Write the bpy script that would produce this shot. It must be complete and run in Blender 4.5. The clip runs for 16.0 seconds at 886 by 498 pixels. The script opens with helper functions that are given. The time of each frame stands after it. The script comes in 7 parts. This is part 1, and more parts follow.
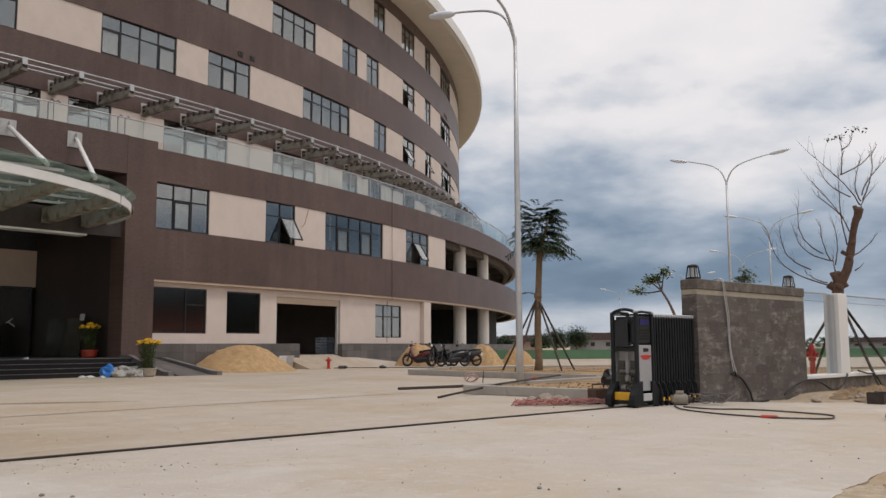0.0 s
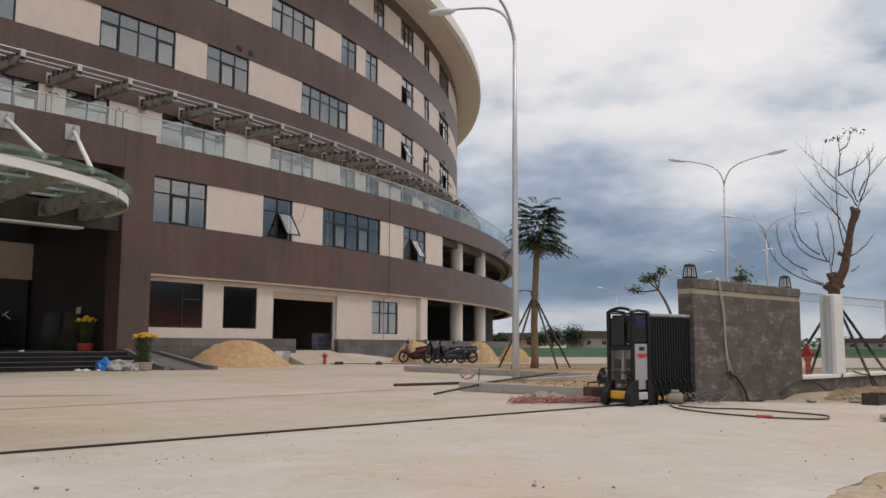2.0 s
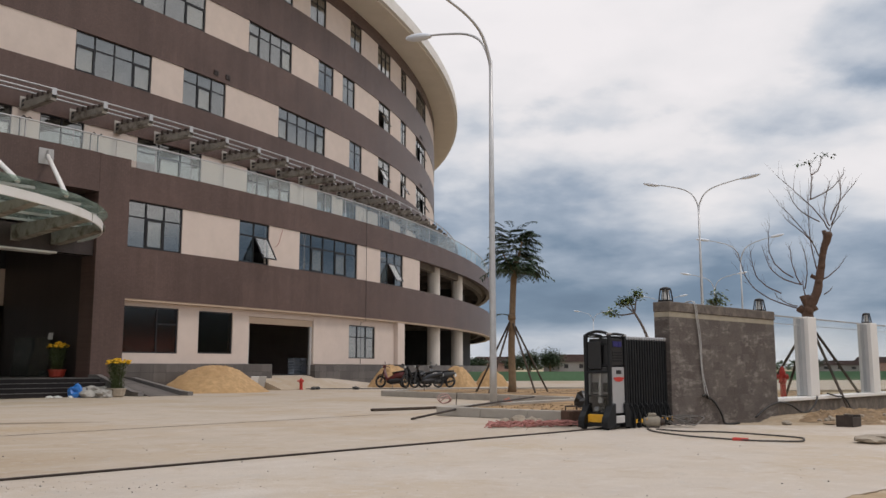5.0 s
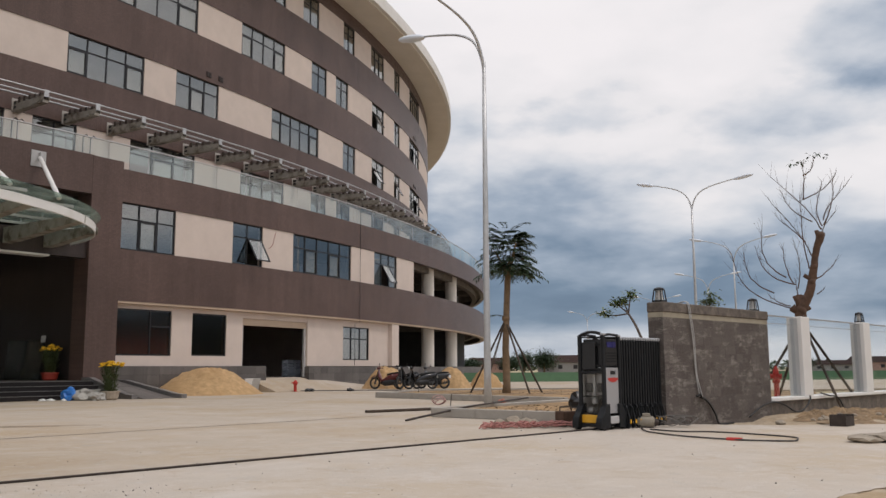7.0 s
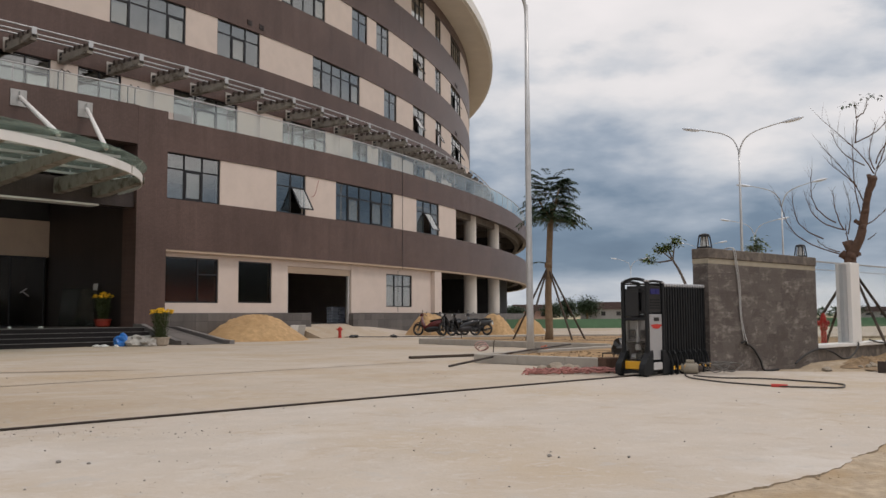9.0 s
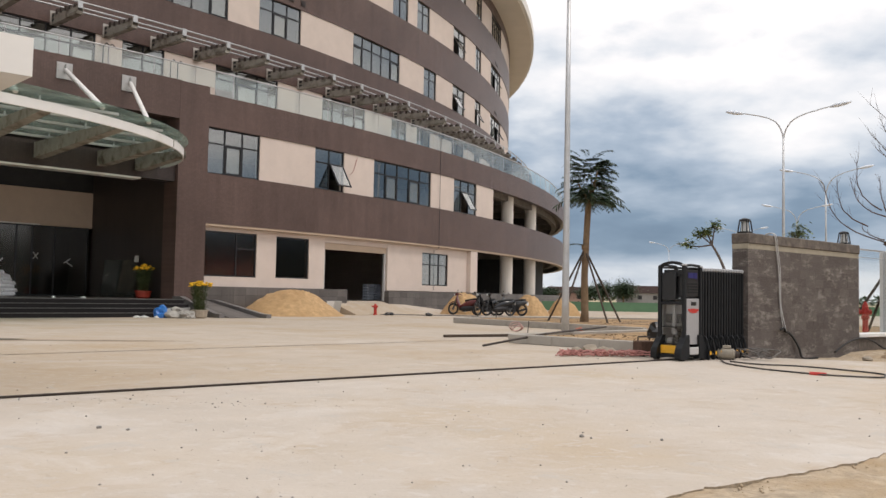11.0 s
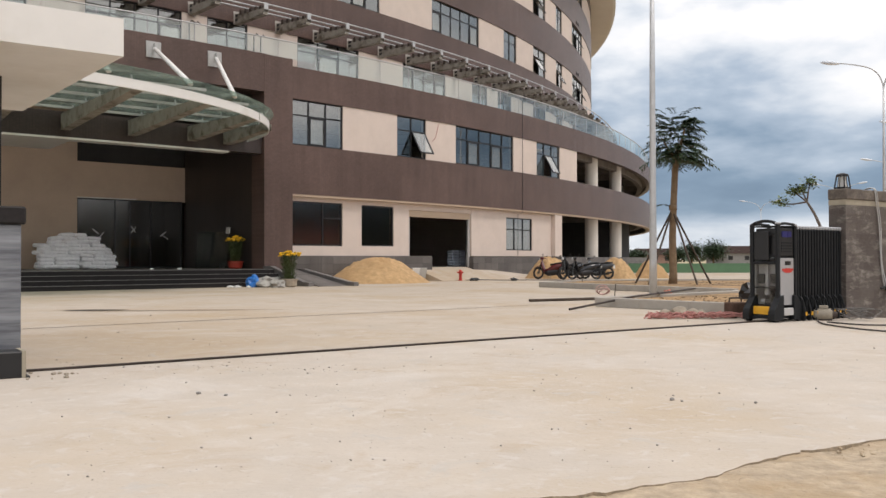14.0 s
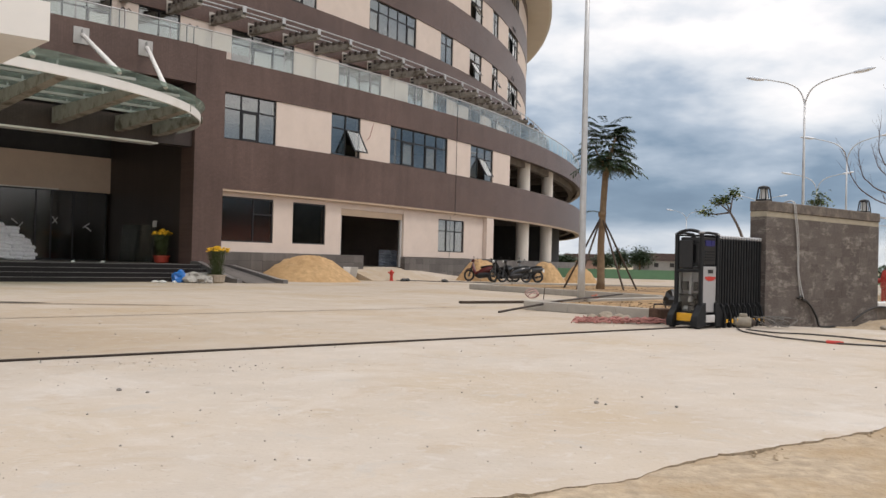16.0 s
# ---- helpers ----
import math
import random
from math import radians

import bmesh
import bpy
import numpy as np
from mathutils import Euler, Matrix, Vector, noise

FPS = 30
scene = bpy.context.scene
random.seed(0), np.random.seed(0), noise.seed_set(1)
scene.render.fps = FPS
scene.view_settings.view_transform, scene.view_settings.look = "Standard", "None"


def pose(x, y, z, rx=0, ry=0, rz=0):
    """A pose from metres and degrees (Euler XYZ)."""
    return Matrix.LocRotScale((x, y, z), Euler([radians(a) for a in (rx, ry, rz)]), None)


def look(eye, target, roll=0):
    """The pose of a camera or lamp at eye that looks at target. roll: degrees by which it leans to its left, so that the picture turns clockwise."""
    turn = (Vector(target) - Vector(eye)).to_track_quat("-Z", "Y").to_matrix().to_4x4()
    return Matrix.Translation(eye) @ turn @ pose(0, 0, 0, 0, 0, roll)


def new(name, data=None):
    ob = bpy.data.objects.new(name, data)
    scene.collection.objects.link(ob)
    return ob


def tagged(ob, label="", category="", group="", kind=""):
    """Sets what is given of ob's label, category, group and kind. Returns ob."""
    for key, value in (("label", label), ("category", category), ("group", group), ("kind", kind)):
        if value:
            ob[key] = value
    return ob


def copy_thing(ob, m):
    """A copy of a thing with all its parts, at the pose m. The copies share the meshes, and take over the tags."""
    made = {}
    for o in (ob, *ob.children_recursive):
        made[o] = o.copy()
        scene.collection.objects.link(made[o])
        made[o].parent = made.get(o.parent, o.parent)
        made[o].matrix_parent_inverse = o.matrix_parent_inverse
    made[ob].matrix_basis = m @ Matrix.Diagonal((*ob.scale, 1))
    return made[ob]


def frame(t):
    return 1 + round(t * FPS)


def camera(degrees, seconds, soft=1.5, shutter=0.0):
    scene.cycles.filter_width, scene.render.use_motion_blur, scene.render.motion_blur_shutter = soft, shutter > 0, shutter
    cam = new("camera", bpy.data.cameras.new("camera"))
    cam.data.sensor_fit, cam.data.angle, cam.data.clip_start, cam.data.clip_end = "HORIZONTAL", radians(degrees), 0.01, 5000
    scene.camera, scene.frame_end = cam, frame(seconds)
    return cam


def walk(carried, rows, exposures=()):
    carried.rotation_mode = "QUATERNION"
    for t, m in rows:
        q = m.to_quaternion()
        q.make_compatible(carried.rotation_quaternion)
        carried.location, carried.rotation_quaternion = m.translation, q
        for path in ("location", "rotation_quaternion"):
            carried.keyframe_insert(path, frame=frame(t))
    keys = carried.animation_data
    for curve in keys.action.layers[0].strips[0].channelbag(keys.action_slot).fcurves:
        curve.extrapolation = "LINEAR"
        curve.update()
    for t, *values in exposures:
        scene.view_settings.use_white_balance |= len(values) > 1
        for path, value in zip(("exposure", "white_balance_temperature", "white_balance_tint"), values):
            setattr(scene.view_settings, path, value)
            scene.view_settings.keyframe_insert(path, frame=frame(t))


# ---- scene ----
cam = camera(54.0, 16.0)
PATH = [
    (0.0, pose(0, 0, 1.0, 96.370, 0.276, 0.015)),
    (0.5, pose(0, 0, 1.0, 97.196, 0.663, -0.368)),
    (1.0, pose(0, 0, 1.0, 96.656, 0.420, 0.675)),
    (1.5, pose(0, 0, 1.0, 96.041, -0.152, 0.659)),
    (2.0, pose(0, 0, 1.0, 96.164, -0.278, -0.229)),
    (2.5, pose(0, 0, 1.0, 95.998, -0.101, -0.340)),
    (3.0, pose(0, 0, 1.0, 96.061, 0.182, -0.961)),
    (3.5, pose(0, 0, 1.0, 96.405, 0.206, -1.459)),
    (4.0, pose(0, 0, 1.0, 97.124, 0.020, -1.523)),
    (6.5, pose(0, 0, 1.0, 97.913, 0.239, -2.014)),
    (7.0, pose(0, 0, 1.0, 97.825, 0.272, -2.083)),
    (7.5, pose(0, 0, 1.0, 97.278, 0.251, -1.668)),
    (8.0, pose(0, 0, 1.0, 95.823, 0.207, -0.934)),
    (8.5, pose(0, 0, 1.0, 95.101, 0.365, 0.099)),
    (9.0, pose(0, 0, 1.0, 94.369, 0.292, 0.716)),
    (9.2, pose(0, 0, 1.0, 94.468, 0.238, 1.120)),
    (11.3, pose(0, 0, 0.985, 92.923, -1.297, 3.514)),
    (11.5, pose(0, 0, 0.985, 93.081, -1.399, 3.889)),
    (12.0, pose(0, 0, 0.985, 93.529, -1.377, 4.375)),
    (12.5, pose(0, 0, 0.985, 93.784, -1.271, 4.884)),
    (13.0, pose(0, 0, 0.985, 93.432, -1.105, 5.404)),
    (13.5, pose(0, 0, 0.985, 91.472, -0.607, 7.536)),
    (14.0, pose(0, 0, 0.985, 90.690, 0.077, 8.602)),
    (14.5, pose(0, 0, 0.985, 90.786, -0.346, 6.569)),
    (15.0, pose(0, 0, 0.985, 90.826, -1.278, 5.045)),
    (15.5, pose(0, 0, 0.985, 90.646, -1.208, 4.960)),
    (16.0, pose(0, 0, 0.985, 90.785, -1.413, 4.082)),
]
walk(cam, PATH, exposures=[(0.0, -0.24, 6650, 15), (4.0, -0.24, 6650, 15), (7.0, -0.21, 6650, 15), (9.0, -0.27, 6750, 15), (11.5, 0.19, 6750, 14), (11.9, 0.04, 6750, 14), (13.0, -0.05, 6750, 14), (14.0, 0.23, 6750, 14), (14.7, 0.17, 6750, 14), (16.0, 0.15, 6750, 14)])


# ---- sky and light ----
def node(nt, kind, **values):
    n = nt.nodes.new(kind)
    for key, v in values.items():
        if key in n.inputs:
            n.inputs[key].default_value = v
    return n


def overcast():
    w = bpy.data.worlds.new("overcast")
    scene.world = w
    w.use_nodes = True
    nt = w.node_tree
    nt.nodes.clear()
    L = nt.links.new
    out = nt.nodes.new("ShaderNodeOutputWorld")
    bg = node(nt, "ShaderNodeBackground", Strength=1.0)
    sky = nt.nodes.new("ShaderNodeTexSky")
    sky.sky_type, sky.sun_disc = "NISHITA", False
    sky.sun_elevation, sky.sun_rotation = radians(62), radians(109)
    skyk = nt.nodes.new("ShaderNodeVectorMath")
    skyk.operation = "SCALE"
    skyk.inputs["Scale"].default_value = 0.1
    L(sky.outputs["Color"], skyk.inputs[0])
    tc = nt.nodes.new("ShaderNodeTexCoord")
    sep = nt.nodes.new("ShaderNodeSeparateXYZ")
    L(tc.outputs["Generated"], sep.inputs[0])

    def math(op, a, b=None):
        m = nt.nodes.new("ShaderNodeMath")
        m.operation = op
        for i, v in enumerate((a, b)):
            if v is None:
                continue
            if isinstance(v, (int, float)):
                m.inputs[i].default_value = v
            else:
                L(v, m.inputs[i])
        return m.outputs[0]

    up = math("MAXIMUM", sep.outputs["Z"], 0.0)
    div = math("ADD", up, 0.26)
    comb = nt.nodes.new("ShaderNodeCombineXYZ")
    L(math("DIVIDE", sep.outputs["X"], div), comb.inputs[0])
    L(math("DIVIDE", sep.outputs["Y"], div), comb.inputs[1])
    comb.inputs[2].default_value = 3.7
    n1 = node(nt, "ShaderNodeTexNoise", Scale=1.15, Detail=4.0, Roughness=0.40, Distortion=0.1)
    n2 = node(nt, "ShaderNodeTexNoise", Scale=2.9, Detail=7.0, Roughness=0.52, Distortion=0.0)
    L(comb.outputs[0], n1.inputs["Vector"])
    L(comb.outputs[0], n2.inputs["Vector"])
    mixn = math("ADD", math("MULTIPLY", n1.outputs["Fac"], 0.70), math("MULTIPLY", n2.outputs["Fac"], 0.46))
    # cloud base lifts towards the zenith
    lift = nt.nodes.new("ShaderNodeValToRGB")
    cr = lift.color_ramp
    cr.elements[0].position, cr.elements[0].color = 0.0, (0.62, 0.62, 0.62, 1)
    cr.elements[1].position, cr.elements[1].color = 1.0, (0.70, 0.70, 0.70, 1)
    for p, v in ((0.024, 0.55), (0.040, 0.44), (0.052, 0.26), (0.075, 0.18), (0.125, 0.19), (0.15, 0.34), (0.185, 0.70), (0.26, 0.74), (0.36, 0.78)):
        e = cr.elements.new(p)
        e.color = (v, v, v, 1)
    L(up, lift.inputs[0])
    # the dark bank of cloud stands ahead; the sky behind is an even pale grey
    behind = nt.nodes.new("ShaderNodeMapRange")
    behind.inputs["From Min"].default_value, behind.inputs["From Max"].default_value = 0.25, -0.35
    L(sep.outputs["Y"], behind.inputs["Value"])
    even = nt.nodes.new("ShaderNodeMix")
    aside = nt.nodes.new("ShaderNodeMapRange")
    aside.inputs["From Min"].default_value, aside.inputs["From Max"].default_value = 0.20, 0.48
    aside.inputs["To Max"].default_value = 0.34
    L(sep.outputs["X"], aside.inputs["Value"])
    L(math("MAXIMUM", behind.outputs[0], aside.outputs[0]), even.inputs[0])
    L(lift.outputs[0], even.inputs[2])
    even.inputs[3].default_value = 0.68
    deep = nt.nodes.new("ShaderNodeMapRange")          # the bank low down is more even than the clouds above
    deep.inputs["From Min"].default_value, deep.inputs["From Max"].default_value = 0.05, 0.20
    deep.inputs["To Min"].default_value, deep.inputs["To Max"].default_value = 0.9, 1.9
    L(up, deep.inputs["Value"])
    val = math("ADD", even.outputs[0], math("MULTIPLY", math("SUBTRACT", mixn, 0.565), deep.outputs[0]))
    # heavier clouds ahead: bearing, height and half widths in degrees, and how much darker they are
    bearing, height = math("ARCTAN2", sep.outputs["X"], sep.outputs["Y"]), math("ARCSINE", sep.outputs["Z"])
    ragged = math("MULTIPLY", math("SUBTRACT", n2.outputs["Fac"], 0.5), 3.2)
    for b0, h0, bw, hw, dark in ((9.5, 12.8, 7.0, 2.0, 0.03), (12.9, 16.4, 5.0, 1.8, 0.20), (23.8, 15.9, 7.5, 2.0, 0.15), (28.8, 19.0, 5.0, 2.4, 0.20), (4.5, 18.0, 4.5, 2.8, 0.20), (-4.0, 11.5, 7.0, 2.6, 0.06), (15.0, 23.0, 5.0, 1.8, 0.08)):
        db = math("POWER", math("DIVIDE", math("SUBTRACT", bearing, radians(b0)), radians(bw)), 2.0)
        dh = math("POWER", math("DIVIDE", math("SUBTRACT", height, radians(h0)), radians(hw)), 2.0)
        core = nt.nodes.new("ShaderNodeMapRange")
        core.interpolation_type = "SMOOTHSTEP"
        core.inputs["From Min"].default_value, core.inputs["From Max"].default_value = 1.7, 0.0
        core.inputs["To Min"].default_value, core.inputs["To Max"].default_value = 0.0, dark
        L(math("ADD", math("ADD", db, dh), ragged), core.inputs["Value"])
        val = math("SUBTRACT", val, core.outputs[0])
    col = nt.nodes.new("ShaderNodeValToRGB")
    c2 = col.color_ramp
    c2.elements[0].position, c2.elements[0].color = 0.10, (0.115, 0.185, 0.275, 1)
    c2.elements[1].position, c2.elements[1].color = 0.95, (1.0, 1.0, 1.0, 1)
    for p, c in ((0.30, (0.195, 0.285, 0.39)), (0.45, (0.385, 0.475, 0.575)), (0.60, (0.68, 0.74, 0.79)), (0.75, (0.91, 0.925, 0.93))):
        e = c2.elements.new(p)
        e.color = (*c, 1)
    L(val, col.inputs[0])
    mx = nt.nodes.new("ShaderNodeMix")
    mx.data_type = "RGBA"
    mx.inputs[0].default_value = 0.93
    L(skyk.outputs[0], mx.inputs[6])
    L(col.outputs[0], mx.inputs[7])
    # an overcast sky is brighter overhead than near the horizon
    zen = nt.nodes.new("ShaderNodeMapRange")
    zen.inputs["From Min"].default_value, zen.inputs["From Max"].default_value = 0.38, 1.0
    zen.inputs["To Min"].default_value, zen.inputs["To Max"].default_value = 1.05, 1.55
    L(up, zen.inputs["Value"])
    gain = nt.nodes.new("ShaderNodeVectorMath")
    gain.operation = "SCALE"
    L(mx.outputs[2], gain.inputs[0])
    L(zen.outputs[0], gain.inputs["Scale"])
    L(gain.outputs[0], bg.inputs["Color"])
    L(bg.outputs[0], out.inputs[0])


overcast()
sun_data = bpy.data.lights.new("sun", "SUN")
sun_data.energy, sun_data.angle, sun_data.color = 1.3, radians(14), (1.0, 0.95, 0.88)
sun = new("sun", sun_data)
sun.matrix_world = look((35, 8, 70), (0, 20, 0))


# ---- materials ----
def material(name, color, rough=0.7, metal=0.0, vary=0.12, scale=3.0, bump=0.0, bump_scale=40.0, spec=0.5, stain=None, stain_scale=0.3, coords="Object", stain_at=(0.5, 0.7)):
    m = bpy.data.materials.new(name)
    m.use_nodes = True
    nt = m.node_tree
    L = nt.links.new
    b = nt.nodes["Principled BSDF"]
    b.inputs["Roughness"].default_value, b.inputs["Metallic"].default_value = rough, metal
    b.inputs["Specular IOR Level"].default_value = spec
    geo = nt.nodes.new("ShaderNodeNewGeometry")
    tc = nt.nodes.new("ShaderNodeTexCoord")
    where = geo.outputs["Position"] if coords == "World" else tc.outputs["Object"]
    n = node(nt, "ShaderNodeTexNoise", Scale=scale, Detail=6.0, Roughness=0.65)
    L(where, n.inputs["Vector"])
    ramp = nt.nodes.new("ShaderNodeValToRGB")
    ramp.color_ramp.elements[0].position, ramp.color_ramp.elements[1].position = 0.3, 0.72
    ramp.color_ramp.elements[0].color = (*[c * (1 - vary) for c in color], 1)
    ramp.color_ramp.elements[1].color = (*[min(1, c * (1 + vary)) for c in color], 1)
    L(n.outputs["Fac"], ramp.inputs[0])
    last = ramp.outputs[0]
    if stain:
        s = node(nt, "ShaderNodeTexNoise", Scale=stain_scale, Detail=5.0, Roughness=0.6)
        L(where, s.inputs["Vector"])
        sr = nt.nodes.new("ShaderNodeMapRange")
        sr.inputs["From Min"].default_value, sr.inputs["From Max"].default_value = stain_at
        L(s.outputs["Fac"], sr.inputs["Value"])
        mx = nt.nodes.new("ShaderNodeMix")
        mx.data_type = "RGBA"
        L(sr.outputs[0], mx.inputs[0])
        L(last, mx.inputs[6])
        mx.inputs[7].default_value = (*stain, 1)
        last = mx.outputs[2]
    L(last, b.inputs["Base Color"])
    if bump:
        bn = node(nt, "ShaderNodeTexNoise", Scale=bump_scale, Detail=4.0)
        L(where, bn.inputs["Vector"])
        bp = node(nt, "ShaderNodeBump", Strength=bump, Distance=0.02)
        L(bn.outputs["Fac"], bp.inputs["Height"])
        L(bp.outputs[0], b.inputs["Normal"])
    return m


def tiled(name, color, joint, tile, center, radius, rough=0.42, vary=0.11):
    """Small tiles laid along a wall that follows a circle (or straight along x)."""
    m = material(name, color, rough, spec=0.30)
    nt = m.node_tree
    L = nt.links.new
    b = nt.nodes["Principled BSDF"]
    geo = nt.nodes.new("ShaderNodeNewGeometry")
    sub = nt.nodes.new("ShaderNodeVectorMath")
    sub.operation = "SUBTRACT"
    sub.inputs[1].default_value = (*center, 0)
    L(geo.outputs["Position"], sub.inputs[0])
    sep = nt.nodes.new("ShaderNodeSeparateXYZ")
    L(sub.outputs[0], sep.inputs[0])
    at = nt.nodes.new("ShaderNodeMath")
    at.operation = "ARCTAN2"
    L(sep.outputs["Y"], at.inputs[0])
    L(sep.outputs["X"], at.inputs[1])
    mul = nt.nodes.new("ShaderNodeMath")
    mul.operation = "MULTIPLY"
    mul.inputs[1].default_value = radius
    L(at.outputs[0], mul.inputs[0])
    comb = nt.nodes.new("ShaderNodeCombineXYZ")
    L(mul.outputs[0], comb.inputs[0])
    L(sep.outputs["Z"], comb.inputs[1])
    br = node(nt, "ShaderNodeTexBrick", Scale=1.0)
    br.inputs["Color1"].default_value = (*[c * (1 - vary) for c in color], 1)
    br.inputs["Color2"].default_value = (*[c * (1 + vary) for c in color], 1)
    br.inputs["Mortar"].default_value = (*joint, 1)
    br.inputs["Brick Width"].default_value, br.inputs["Row Height"].default_value = tile
    br.inputs["Mortar Size"].default_value = 0.006
    br.offset = 0.0
    L(comb.outputs[0], br.inputs["Vector"])
    big = node(nt, "ShaderNodeTexNoise", Scale=0.35, Detail=6.0, Roughness=0.6)
    L(geo.outputs["Position"], big.inputs["Vector"])
    mr = nt.nodes.new("ShaderNodeMapRange")
    mr.inputs["From Min"].default_value, mr.inputs["From Max"].default_value = 0.3, 0.7
    mr.inputs["To Min"].default_value, mr.inputs["To Max"].default_value = 0.80, 1.16
    L(big.outputs["Fac"], mr.inputs["Value"])
    run = nt.nodes.new("ShaderNodeMapping")
    run.inputs["Scale"].default_value = (2.2, 2.2, 0.16)
    L(geo.outputs["Position"], run.inputs["Vector"])
    streak = node(nt, "ShaderNodeTexNoise", Scale=1.0, Detail=5.0, Roughness=0.6)
    L(run.outputs[0], streak.inputs["Vector"])
    mr2 = nt.nodes.new("ShaderNodeMapRange")
    mr2.inputs["From Min"].default_value, mr2.inputs["From Max"].default_value = 0.3, 0.75
    mr2.inputs["To Min"].default_value, mr2.inputs["To Max"].default_value = 0.86, 1.12
    L(streak.outputs["Fac"], mr2.inputs["Value"])
    both = nt.nodes.new("ShaderNodeMath")
    both.operation = "MULTIPLY"
    L(mr.outputs[0], both.inputs[0])
    L(mr2.outputs[0], both.inputs[1])
    sc = nt.nodes.new("ShaderNodeVectorMath")
    sc.operation = "SCALE"
    L(br.outputs["Color"], sc.inputs[0])
    L(both.outputs[0], sc.inputs["Scale"])
    # pale cement bloom running down in patches
    bloom = node(nt, "ShaderNodeTexNoise", Scale=0.9, Detail=7.0, Roughness=0.7, Distortion=0.4)
    L(run.outputs[0], bloom.inputs["Vector"])
    mr3 = nt.nodes.new("ShaderNodeMapRange")
    mr3.inputs["From Min"].default_value, mr3.inputs["From Max"].default_value = 0.56, 0.80
    mr3.inputs["To Max"].default_value = 0.30
    L(bloom.outputs["Fac"], mr3.inputs["Value"])
    dust = nt.nodes.new("ShaderNodeMix")
    dust.data_type = "RGBA"
    L(mr3.outputs[0], dust.inputs[0])
    L(sc.outputs[0], dust.inputs[6])
    dust.inputs[7].default_value = (*[1.5 * c + 0.02 for c in color], 1)
    L(dust.outputs[2], b.inputs["Base Color"])
    bp = node(nt, "ShaderNodeBump", Strength=0.25, Distance=0.01)
    bp.invert = True
    L(br.outputs["Fac"], bp.inputs["Height"])
    L(bp.outputs[0], b.inputs["Normal"])
    return m


def glass(name, tint, gloss=0.25, rough=0.02, ior=1.5, dirt=None):
    """A clear pane: it lets light through and mirrors more towards grazing angles."""
    m = bpy.data.materials.new(name)
    m.use_nodes = True
    nt = m.node_tree
    nt.nodes.clear()
    L = nt.links.new
    out = nt.nodes.new("ShaderNodeOutputMaterial")
    tr = node(nt, "ShaderNodeBsdfTransparent")
    tr.inputs["Color"].default_value = (*tint, 1)
    gl = node(nt, "ShaderNodeBsdfGlossy", Roughness=rough)
    gl.inputs["Color"].default_value = (0.95, 0.94, 0.92, 1)
    lw = node(nt, "ShaderNodeLayerWeight", Blend=0.5)
    fr = nt.nodes.new("ShaderNodeMath")
    fr.operation = "POWER"
    fr.inputs[1].default_value = 4.0
    L(lw.outputs["Facing"], fr.inputs[0])
    fs = nt.nodes.new("ShaderNodeMath")
    fs.operation = "MULTIPLY"
    fs.inputs[1].default_value = ior - 0.9
    L(fr.outputs[0], fs.inputs[0])
    ad = nt.nodes.new("ShaderNodeMath")
    ad.operation = "ADD"
    ad.use_clamp = True
    ad.inputs[1].default_value = gloss
    L(fs.outputs[0], ad.inputs[0])
    mx = nt.nodes.new("ShaderNodeMixShader")
    L(ad.outputs[0], mx.inputs[0])
    L(tr.outputs[0], mx.inputs[1])
    L(gl.outputs[0], mx.inputs[2])
    if dirt:
        df = node(nt, "ShaderNodeBsdfDiffuse")
        df.inputs["Color"].default_value = (*dirt, 1)
        tl = node(nt, "ShaderNodeBsdfTranslucent")
        tl.inputs["Color"].default_value = (*dirt, 1)
        half = nt.nodes.new("ShaderNodeMixShader")
        L(df.outputs[0], half.inputs[1])
        L(tl.outputs[0], half.inputs[2])
        geo = nt.nodes.new("ShaderNodeNewGeometry")
        ns = node(nt, "ShaderNodeTexNoise", Scale=1.3, Detail=6.0, Roughness=0.65)
        L(geo.outputs["Position"], ns.inputs["Vector"])
        mr = nt.nodes.new("ShaderNodeMapRange")
        mr.inputs["From Min"].default_value, mr.inputs["From Max"].default_value = 0.35, 0.7
        mr.inputs["To Min"].default_value, mr.inputs["To Max"].default_value = 0.05, 0.45
        L(ns.outputs["Fac"], mr.inputs["Value"])
        dm = nt.nodes.new("ShaderNodeMixShader")
        L(mr.outputs[0], dm.inputs[0])
        L(mx.outputs[0], dm.inputs[1])
        L(half.outputs[0], dm.inputs[2])
        mx = dm
    L(mx.outputs[0], out.inputs[0])
    return m


CA, RA = (-79.335, 87.158), 86.374      # lower ring: centre and radius
CB, RB = (-80.301, 86.305), 81.970      # upper drum

BROWN = tiled("brown_mosaic_tile", (0.120, 0.076, 0.064), (0.092, 0.060, 0.051), (0.10, 0.05), CA, RA)
CREAM = material("cream_render", (0.61, 0.515, 0.455), 0.85, vary=0.06, scale=1.2, coords="World", bump=0.08, bump_scale=60)
PLINTH = tiled("grey_plinth_stone", (0.125, 0.112, 0.105), (0.055, 0.050, 0.047), (0.60, 0.40), CA, RA, rough=0.5, vary=0.24)
WHITE = material("white_paint", (0.70, 0.68, 0.65), 0.7, vary=0.04, scale=2, stain=(0.6, 0.57, 0.52), stain_scale=0.8, stain_at=(0.55, 0.8))
# cream render darkened in colour to carry the shade of recess and cornice
DIMCREAM = material("shade_dimmed_cream", (0.50, 0.385, 0.29), 0.9, vary=0.08, scale=1.0, coords="World")
PLATEGREY = material("grey_zinc_plate", (0.46, 0.45, 0.44), 0.6, 0.2, vary=0.08, scale=3)
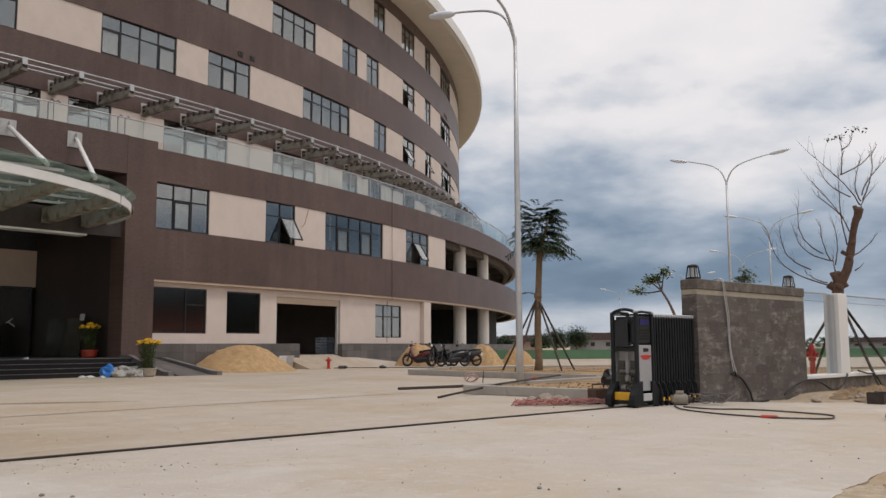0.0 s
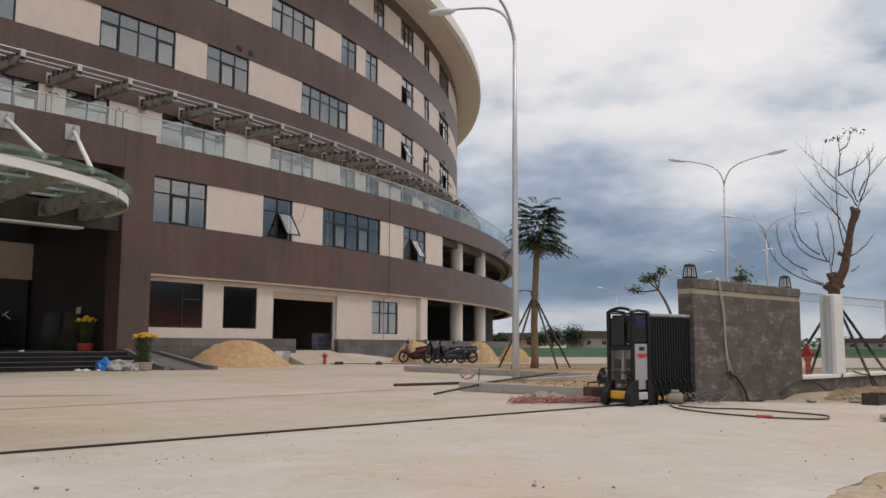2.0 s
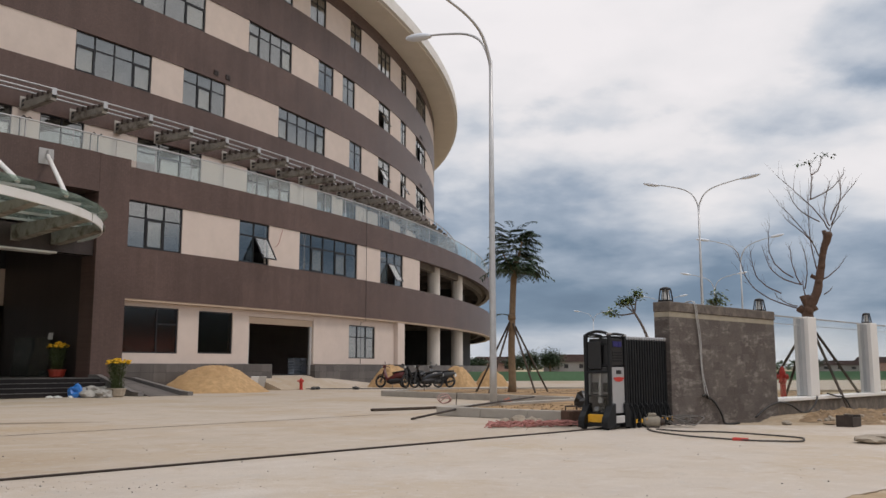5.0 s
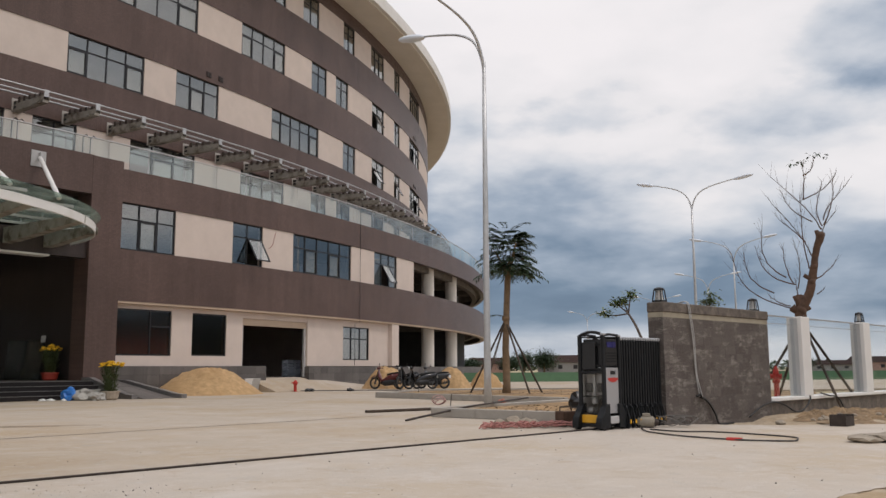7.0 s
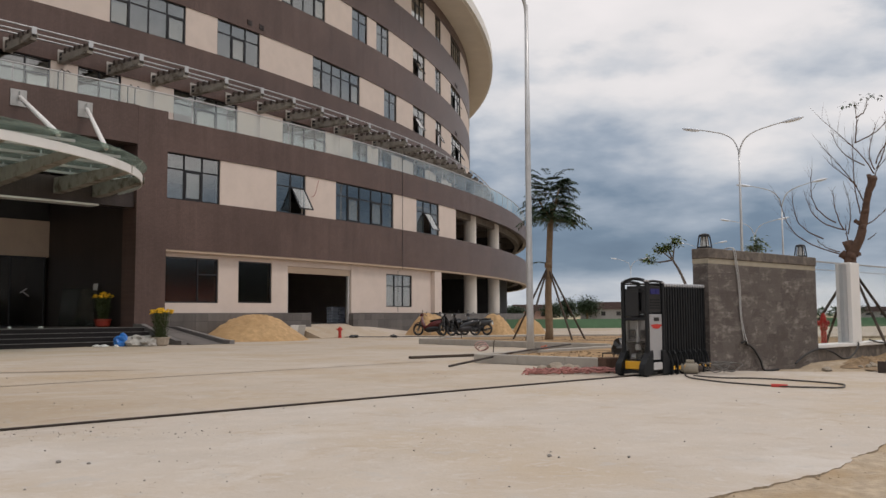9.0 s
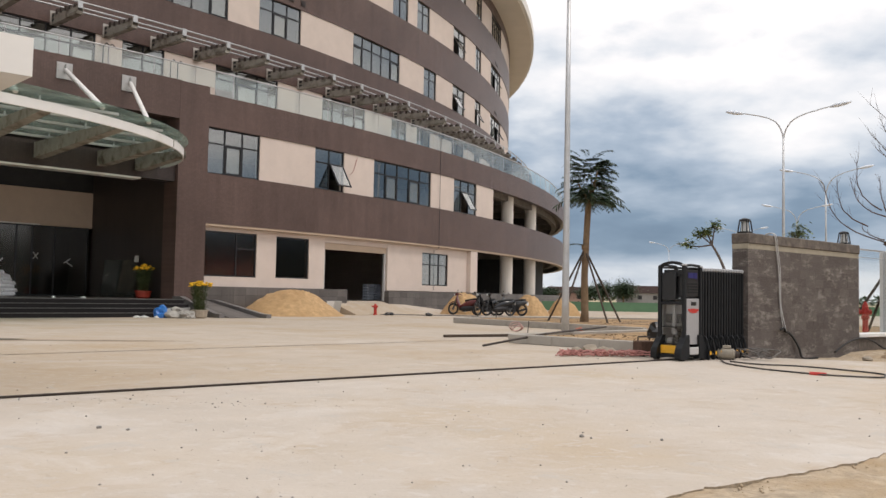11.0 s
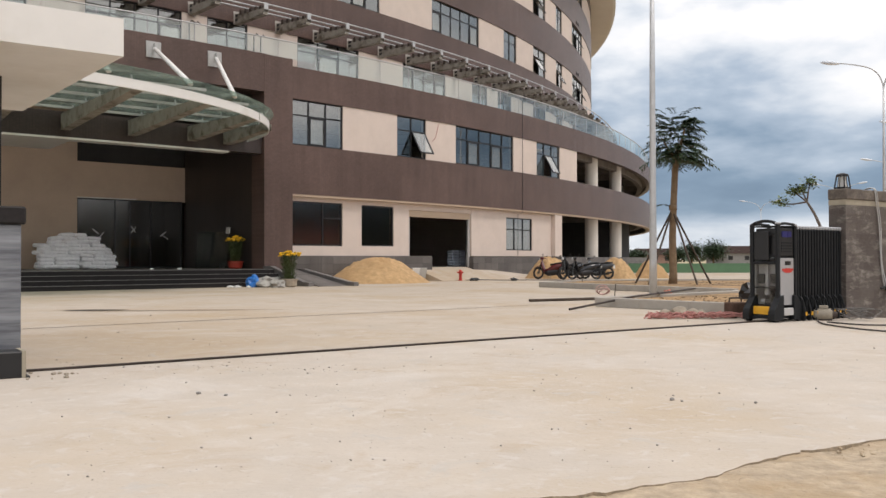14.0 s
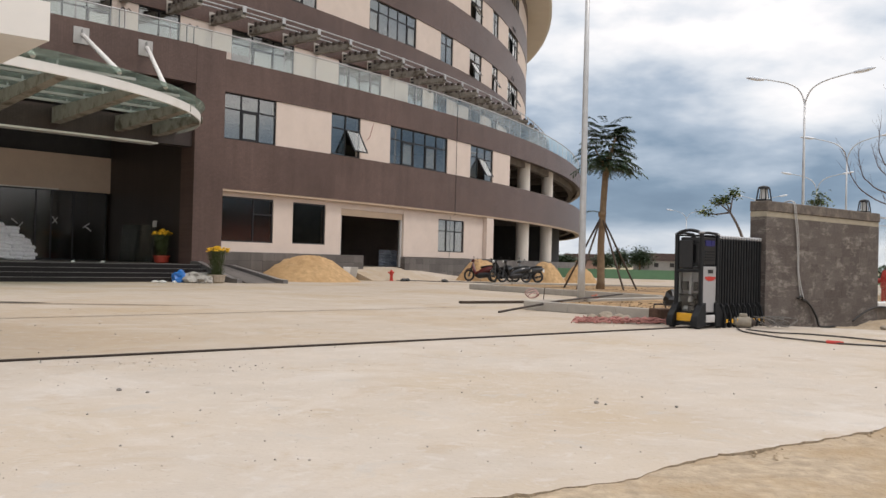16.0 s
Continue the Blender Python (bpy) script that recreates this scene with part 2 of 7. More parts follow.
SOFFIT = material("soffit_paint", (0.66, 0.61, 0.55), 0.85, vary=0.05, scale=0.7, coords="World")
FRAME = material("dark_aluminium", (0.022, 0.022, 0.024), 0.4, 0.3, vary=0.1)
PANE = glass("window_glass", (0.74, 0.76, 0.74), 0.20)
BLIND = material("grey_interior", (0.40, 0.39, 0.36), 0.9, vary=0.3, scale=0.6, coords="World")
# near-black colour stands in for the shade of unlit rooms behind openings
DARK = material("shade_black_interior", (0.035, 0.033, 0.032), 0.9, vary=0.3, scale=0.8, coords="World")
SASHPANEL = material("grey_beige_sash_panel", (0.42, 0.38, 0.34), 0.7, vary=0.06, scale=2)
LOBBY = material("brown_lobby_wall", (0.15, 0.115, 0.09), 0.8, vary=0.25, scale=0.7, coords="World")
CONC = material("cast_concrete", (0.42, 0.40, 0.37), 0.9, vary=0.1, scale=2.5, coords="World", bump=0.1)
RAILGLASS = glass("rail_glass", (0.92, 0.965, 0.95), 0.10, ior=1.55)
DARKPANE = glass("dark_window_glass", (0.42, 0.39, 0.36), 0.11, rough=0.12, ior=1.3)
# BROWN tile at about half its colour; darkens recess wall, beam and vents
DARKTILE = tiled("darker_brown_tile", (0.056, 0.040, 0.036), (0.038, 0.029, 0.026), (0.10, 0.05), CA, RA, rough=0.35)
STEEL = material("galvanised_steel", (0.50, 0.50, 0.50), 0.45, 0.6, vary=0.1, scale=6)
RUSTSTEEL = material("weathered_grey_paint", (0.40, 0.37, 0.33), 0.7, 0.1, vary=0.15, scale=4, stain=(0.18, 0.13, 0.10), stain_scale=1.5, stain_at=(0.52, 0.75), coords="World")


RIBM = material("dirty_brown_grey_steel", (0.31, 0.285, 0.245), 0.75, 0.1, vary=0.2, scale=3, stain=(0.11, 0.085, 0.06), stain_scale=2.2, stain_at=(0.48, 0.66), coords="World")
CLEAT = material("rusty_dark_cleat", (0.06, 0.045, 0.036), 0.85, vary=0.3, scale=8)


# ---- builders ----
def part(name, bm, mat, parent=None, label="", smooth=False):
    me = bpy.data.meshes.new(name)
    bmesh.ops.recalc_face_normals(bm, faces=bm.faces[:])
    bm.to_mesh(me)
    bm.free()
    if smooth:
        for p in me.polygons:
            p.use_smooth = True
    me.materials.append(mat)
    ob = new(name, me)
    if parent is not None:
        ob.parent = parent
    if label:
        tagged(ob, label)
    return ob


def thing(name, label, category, group="", kind="", at=None):
    ob = new(name)
    if at is not None:
        ob.matrix_basis = at
    return tagged(ob, label, category, group, kind)


def box(bm, x0, x1, y0, y1, z0, z1, m=None, bevel=0.0):
    r = bmesh.ops.create_cube(bm, size=1.0)
    vs = r["verts"]
    for v in vs:
        v.co = Vector((x0 + (v.co.x + 0.5) * (x1 - x0), y0 + (v.co.y + 0.5) * (y1 - y0), z0 + (v.co.z + 0.5) * (z1 - z0)))
    if bevel:
        es = list({e for v in vs for e in v.link_edges})
        vs = list({v for f in bmesh.ops.bevel(bm, geom=es, offset=bevel, segments=1, affect="EDGES")["faces"] for v in f.verts} | {v for v in vs if v.is_valid})
    if m is not None:
        for v in vs:
            v.co = m @ v.co
    return vs


def tube(bm, pts, radii, sides=8, caps=True):
    """A round bar along a line of points, with a radius for each."""
    pts = [Vector(p) for p in pts]
    if isinstance(radii, (int, float)):
        radii = [radii] * len(pts)
    rings = []
    ref = None
    for i, p in enumerate(pts):
        d = (pts[min(i + 1, len(pts) - 1)] - pts[max(i - 1, 0)]).normalized()
        if ref is None:
            ref = d.orthogonal().normalized()
        ref = (ref - d * ref.dot(d))
        ref = ref.normalized() if ref.length > 1e-6 else d.orthogonal().normalized()
        s = d.cross(ref)
        rings.append([bm.verts.new(p + radii[i] * (math.cos(a) * ref + math.sin(a) * s)) for a in (2 * math.pi * k / sides for k in range(sides))])
    for a, b in zip(rings, rings[1:]):
        for k in range(sides):
            bm.faces.new((a[k], a[(k + 1) % sides], b[(k + 1) % sides], b[k]))
    if caps:
        bm.faces.new(rings[0][::-1])
        bm.faces.new(rings[-1])


def lathe(bm, profile, sides=16, m=None):
    rings = []
    for r, z in profile:
        ring = [Vector((r * math.cos(2 * math.pi * k / sides), r * math.sin(2 * math.pi * k / sides), z)) for k in range(sides)]
        rings.append([bm.verts.new(m @ v if m is not None else v) for v in ring])
    for a, b in zip(rings, rings[1:]):
        for k in range(sides):
            bm.faces.new((a[k], a[(k + 1) % sides], b[(k + 1) % sides], b[k]))
    bm.faces.new(rings[0][::-1])
    bm.faces.new(rings[-1])


def ring_point(c, r, phi, z=0.0):
    a = radians(phi)
    return Vector((c[0] + r * math.cos(a), c[1] + r * math.sin(a), z))


def arc(bm, c, r0, r1, p0, p1, z0, z1, step=1.0):
    """A solid curved strip between two radii, two angles and two heights."""
    n = max(1, math.ceil(abs(p1 - p0) / step))
    rows = []
    for i in range(n + 1):
        p = p0 + (p1 - p0) * i / n
        rows.append([bm.verts.new(ring_point(c, r, p, z)) for r, z in ((r0, z0), (r1, z0), (r1, z1), (r0, z1))])
    for a, b in zip(rows, rows[1:]):
        for k in range(4):
            bm.faces.new((a[k], b[k], b[(k + 1) % 4], a[(k + 1) % 4]))
    bm.faces.new(rows[0])
    bm.faces.new(rows[-1][::-1])


def arc_part(name, mat, parent, *a, label="", step=1.0):
    bm = bmesh.new()
    arc(bm, *a, step=step)
    return part(name, bm, mat, parent, label)


def facing(c, r, phi0, phi1, z):
    """The frame of a flat piece set between two angles of a ring: x along it, y outwards, and its width."""
    a, b = ring_point(c, r, phi0, z), ring_point(c, r, phi1, z)
    d = (b - a)
    w = d.length
    x = d.normalized()
    y = Vector((x.y, -x.x, 0))
    m = Matrix((x, y, Vector((0, 0, 1)))).transposed().to_4x4()
    m.translation = a
    return m, w


def window(parent, c, r, p0, p1, z0, z1, cols, open_col=None, transom=0.68, doors=(), pane=None, depth=0.09, splits=None, whole=()):
    m, w = facing(c, r - depth, p0, p1, z0)
    h = z1 - z0
    win = new("window")
    win.parent = parent
    win.matrix_basis = m
    t = 0.055
    bm = bmesh.new()
    xs = [w * u for u in splits] if splits else [w * i / cols for i in range(cols + 1)]
    box(bm, 0, w, -0.04, 0.04, 0, t)
    box(bm, 0, w, -0.04, 0.04, h - t, h)
    if transom:
        first = xs[max(whole) + 1] if whole else t
        box(bm, first, w - t, -0.035, 0.035, h * transom - t / 2, h * transom + t / 2)
    for i, x in enumerate(xs):
        a = min(max(x - t / 2, 0), w - t)
        box(bm, a, a + t, -0.038, 0.038, t, h - t)
    for i in doors:                                     # thicker opening sashes
        for a in (xs[i] + t / 2, xs[i + 1] - t / 2 - 0.06):
            box(bm, a, a + 0.06, -0.02, 0.055, t, h * transom - t / 2)
        for zz in (t, h * transom - t / 2 - 0.06):
            box(bm, xs[i] + t / 2, xs[i + 1] - t / 2, -0.02, 0.053, zz, zz + 0.06)
    part("window_frame", bm, FRAME, win)
    for i in doors:
        bm = bmesh.new()
        box(bm, xs[i] + 0.05, xs[i + 1] - 0.05, -0.03, -0.014, 0.08, h * transom - 0.06)
        part("sash_panel", bm, SASHPANEL, win, "grey-beige panel behind the opening sash")
    for i in range(cols):
        for za, zb in (((t, h * transom), (h * transom, h - t)) if transom and i not in whole else ((t, h - t),)):
            low = za == t
            if low and i == open_col:
                bm = bmesh.new()
                tilt = pose(0, 0.03, zb, 0, 0, 0) @ pose(0, 0, 0, 30, 0, 0)
                hh = zb - za
                a, b = xs[i] + 0.03, xs[i + 1] - 0.03
                for q in ((a, a + 0.05, -hh, 0), (b - 0.05, b, -hh, 0), (a, b, -hh, -hh + 0.05), (a, b, -0.05, 0)):
                    box(bm, q[0], q[1], -0.025, 0.025, q[2], q[3], tilt)
                sash = part("sash", bm, FRAME, win, "open top-hung window sash")
                bm = bmesh.new()
                box(bm, a + 0.04, b - 0.04, -0.006, 0.006, -hh + 0.04, -0.04, tilt)
                part("pane", bm, pane or PANE, win).visible_shadow = False
                continue
            bm = bmesh.new()
            box(bm, xs[i] + 0.02, xs[i + 1] - 0.02, -0.008, 0.008, za, zb)
            part("pane", bm, pane or PANE, win).visible_shadow = False
    return win


# ---- ground ----
def sheet(name, pts, z, mat, label, category="ground", kind="structure", thick=0.0):
    bm = bmesh.new()
    f = bm.faces.new([bm.verts.new((x, y, z)) for x, y in pts])
    if thick:
        r = bmesh.ops.extrude_face_region(bm, geom=[f])
        bmesh.ops.translate(bm, vec=(0, 0, -thick), verts=[v for v in r["geom"] if isinstance(v, bmesh.types.BMVert)])
    return tagged(part(name, bm, mat), label, category, kind=kind)


SLAB = material("pale_concrete_paving", (0.44, 0.39, 0.335), 0.88, vary=0.07, scale=1.3, coords="World", bump=0.3, bump_scale=30, stain=(0.39, 0.305, 0.205), stain_scale=0.25, stain_at=(0.46, 0.72))
DIRT = material("brown_dug_earth", (0.24, 0.16, 0.088), 0.95, vary=0.4, scale=6.0, coords="World", bump=0.9, bump_scale=14, stain=(0.14, 0.092, 0.052), stain_scale=2.2)
SAND = material("yellow_sand", (0.43, 0.275, 0.135), 0.95, vary=0.28, scale=5.0, coords="World", bump=1.0, bump_scale=13, stain=(0.36, 0.22, 0.10), stain_scale=0.8)
VERGE = material("dusty_pale_earth", (0.40, 0.315, 0.22), 0.95, vary=0.30, scale=9.0, coords="World", bump=1.0, bump_scale=32, stain=(0.36, 0.26, 0.155), stain_scale=1.1, stain_at=(0.48, 0.62))
BEDSAND = material("orange_bed_sand", (0.36, 0.225, 0.105), 0.95, vary=0.35, scale=2.5, coords="World", bump=0.9, bump_scale=8, stain=(0.15, 0.095, 0.05), stain_scale=0.9, stain_at=(0.46, 0.62))
EARTH = material("far_dry_earth", (0.38, 0.30, 0.19), 0.95, vary=0.2, scale=0.08, coords="World", stain=(0.20, 0.22, 0.10), stain_scale=0.02)
def worn_slab():
    """Broom-swept concrete: sandy drifts, pale scoured patches, fine cracks and specks."""
    nt = SLAB.node_tree
    L = nt.links.new
    b = nt.nodes["Principled BSDF"]
    last = b.inputs["Base Color"].links[0].from_socket
    geo = nt.nodes.new("ShaderNodeNewGeometry")
    for scale, lo, hi, color, amount, det in ((0.55, 0.54, 0.70, (0.51, 0.475, 0.435), 0.85, 8.0), (1.5, 0.55, 0.68, (0.37, 0.29, 0.21), 0.6, 9.0), (4.5, 0.60, 0.70, (0.34, 0.28, 0.22), 0.5, 8.0), (26.0, 0.62, 0.72, (0.28, 0.24, 0.20), 0.45, 4.0), (7.0, 0.55, 0.64, (0.50, 0.475, 0.45), 0.45, 9.0), (2.4, 0.58, 0.66, (0.40, 0.375, 0.345), 0.7, 10.0), (75.0, 0.63, 0.70, (0.25, 0.215, 0.18), 0.6, 3.0)):
        n = node(nt, "ShaderNodeTexNoise", Scale=scale, Detail=det, Roughness=0.68, Distortion=0.6)
        L(geo.outputs["Position"], n.inputs["Vector"])
        r = nt.nodes.new("ShaderNodeMapRange")
        r.inputs["From Min"].default_value, r.inputs["From Max"].default_value = lo, hi
        r.inputs["To Max"].default_value = amount
        L(n.outputs["Fac"], r.inputs["Value"])
        m = nt.nodes.new("ShaderNodeMix")
        m.data_type = "RGBA"
        L(r.outputs[0], m.inputs[0])
        L(last, m.inputs[6])
        m.inputs[7].default_value = (*color, 1)
        last = m.outputs[2]
    side = nt.nodes.new("ShaderNodeVectorMath")
    side.operation = "DOT_PRODUCT"
    side.inputs[1].default_value = (0.687, -0.727, 0)
    L(geo.outputs["Position"], side.inputs[0])
    pour = nt.nodes.new("ShaderNodeMapRange")
    pour.inputs["From Min"].default_value, pour.inputs["From Max"].default_value = -8.40, -8.37
    L(side.outputs["Value"], pour.inputs["Value"])
    tint = nt.nodes.new("ShaderNodeMix")
    tint.data_type = "RGBA"
    tint.inputs[6].default_value, tint.inputs[7].default_value = (0.985, 0.935, 0.87, 1), (1.07, 1.05, 1.03, 1)
    L(pour.outputs[0], tint.inputs[0])
    two = nt.nodes.new("ShaderNodeVectorMath")
    two.operation = "MULTIPLY"
    L(last, two.inputs[0])
    L(tint.outputs[2], two.inputs[1])
    L(two.outputs[0], b.inputs["Base Color"])


worn_slab()
KERB = material("kerb_concrete", (0.36, 0.33, 0.29), 0.9, vary=0.12, scale=3, coords="World", bump=0.2, bump_scale=20)
sheet("ground", [(-2500, -1500), (2500, -1500), (2500, 3500), (-2500, 3500)], -0.10, EARTH, "dry grassy earth reaching to the horizon")
def jag(pts, first, last, step=0.05, amp=0.05):
    """The broken edge of the slab between two of its corners."""
    out = []
    for i, (a, b) in enumerate(zip(pts, pts[1:] + pts[:1])):
        out.append(a)
        if first <= i < last:
            ln = math.dist(a, b)
            n = int(ln / step)
            for k in range(1, n):
                t = k / n
                q = (a[0] + (b[0] - a[0]) * t, a[1] + (b[1] - a[1]) * t)
                d = amp * noise.noise((q[0] * 2.3, q[1] * 2.3, 0.4)) + 0.5 * amp * noise.noise((q[0] * 9, q[1] * 9, 2.4)) + 0.3 * amp * noise.noise((q[0] * 31, q[1] * 31, 5.4))
                out.append((q[0] + d * (b[1] - a[1]) / ln, q[1] - d * (b[0] - a[0]) / ln))
    return out


sheet("pavement", jag([(-70, 3.0), (-3.0, 3.0), (-0.9, 3.25), (-0.3, 3.58), (0.13, 3.74), (0.56, 4.04), (1.15, 4.72), (1.7, 5.1), (2.45, 5.75), (3.4, 6.9), (5.2, 8.3), (9.5, 11.5), (13, 14.5), (8.3, 15.2), (6.3, 15.12), (4.75, 15.6), (3.0, 16.3), (9.0, 22.0), (14, 30), (13, 37), (60, 52), (60, 66), (20, 70), (-5, 75), (-70, 60)], 1, 13), 0.0, SLAB, "pale concrete forecourt slab with sandy stains", "pavement", thick=0.12)
slab_ob = bpy.data.objects["pavement"]
slab_ob.data.materials.append(material("dirty_broken_concrete", (0.29, 0.23, 0.16), 0.95, vary=0.4, scale=25, coords="World", bump=0.8, bump_scale=40))
for f in slab_ob.data.polygons:
    f.material_index = 1 if abs(f.normal.z) < 0.5 else 0
sheet("sand_verge", [(-40, -30), (60, -30), (60, 16), (12.3, 15.3), (8.6, 12.2), (4.3, 9.0), (2.5, 7.6), (1.5, 6.5), (0.2, 5.5), (-0.4, 4.85), (-0.85, 4.55), (-1.9, 4.05), (-40, 3.8)], -0.035, VERGE, "bare dusty yellow earth beside the slab", "sand", "structure")
bm = bmesh.new()
NX, NY, ST = 200, 236, 0.075
grid = []
for i in range(NX + 1):
    row = []
    for j in range(NY + 1):
        x, y = -1.5 + ST * i, 2.6 + ST * j
        z = -0.008 + 0.020 * noise.noise((x * 1.1, y * 1.1, 3.0)) + 0.016 * noise.noise((x * 4, y * 4, 7.0)) + 0.014 * noise.noise((x * 9, y * 9, 1.0))
        s_, off_ = (Vector((x, y, 0)) - Vector((4.46, 15.36, 0))).dot(Vector((0.727, 0.687, 0))), (x - 4.46) * 0.687 - (y - 15.36) * 0.727
        dip = max(0.0, min(1.0, (3.9 - s_) / 0.5)) * (1.0 if off_ > -0.3 and y > 15.0 else 0.0)      # the unfilled trench before the stone wall
        row.append(bm.verts.new((x, y, min(z, -0.003) - 0.075 * dip)))
    grid.append(row)
for i in range(NX):
    for j in range(NY):
        bm.faces.new((grid[i][j], grid[i + 1][j], grid[i + 1][j + 1], grid[i][j + 1]))
tagged(part("loose_sand", bm, VERGE, smooth=True), "loose trodden sandy earth along the slab edge", "sand", kind="structure")


# ---- the building ----
building = thing("office_building", "brown-tiled and cream five-storey curved office building, nearly finished", "building")
Z1B, Z1T, SILL, TOP, STOREY, WIN = 3.66, 8.85, 5.67, 7.545, 4.09, 1.84
SILLU = 5.645                                     # the sill line from which the upper storeys count
LEFT, RIGHT = -52.0, 45.0


def ring_row(c, r, p0, p1, z0, z1, holes, wall_mat, thick=0.3):
    """Wall panels between the openings of one storey."""
    p = p0
    for a, b in list(holes) + [(p1, p1)]:
        if a - p > 0.05:
            arc_part("wall_panel", wall_mat, building, c, r - thick, r, p, a, z0, z1)
        p = b


# lower ring
arc_part("spandrel", BROWN, building, CA, RA - 0.35, RA, -38.05, RIGHT, Z1B, SILL, label="brown mosaic-tiled spandrel band")
arc_part("spandrel", BROWN, building, CA, RA - 0.35, RA, -38.05, RIGHT, TOP, Z1T, label="brown mosaic-tiled spandrel band")
# drip edge in the dimmed cream, for the shadow under the band
arc_part("cornice", DIMCREAM, building, CA, RA - 0.40, RA - 0.02, -38.05, RIGHT, Z1B - 0.085, Z1B - 0.004, label="cream drip edge under the brown band")
FIRST = [(-38.045, -36.31, 3, None, (1,)), (-34.21, -32.94, 2, 1, ()), (-31.50, -28.14, 5, None, (1, 3)), (-26.50, -24.60, 3, 1, ())]
ring_row(CA, RA - 0.04, -38.05, -22.96, SILL + 0.003, TOP - 0.003, [(a, b) for a, b, *_ in FIRST], CREAM)
for a, b, n, o, d in FIRST:
    window(building, CA, RA - 0.04, a, b, SILL, TOP, n, o, 0.66, d)
GROUND = [(-38.0, -36.19, 1.56, 3.40, 2), (-35.48, -34.19, 1.58, 3.38, 1), (-28.36, -26.54, 1.47, 3.23, 3)]
RG = RA - 0.30
ring_row(CA, RG, -38.05, -24.58, 1.15, Z1B - 0.09, [(-38.0, -36.19), (-35.48, -34.19), (-33.53, -30.45), (-28.36, -26.54)], CREAM)
for a, b, z0, z1, n in GROUND:
    arc_part("wall_panel", CREAM, building, CA, RG - 0.3, RG, a, b, 1.15, z0)
    arc_part("wall_panel", CREAM, building, CA, RG - 0.3, RG, a, b, z1, Z1B - 0.09)
    window(building, CA, RG, a, b, z0, z1, n, None, 0 if n == 1 else 0.64, (), PANE if n == 3 else DARKPANE, splits=(0, 0.63, 1) if n == 2 else None, whole=(0,) if n == 2 else ())
arc_part("wall_panel", CREAM, building, CA, RG - 0.3, RG - 0.02, -33.53, -30.45, 3.29, Z1B - 0.09)
arc_part("shutter_box", DIMCREAM, building, CA, RG - 0.34, RG - 0.08, -33.51, -30.47, 2.99, 3.285, label="tan rolled-up shutter box over the loading door")
for jamb in (-33.525, -30.545):
    arc_part("shutter_guide", PLATEGREY, building, CA, RG - 0.20, RG - 0.10, jamb, jamb + 0.085, 0.62, 2.985)
arc_part("pilaster", CREAM, building, CA, RG + 0.002, RA - 0.05, -25.0, -24.4, 1.15, Z1B - 0.10)
arc_part("plinth", PLINTH, building, CA, RG - 0.3, RA - 0.12, -38.05, -32.6, 0.0, 1.15)
arc_part("plinth", PLINTH, building, CA, RG - 0.3, RA - 0.12, -30.5, RIGHT, 0.0, 1.12)
# slabs and the inner walls
# darker than CONC: the gallery's shade is put into this concrete colour
GALLERYCONC = material("shaded_gallery_concrete", (0.17, 0.145, 0.125), 0.9, vary=0.3, scale=1.5, coords="World", bump=0.2)
arc_part("floor_slab", GALLERYCONC, building, CA, 70.0, RA - 0.36, -38.05, RIGHT, 4.3, 4.7, label="concrete floor slab of the open gallery")
arc_part("floor_slab", GALLERYCONC, building, CA, 70.0, RA - 0.36, -38.05, RIGHT, 7.75, 8.7)
for zb in (3.95, 7.30):
    arc_part("ring_beam", GALLERYCONC, building, CA, RA - 1.15, RA - 0.75, -22.9, RIGHT, zb, zb + (0.348 if zb < 5 else 0.448), label="concrete edge beam of the gallery, coloured dark for shade")
    for k in range(14):
        pb = -19.65 + 4.05 * k
        arc_part("cross_beam", GALLERYCONC, building, CA, 78.6, RA - 1.16, pb - 0.13, pb + 0.13, zb, zb + (0.345 if zb < 5 else 0.445))
arc_part("floor_slab", CONC, building, CA, 60.0, RA - 0.6, -38.85, RIGHT, 0.25, 0.6)
arc_part("inner_wall", BLIND, building, CA, 78.2, 78.5, -38.05, -23.2, 4.7, 7.75)
arc_part("inner_wall", LOBBY, building, CA, 78.2, 78.5, -23.2, -9, 4.7, 7.75)
# blocks in near black paint the darkness deep inside gallery and ground floor
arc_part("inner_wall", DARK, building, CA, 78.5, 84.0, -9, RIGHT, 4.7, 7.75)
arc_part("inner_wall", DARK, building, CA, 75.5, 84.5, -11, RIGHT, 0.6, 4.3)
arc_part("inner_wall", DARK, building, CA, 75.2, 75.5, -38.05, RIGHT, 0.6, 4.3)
arc_part("inner_wall", CREAM, building, CA, 78.5, RA - 0.36, -23.2, -22.99, 4.7, 7.75)
arc_part("inner_wall", CREAM, building, CA, 75.5, RG - 0.3, -24.8, -24.6, 0.6, 4.3)
for k in (0, 1, 8, 9):
    p = -19.65 + 4.05 * k
    base = ring_point(CA, RA - 0.95, p)
    for z0, z1 in ((1.13, 4.3), (4.7, 7.75)):
        bm = bmesh.new()
        lathe(bm, [(0.43, z0), (0.43, z1)], 20, Matrix.Translation(base))
        part("column", bm, SOFFIT, building, "round rendered concrete column", smooth=False)

# entrance: portal pier, header, recess
arc_part("pier", BROWN, building, CA, RA - 0.9, RA + 0.06, -38.93, -38.06, 0.0, 9.12, label="brown-tiled entrance pier")
arc_part("recess_wall", DARKTILE, building, CA, RA - 7.0, RA - 0.9, -38.87, -38.05, 0.0, 8.7, label="entrance side wall in a darker copy of the brown tile")
arc_part("header", BROWN, building, CA, RA - 0.5, RA + 0.05, LEFT, -38.89, 7.64, 9.15, label="brown-tiled header over the entrance")
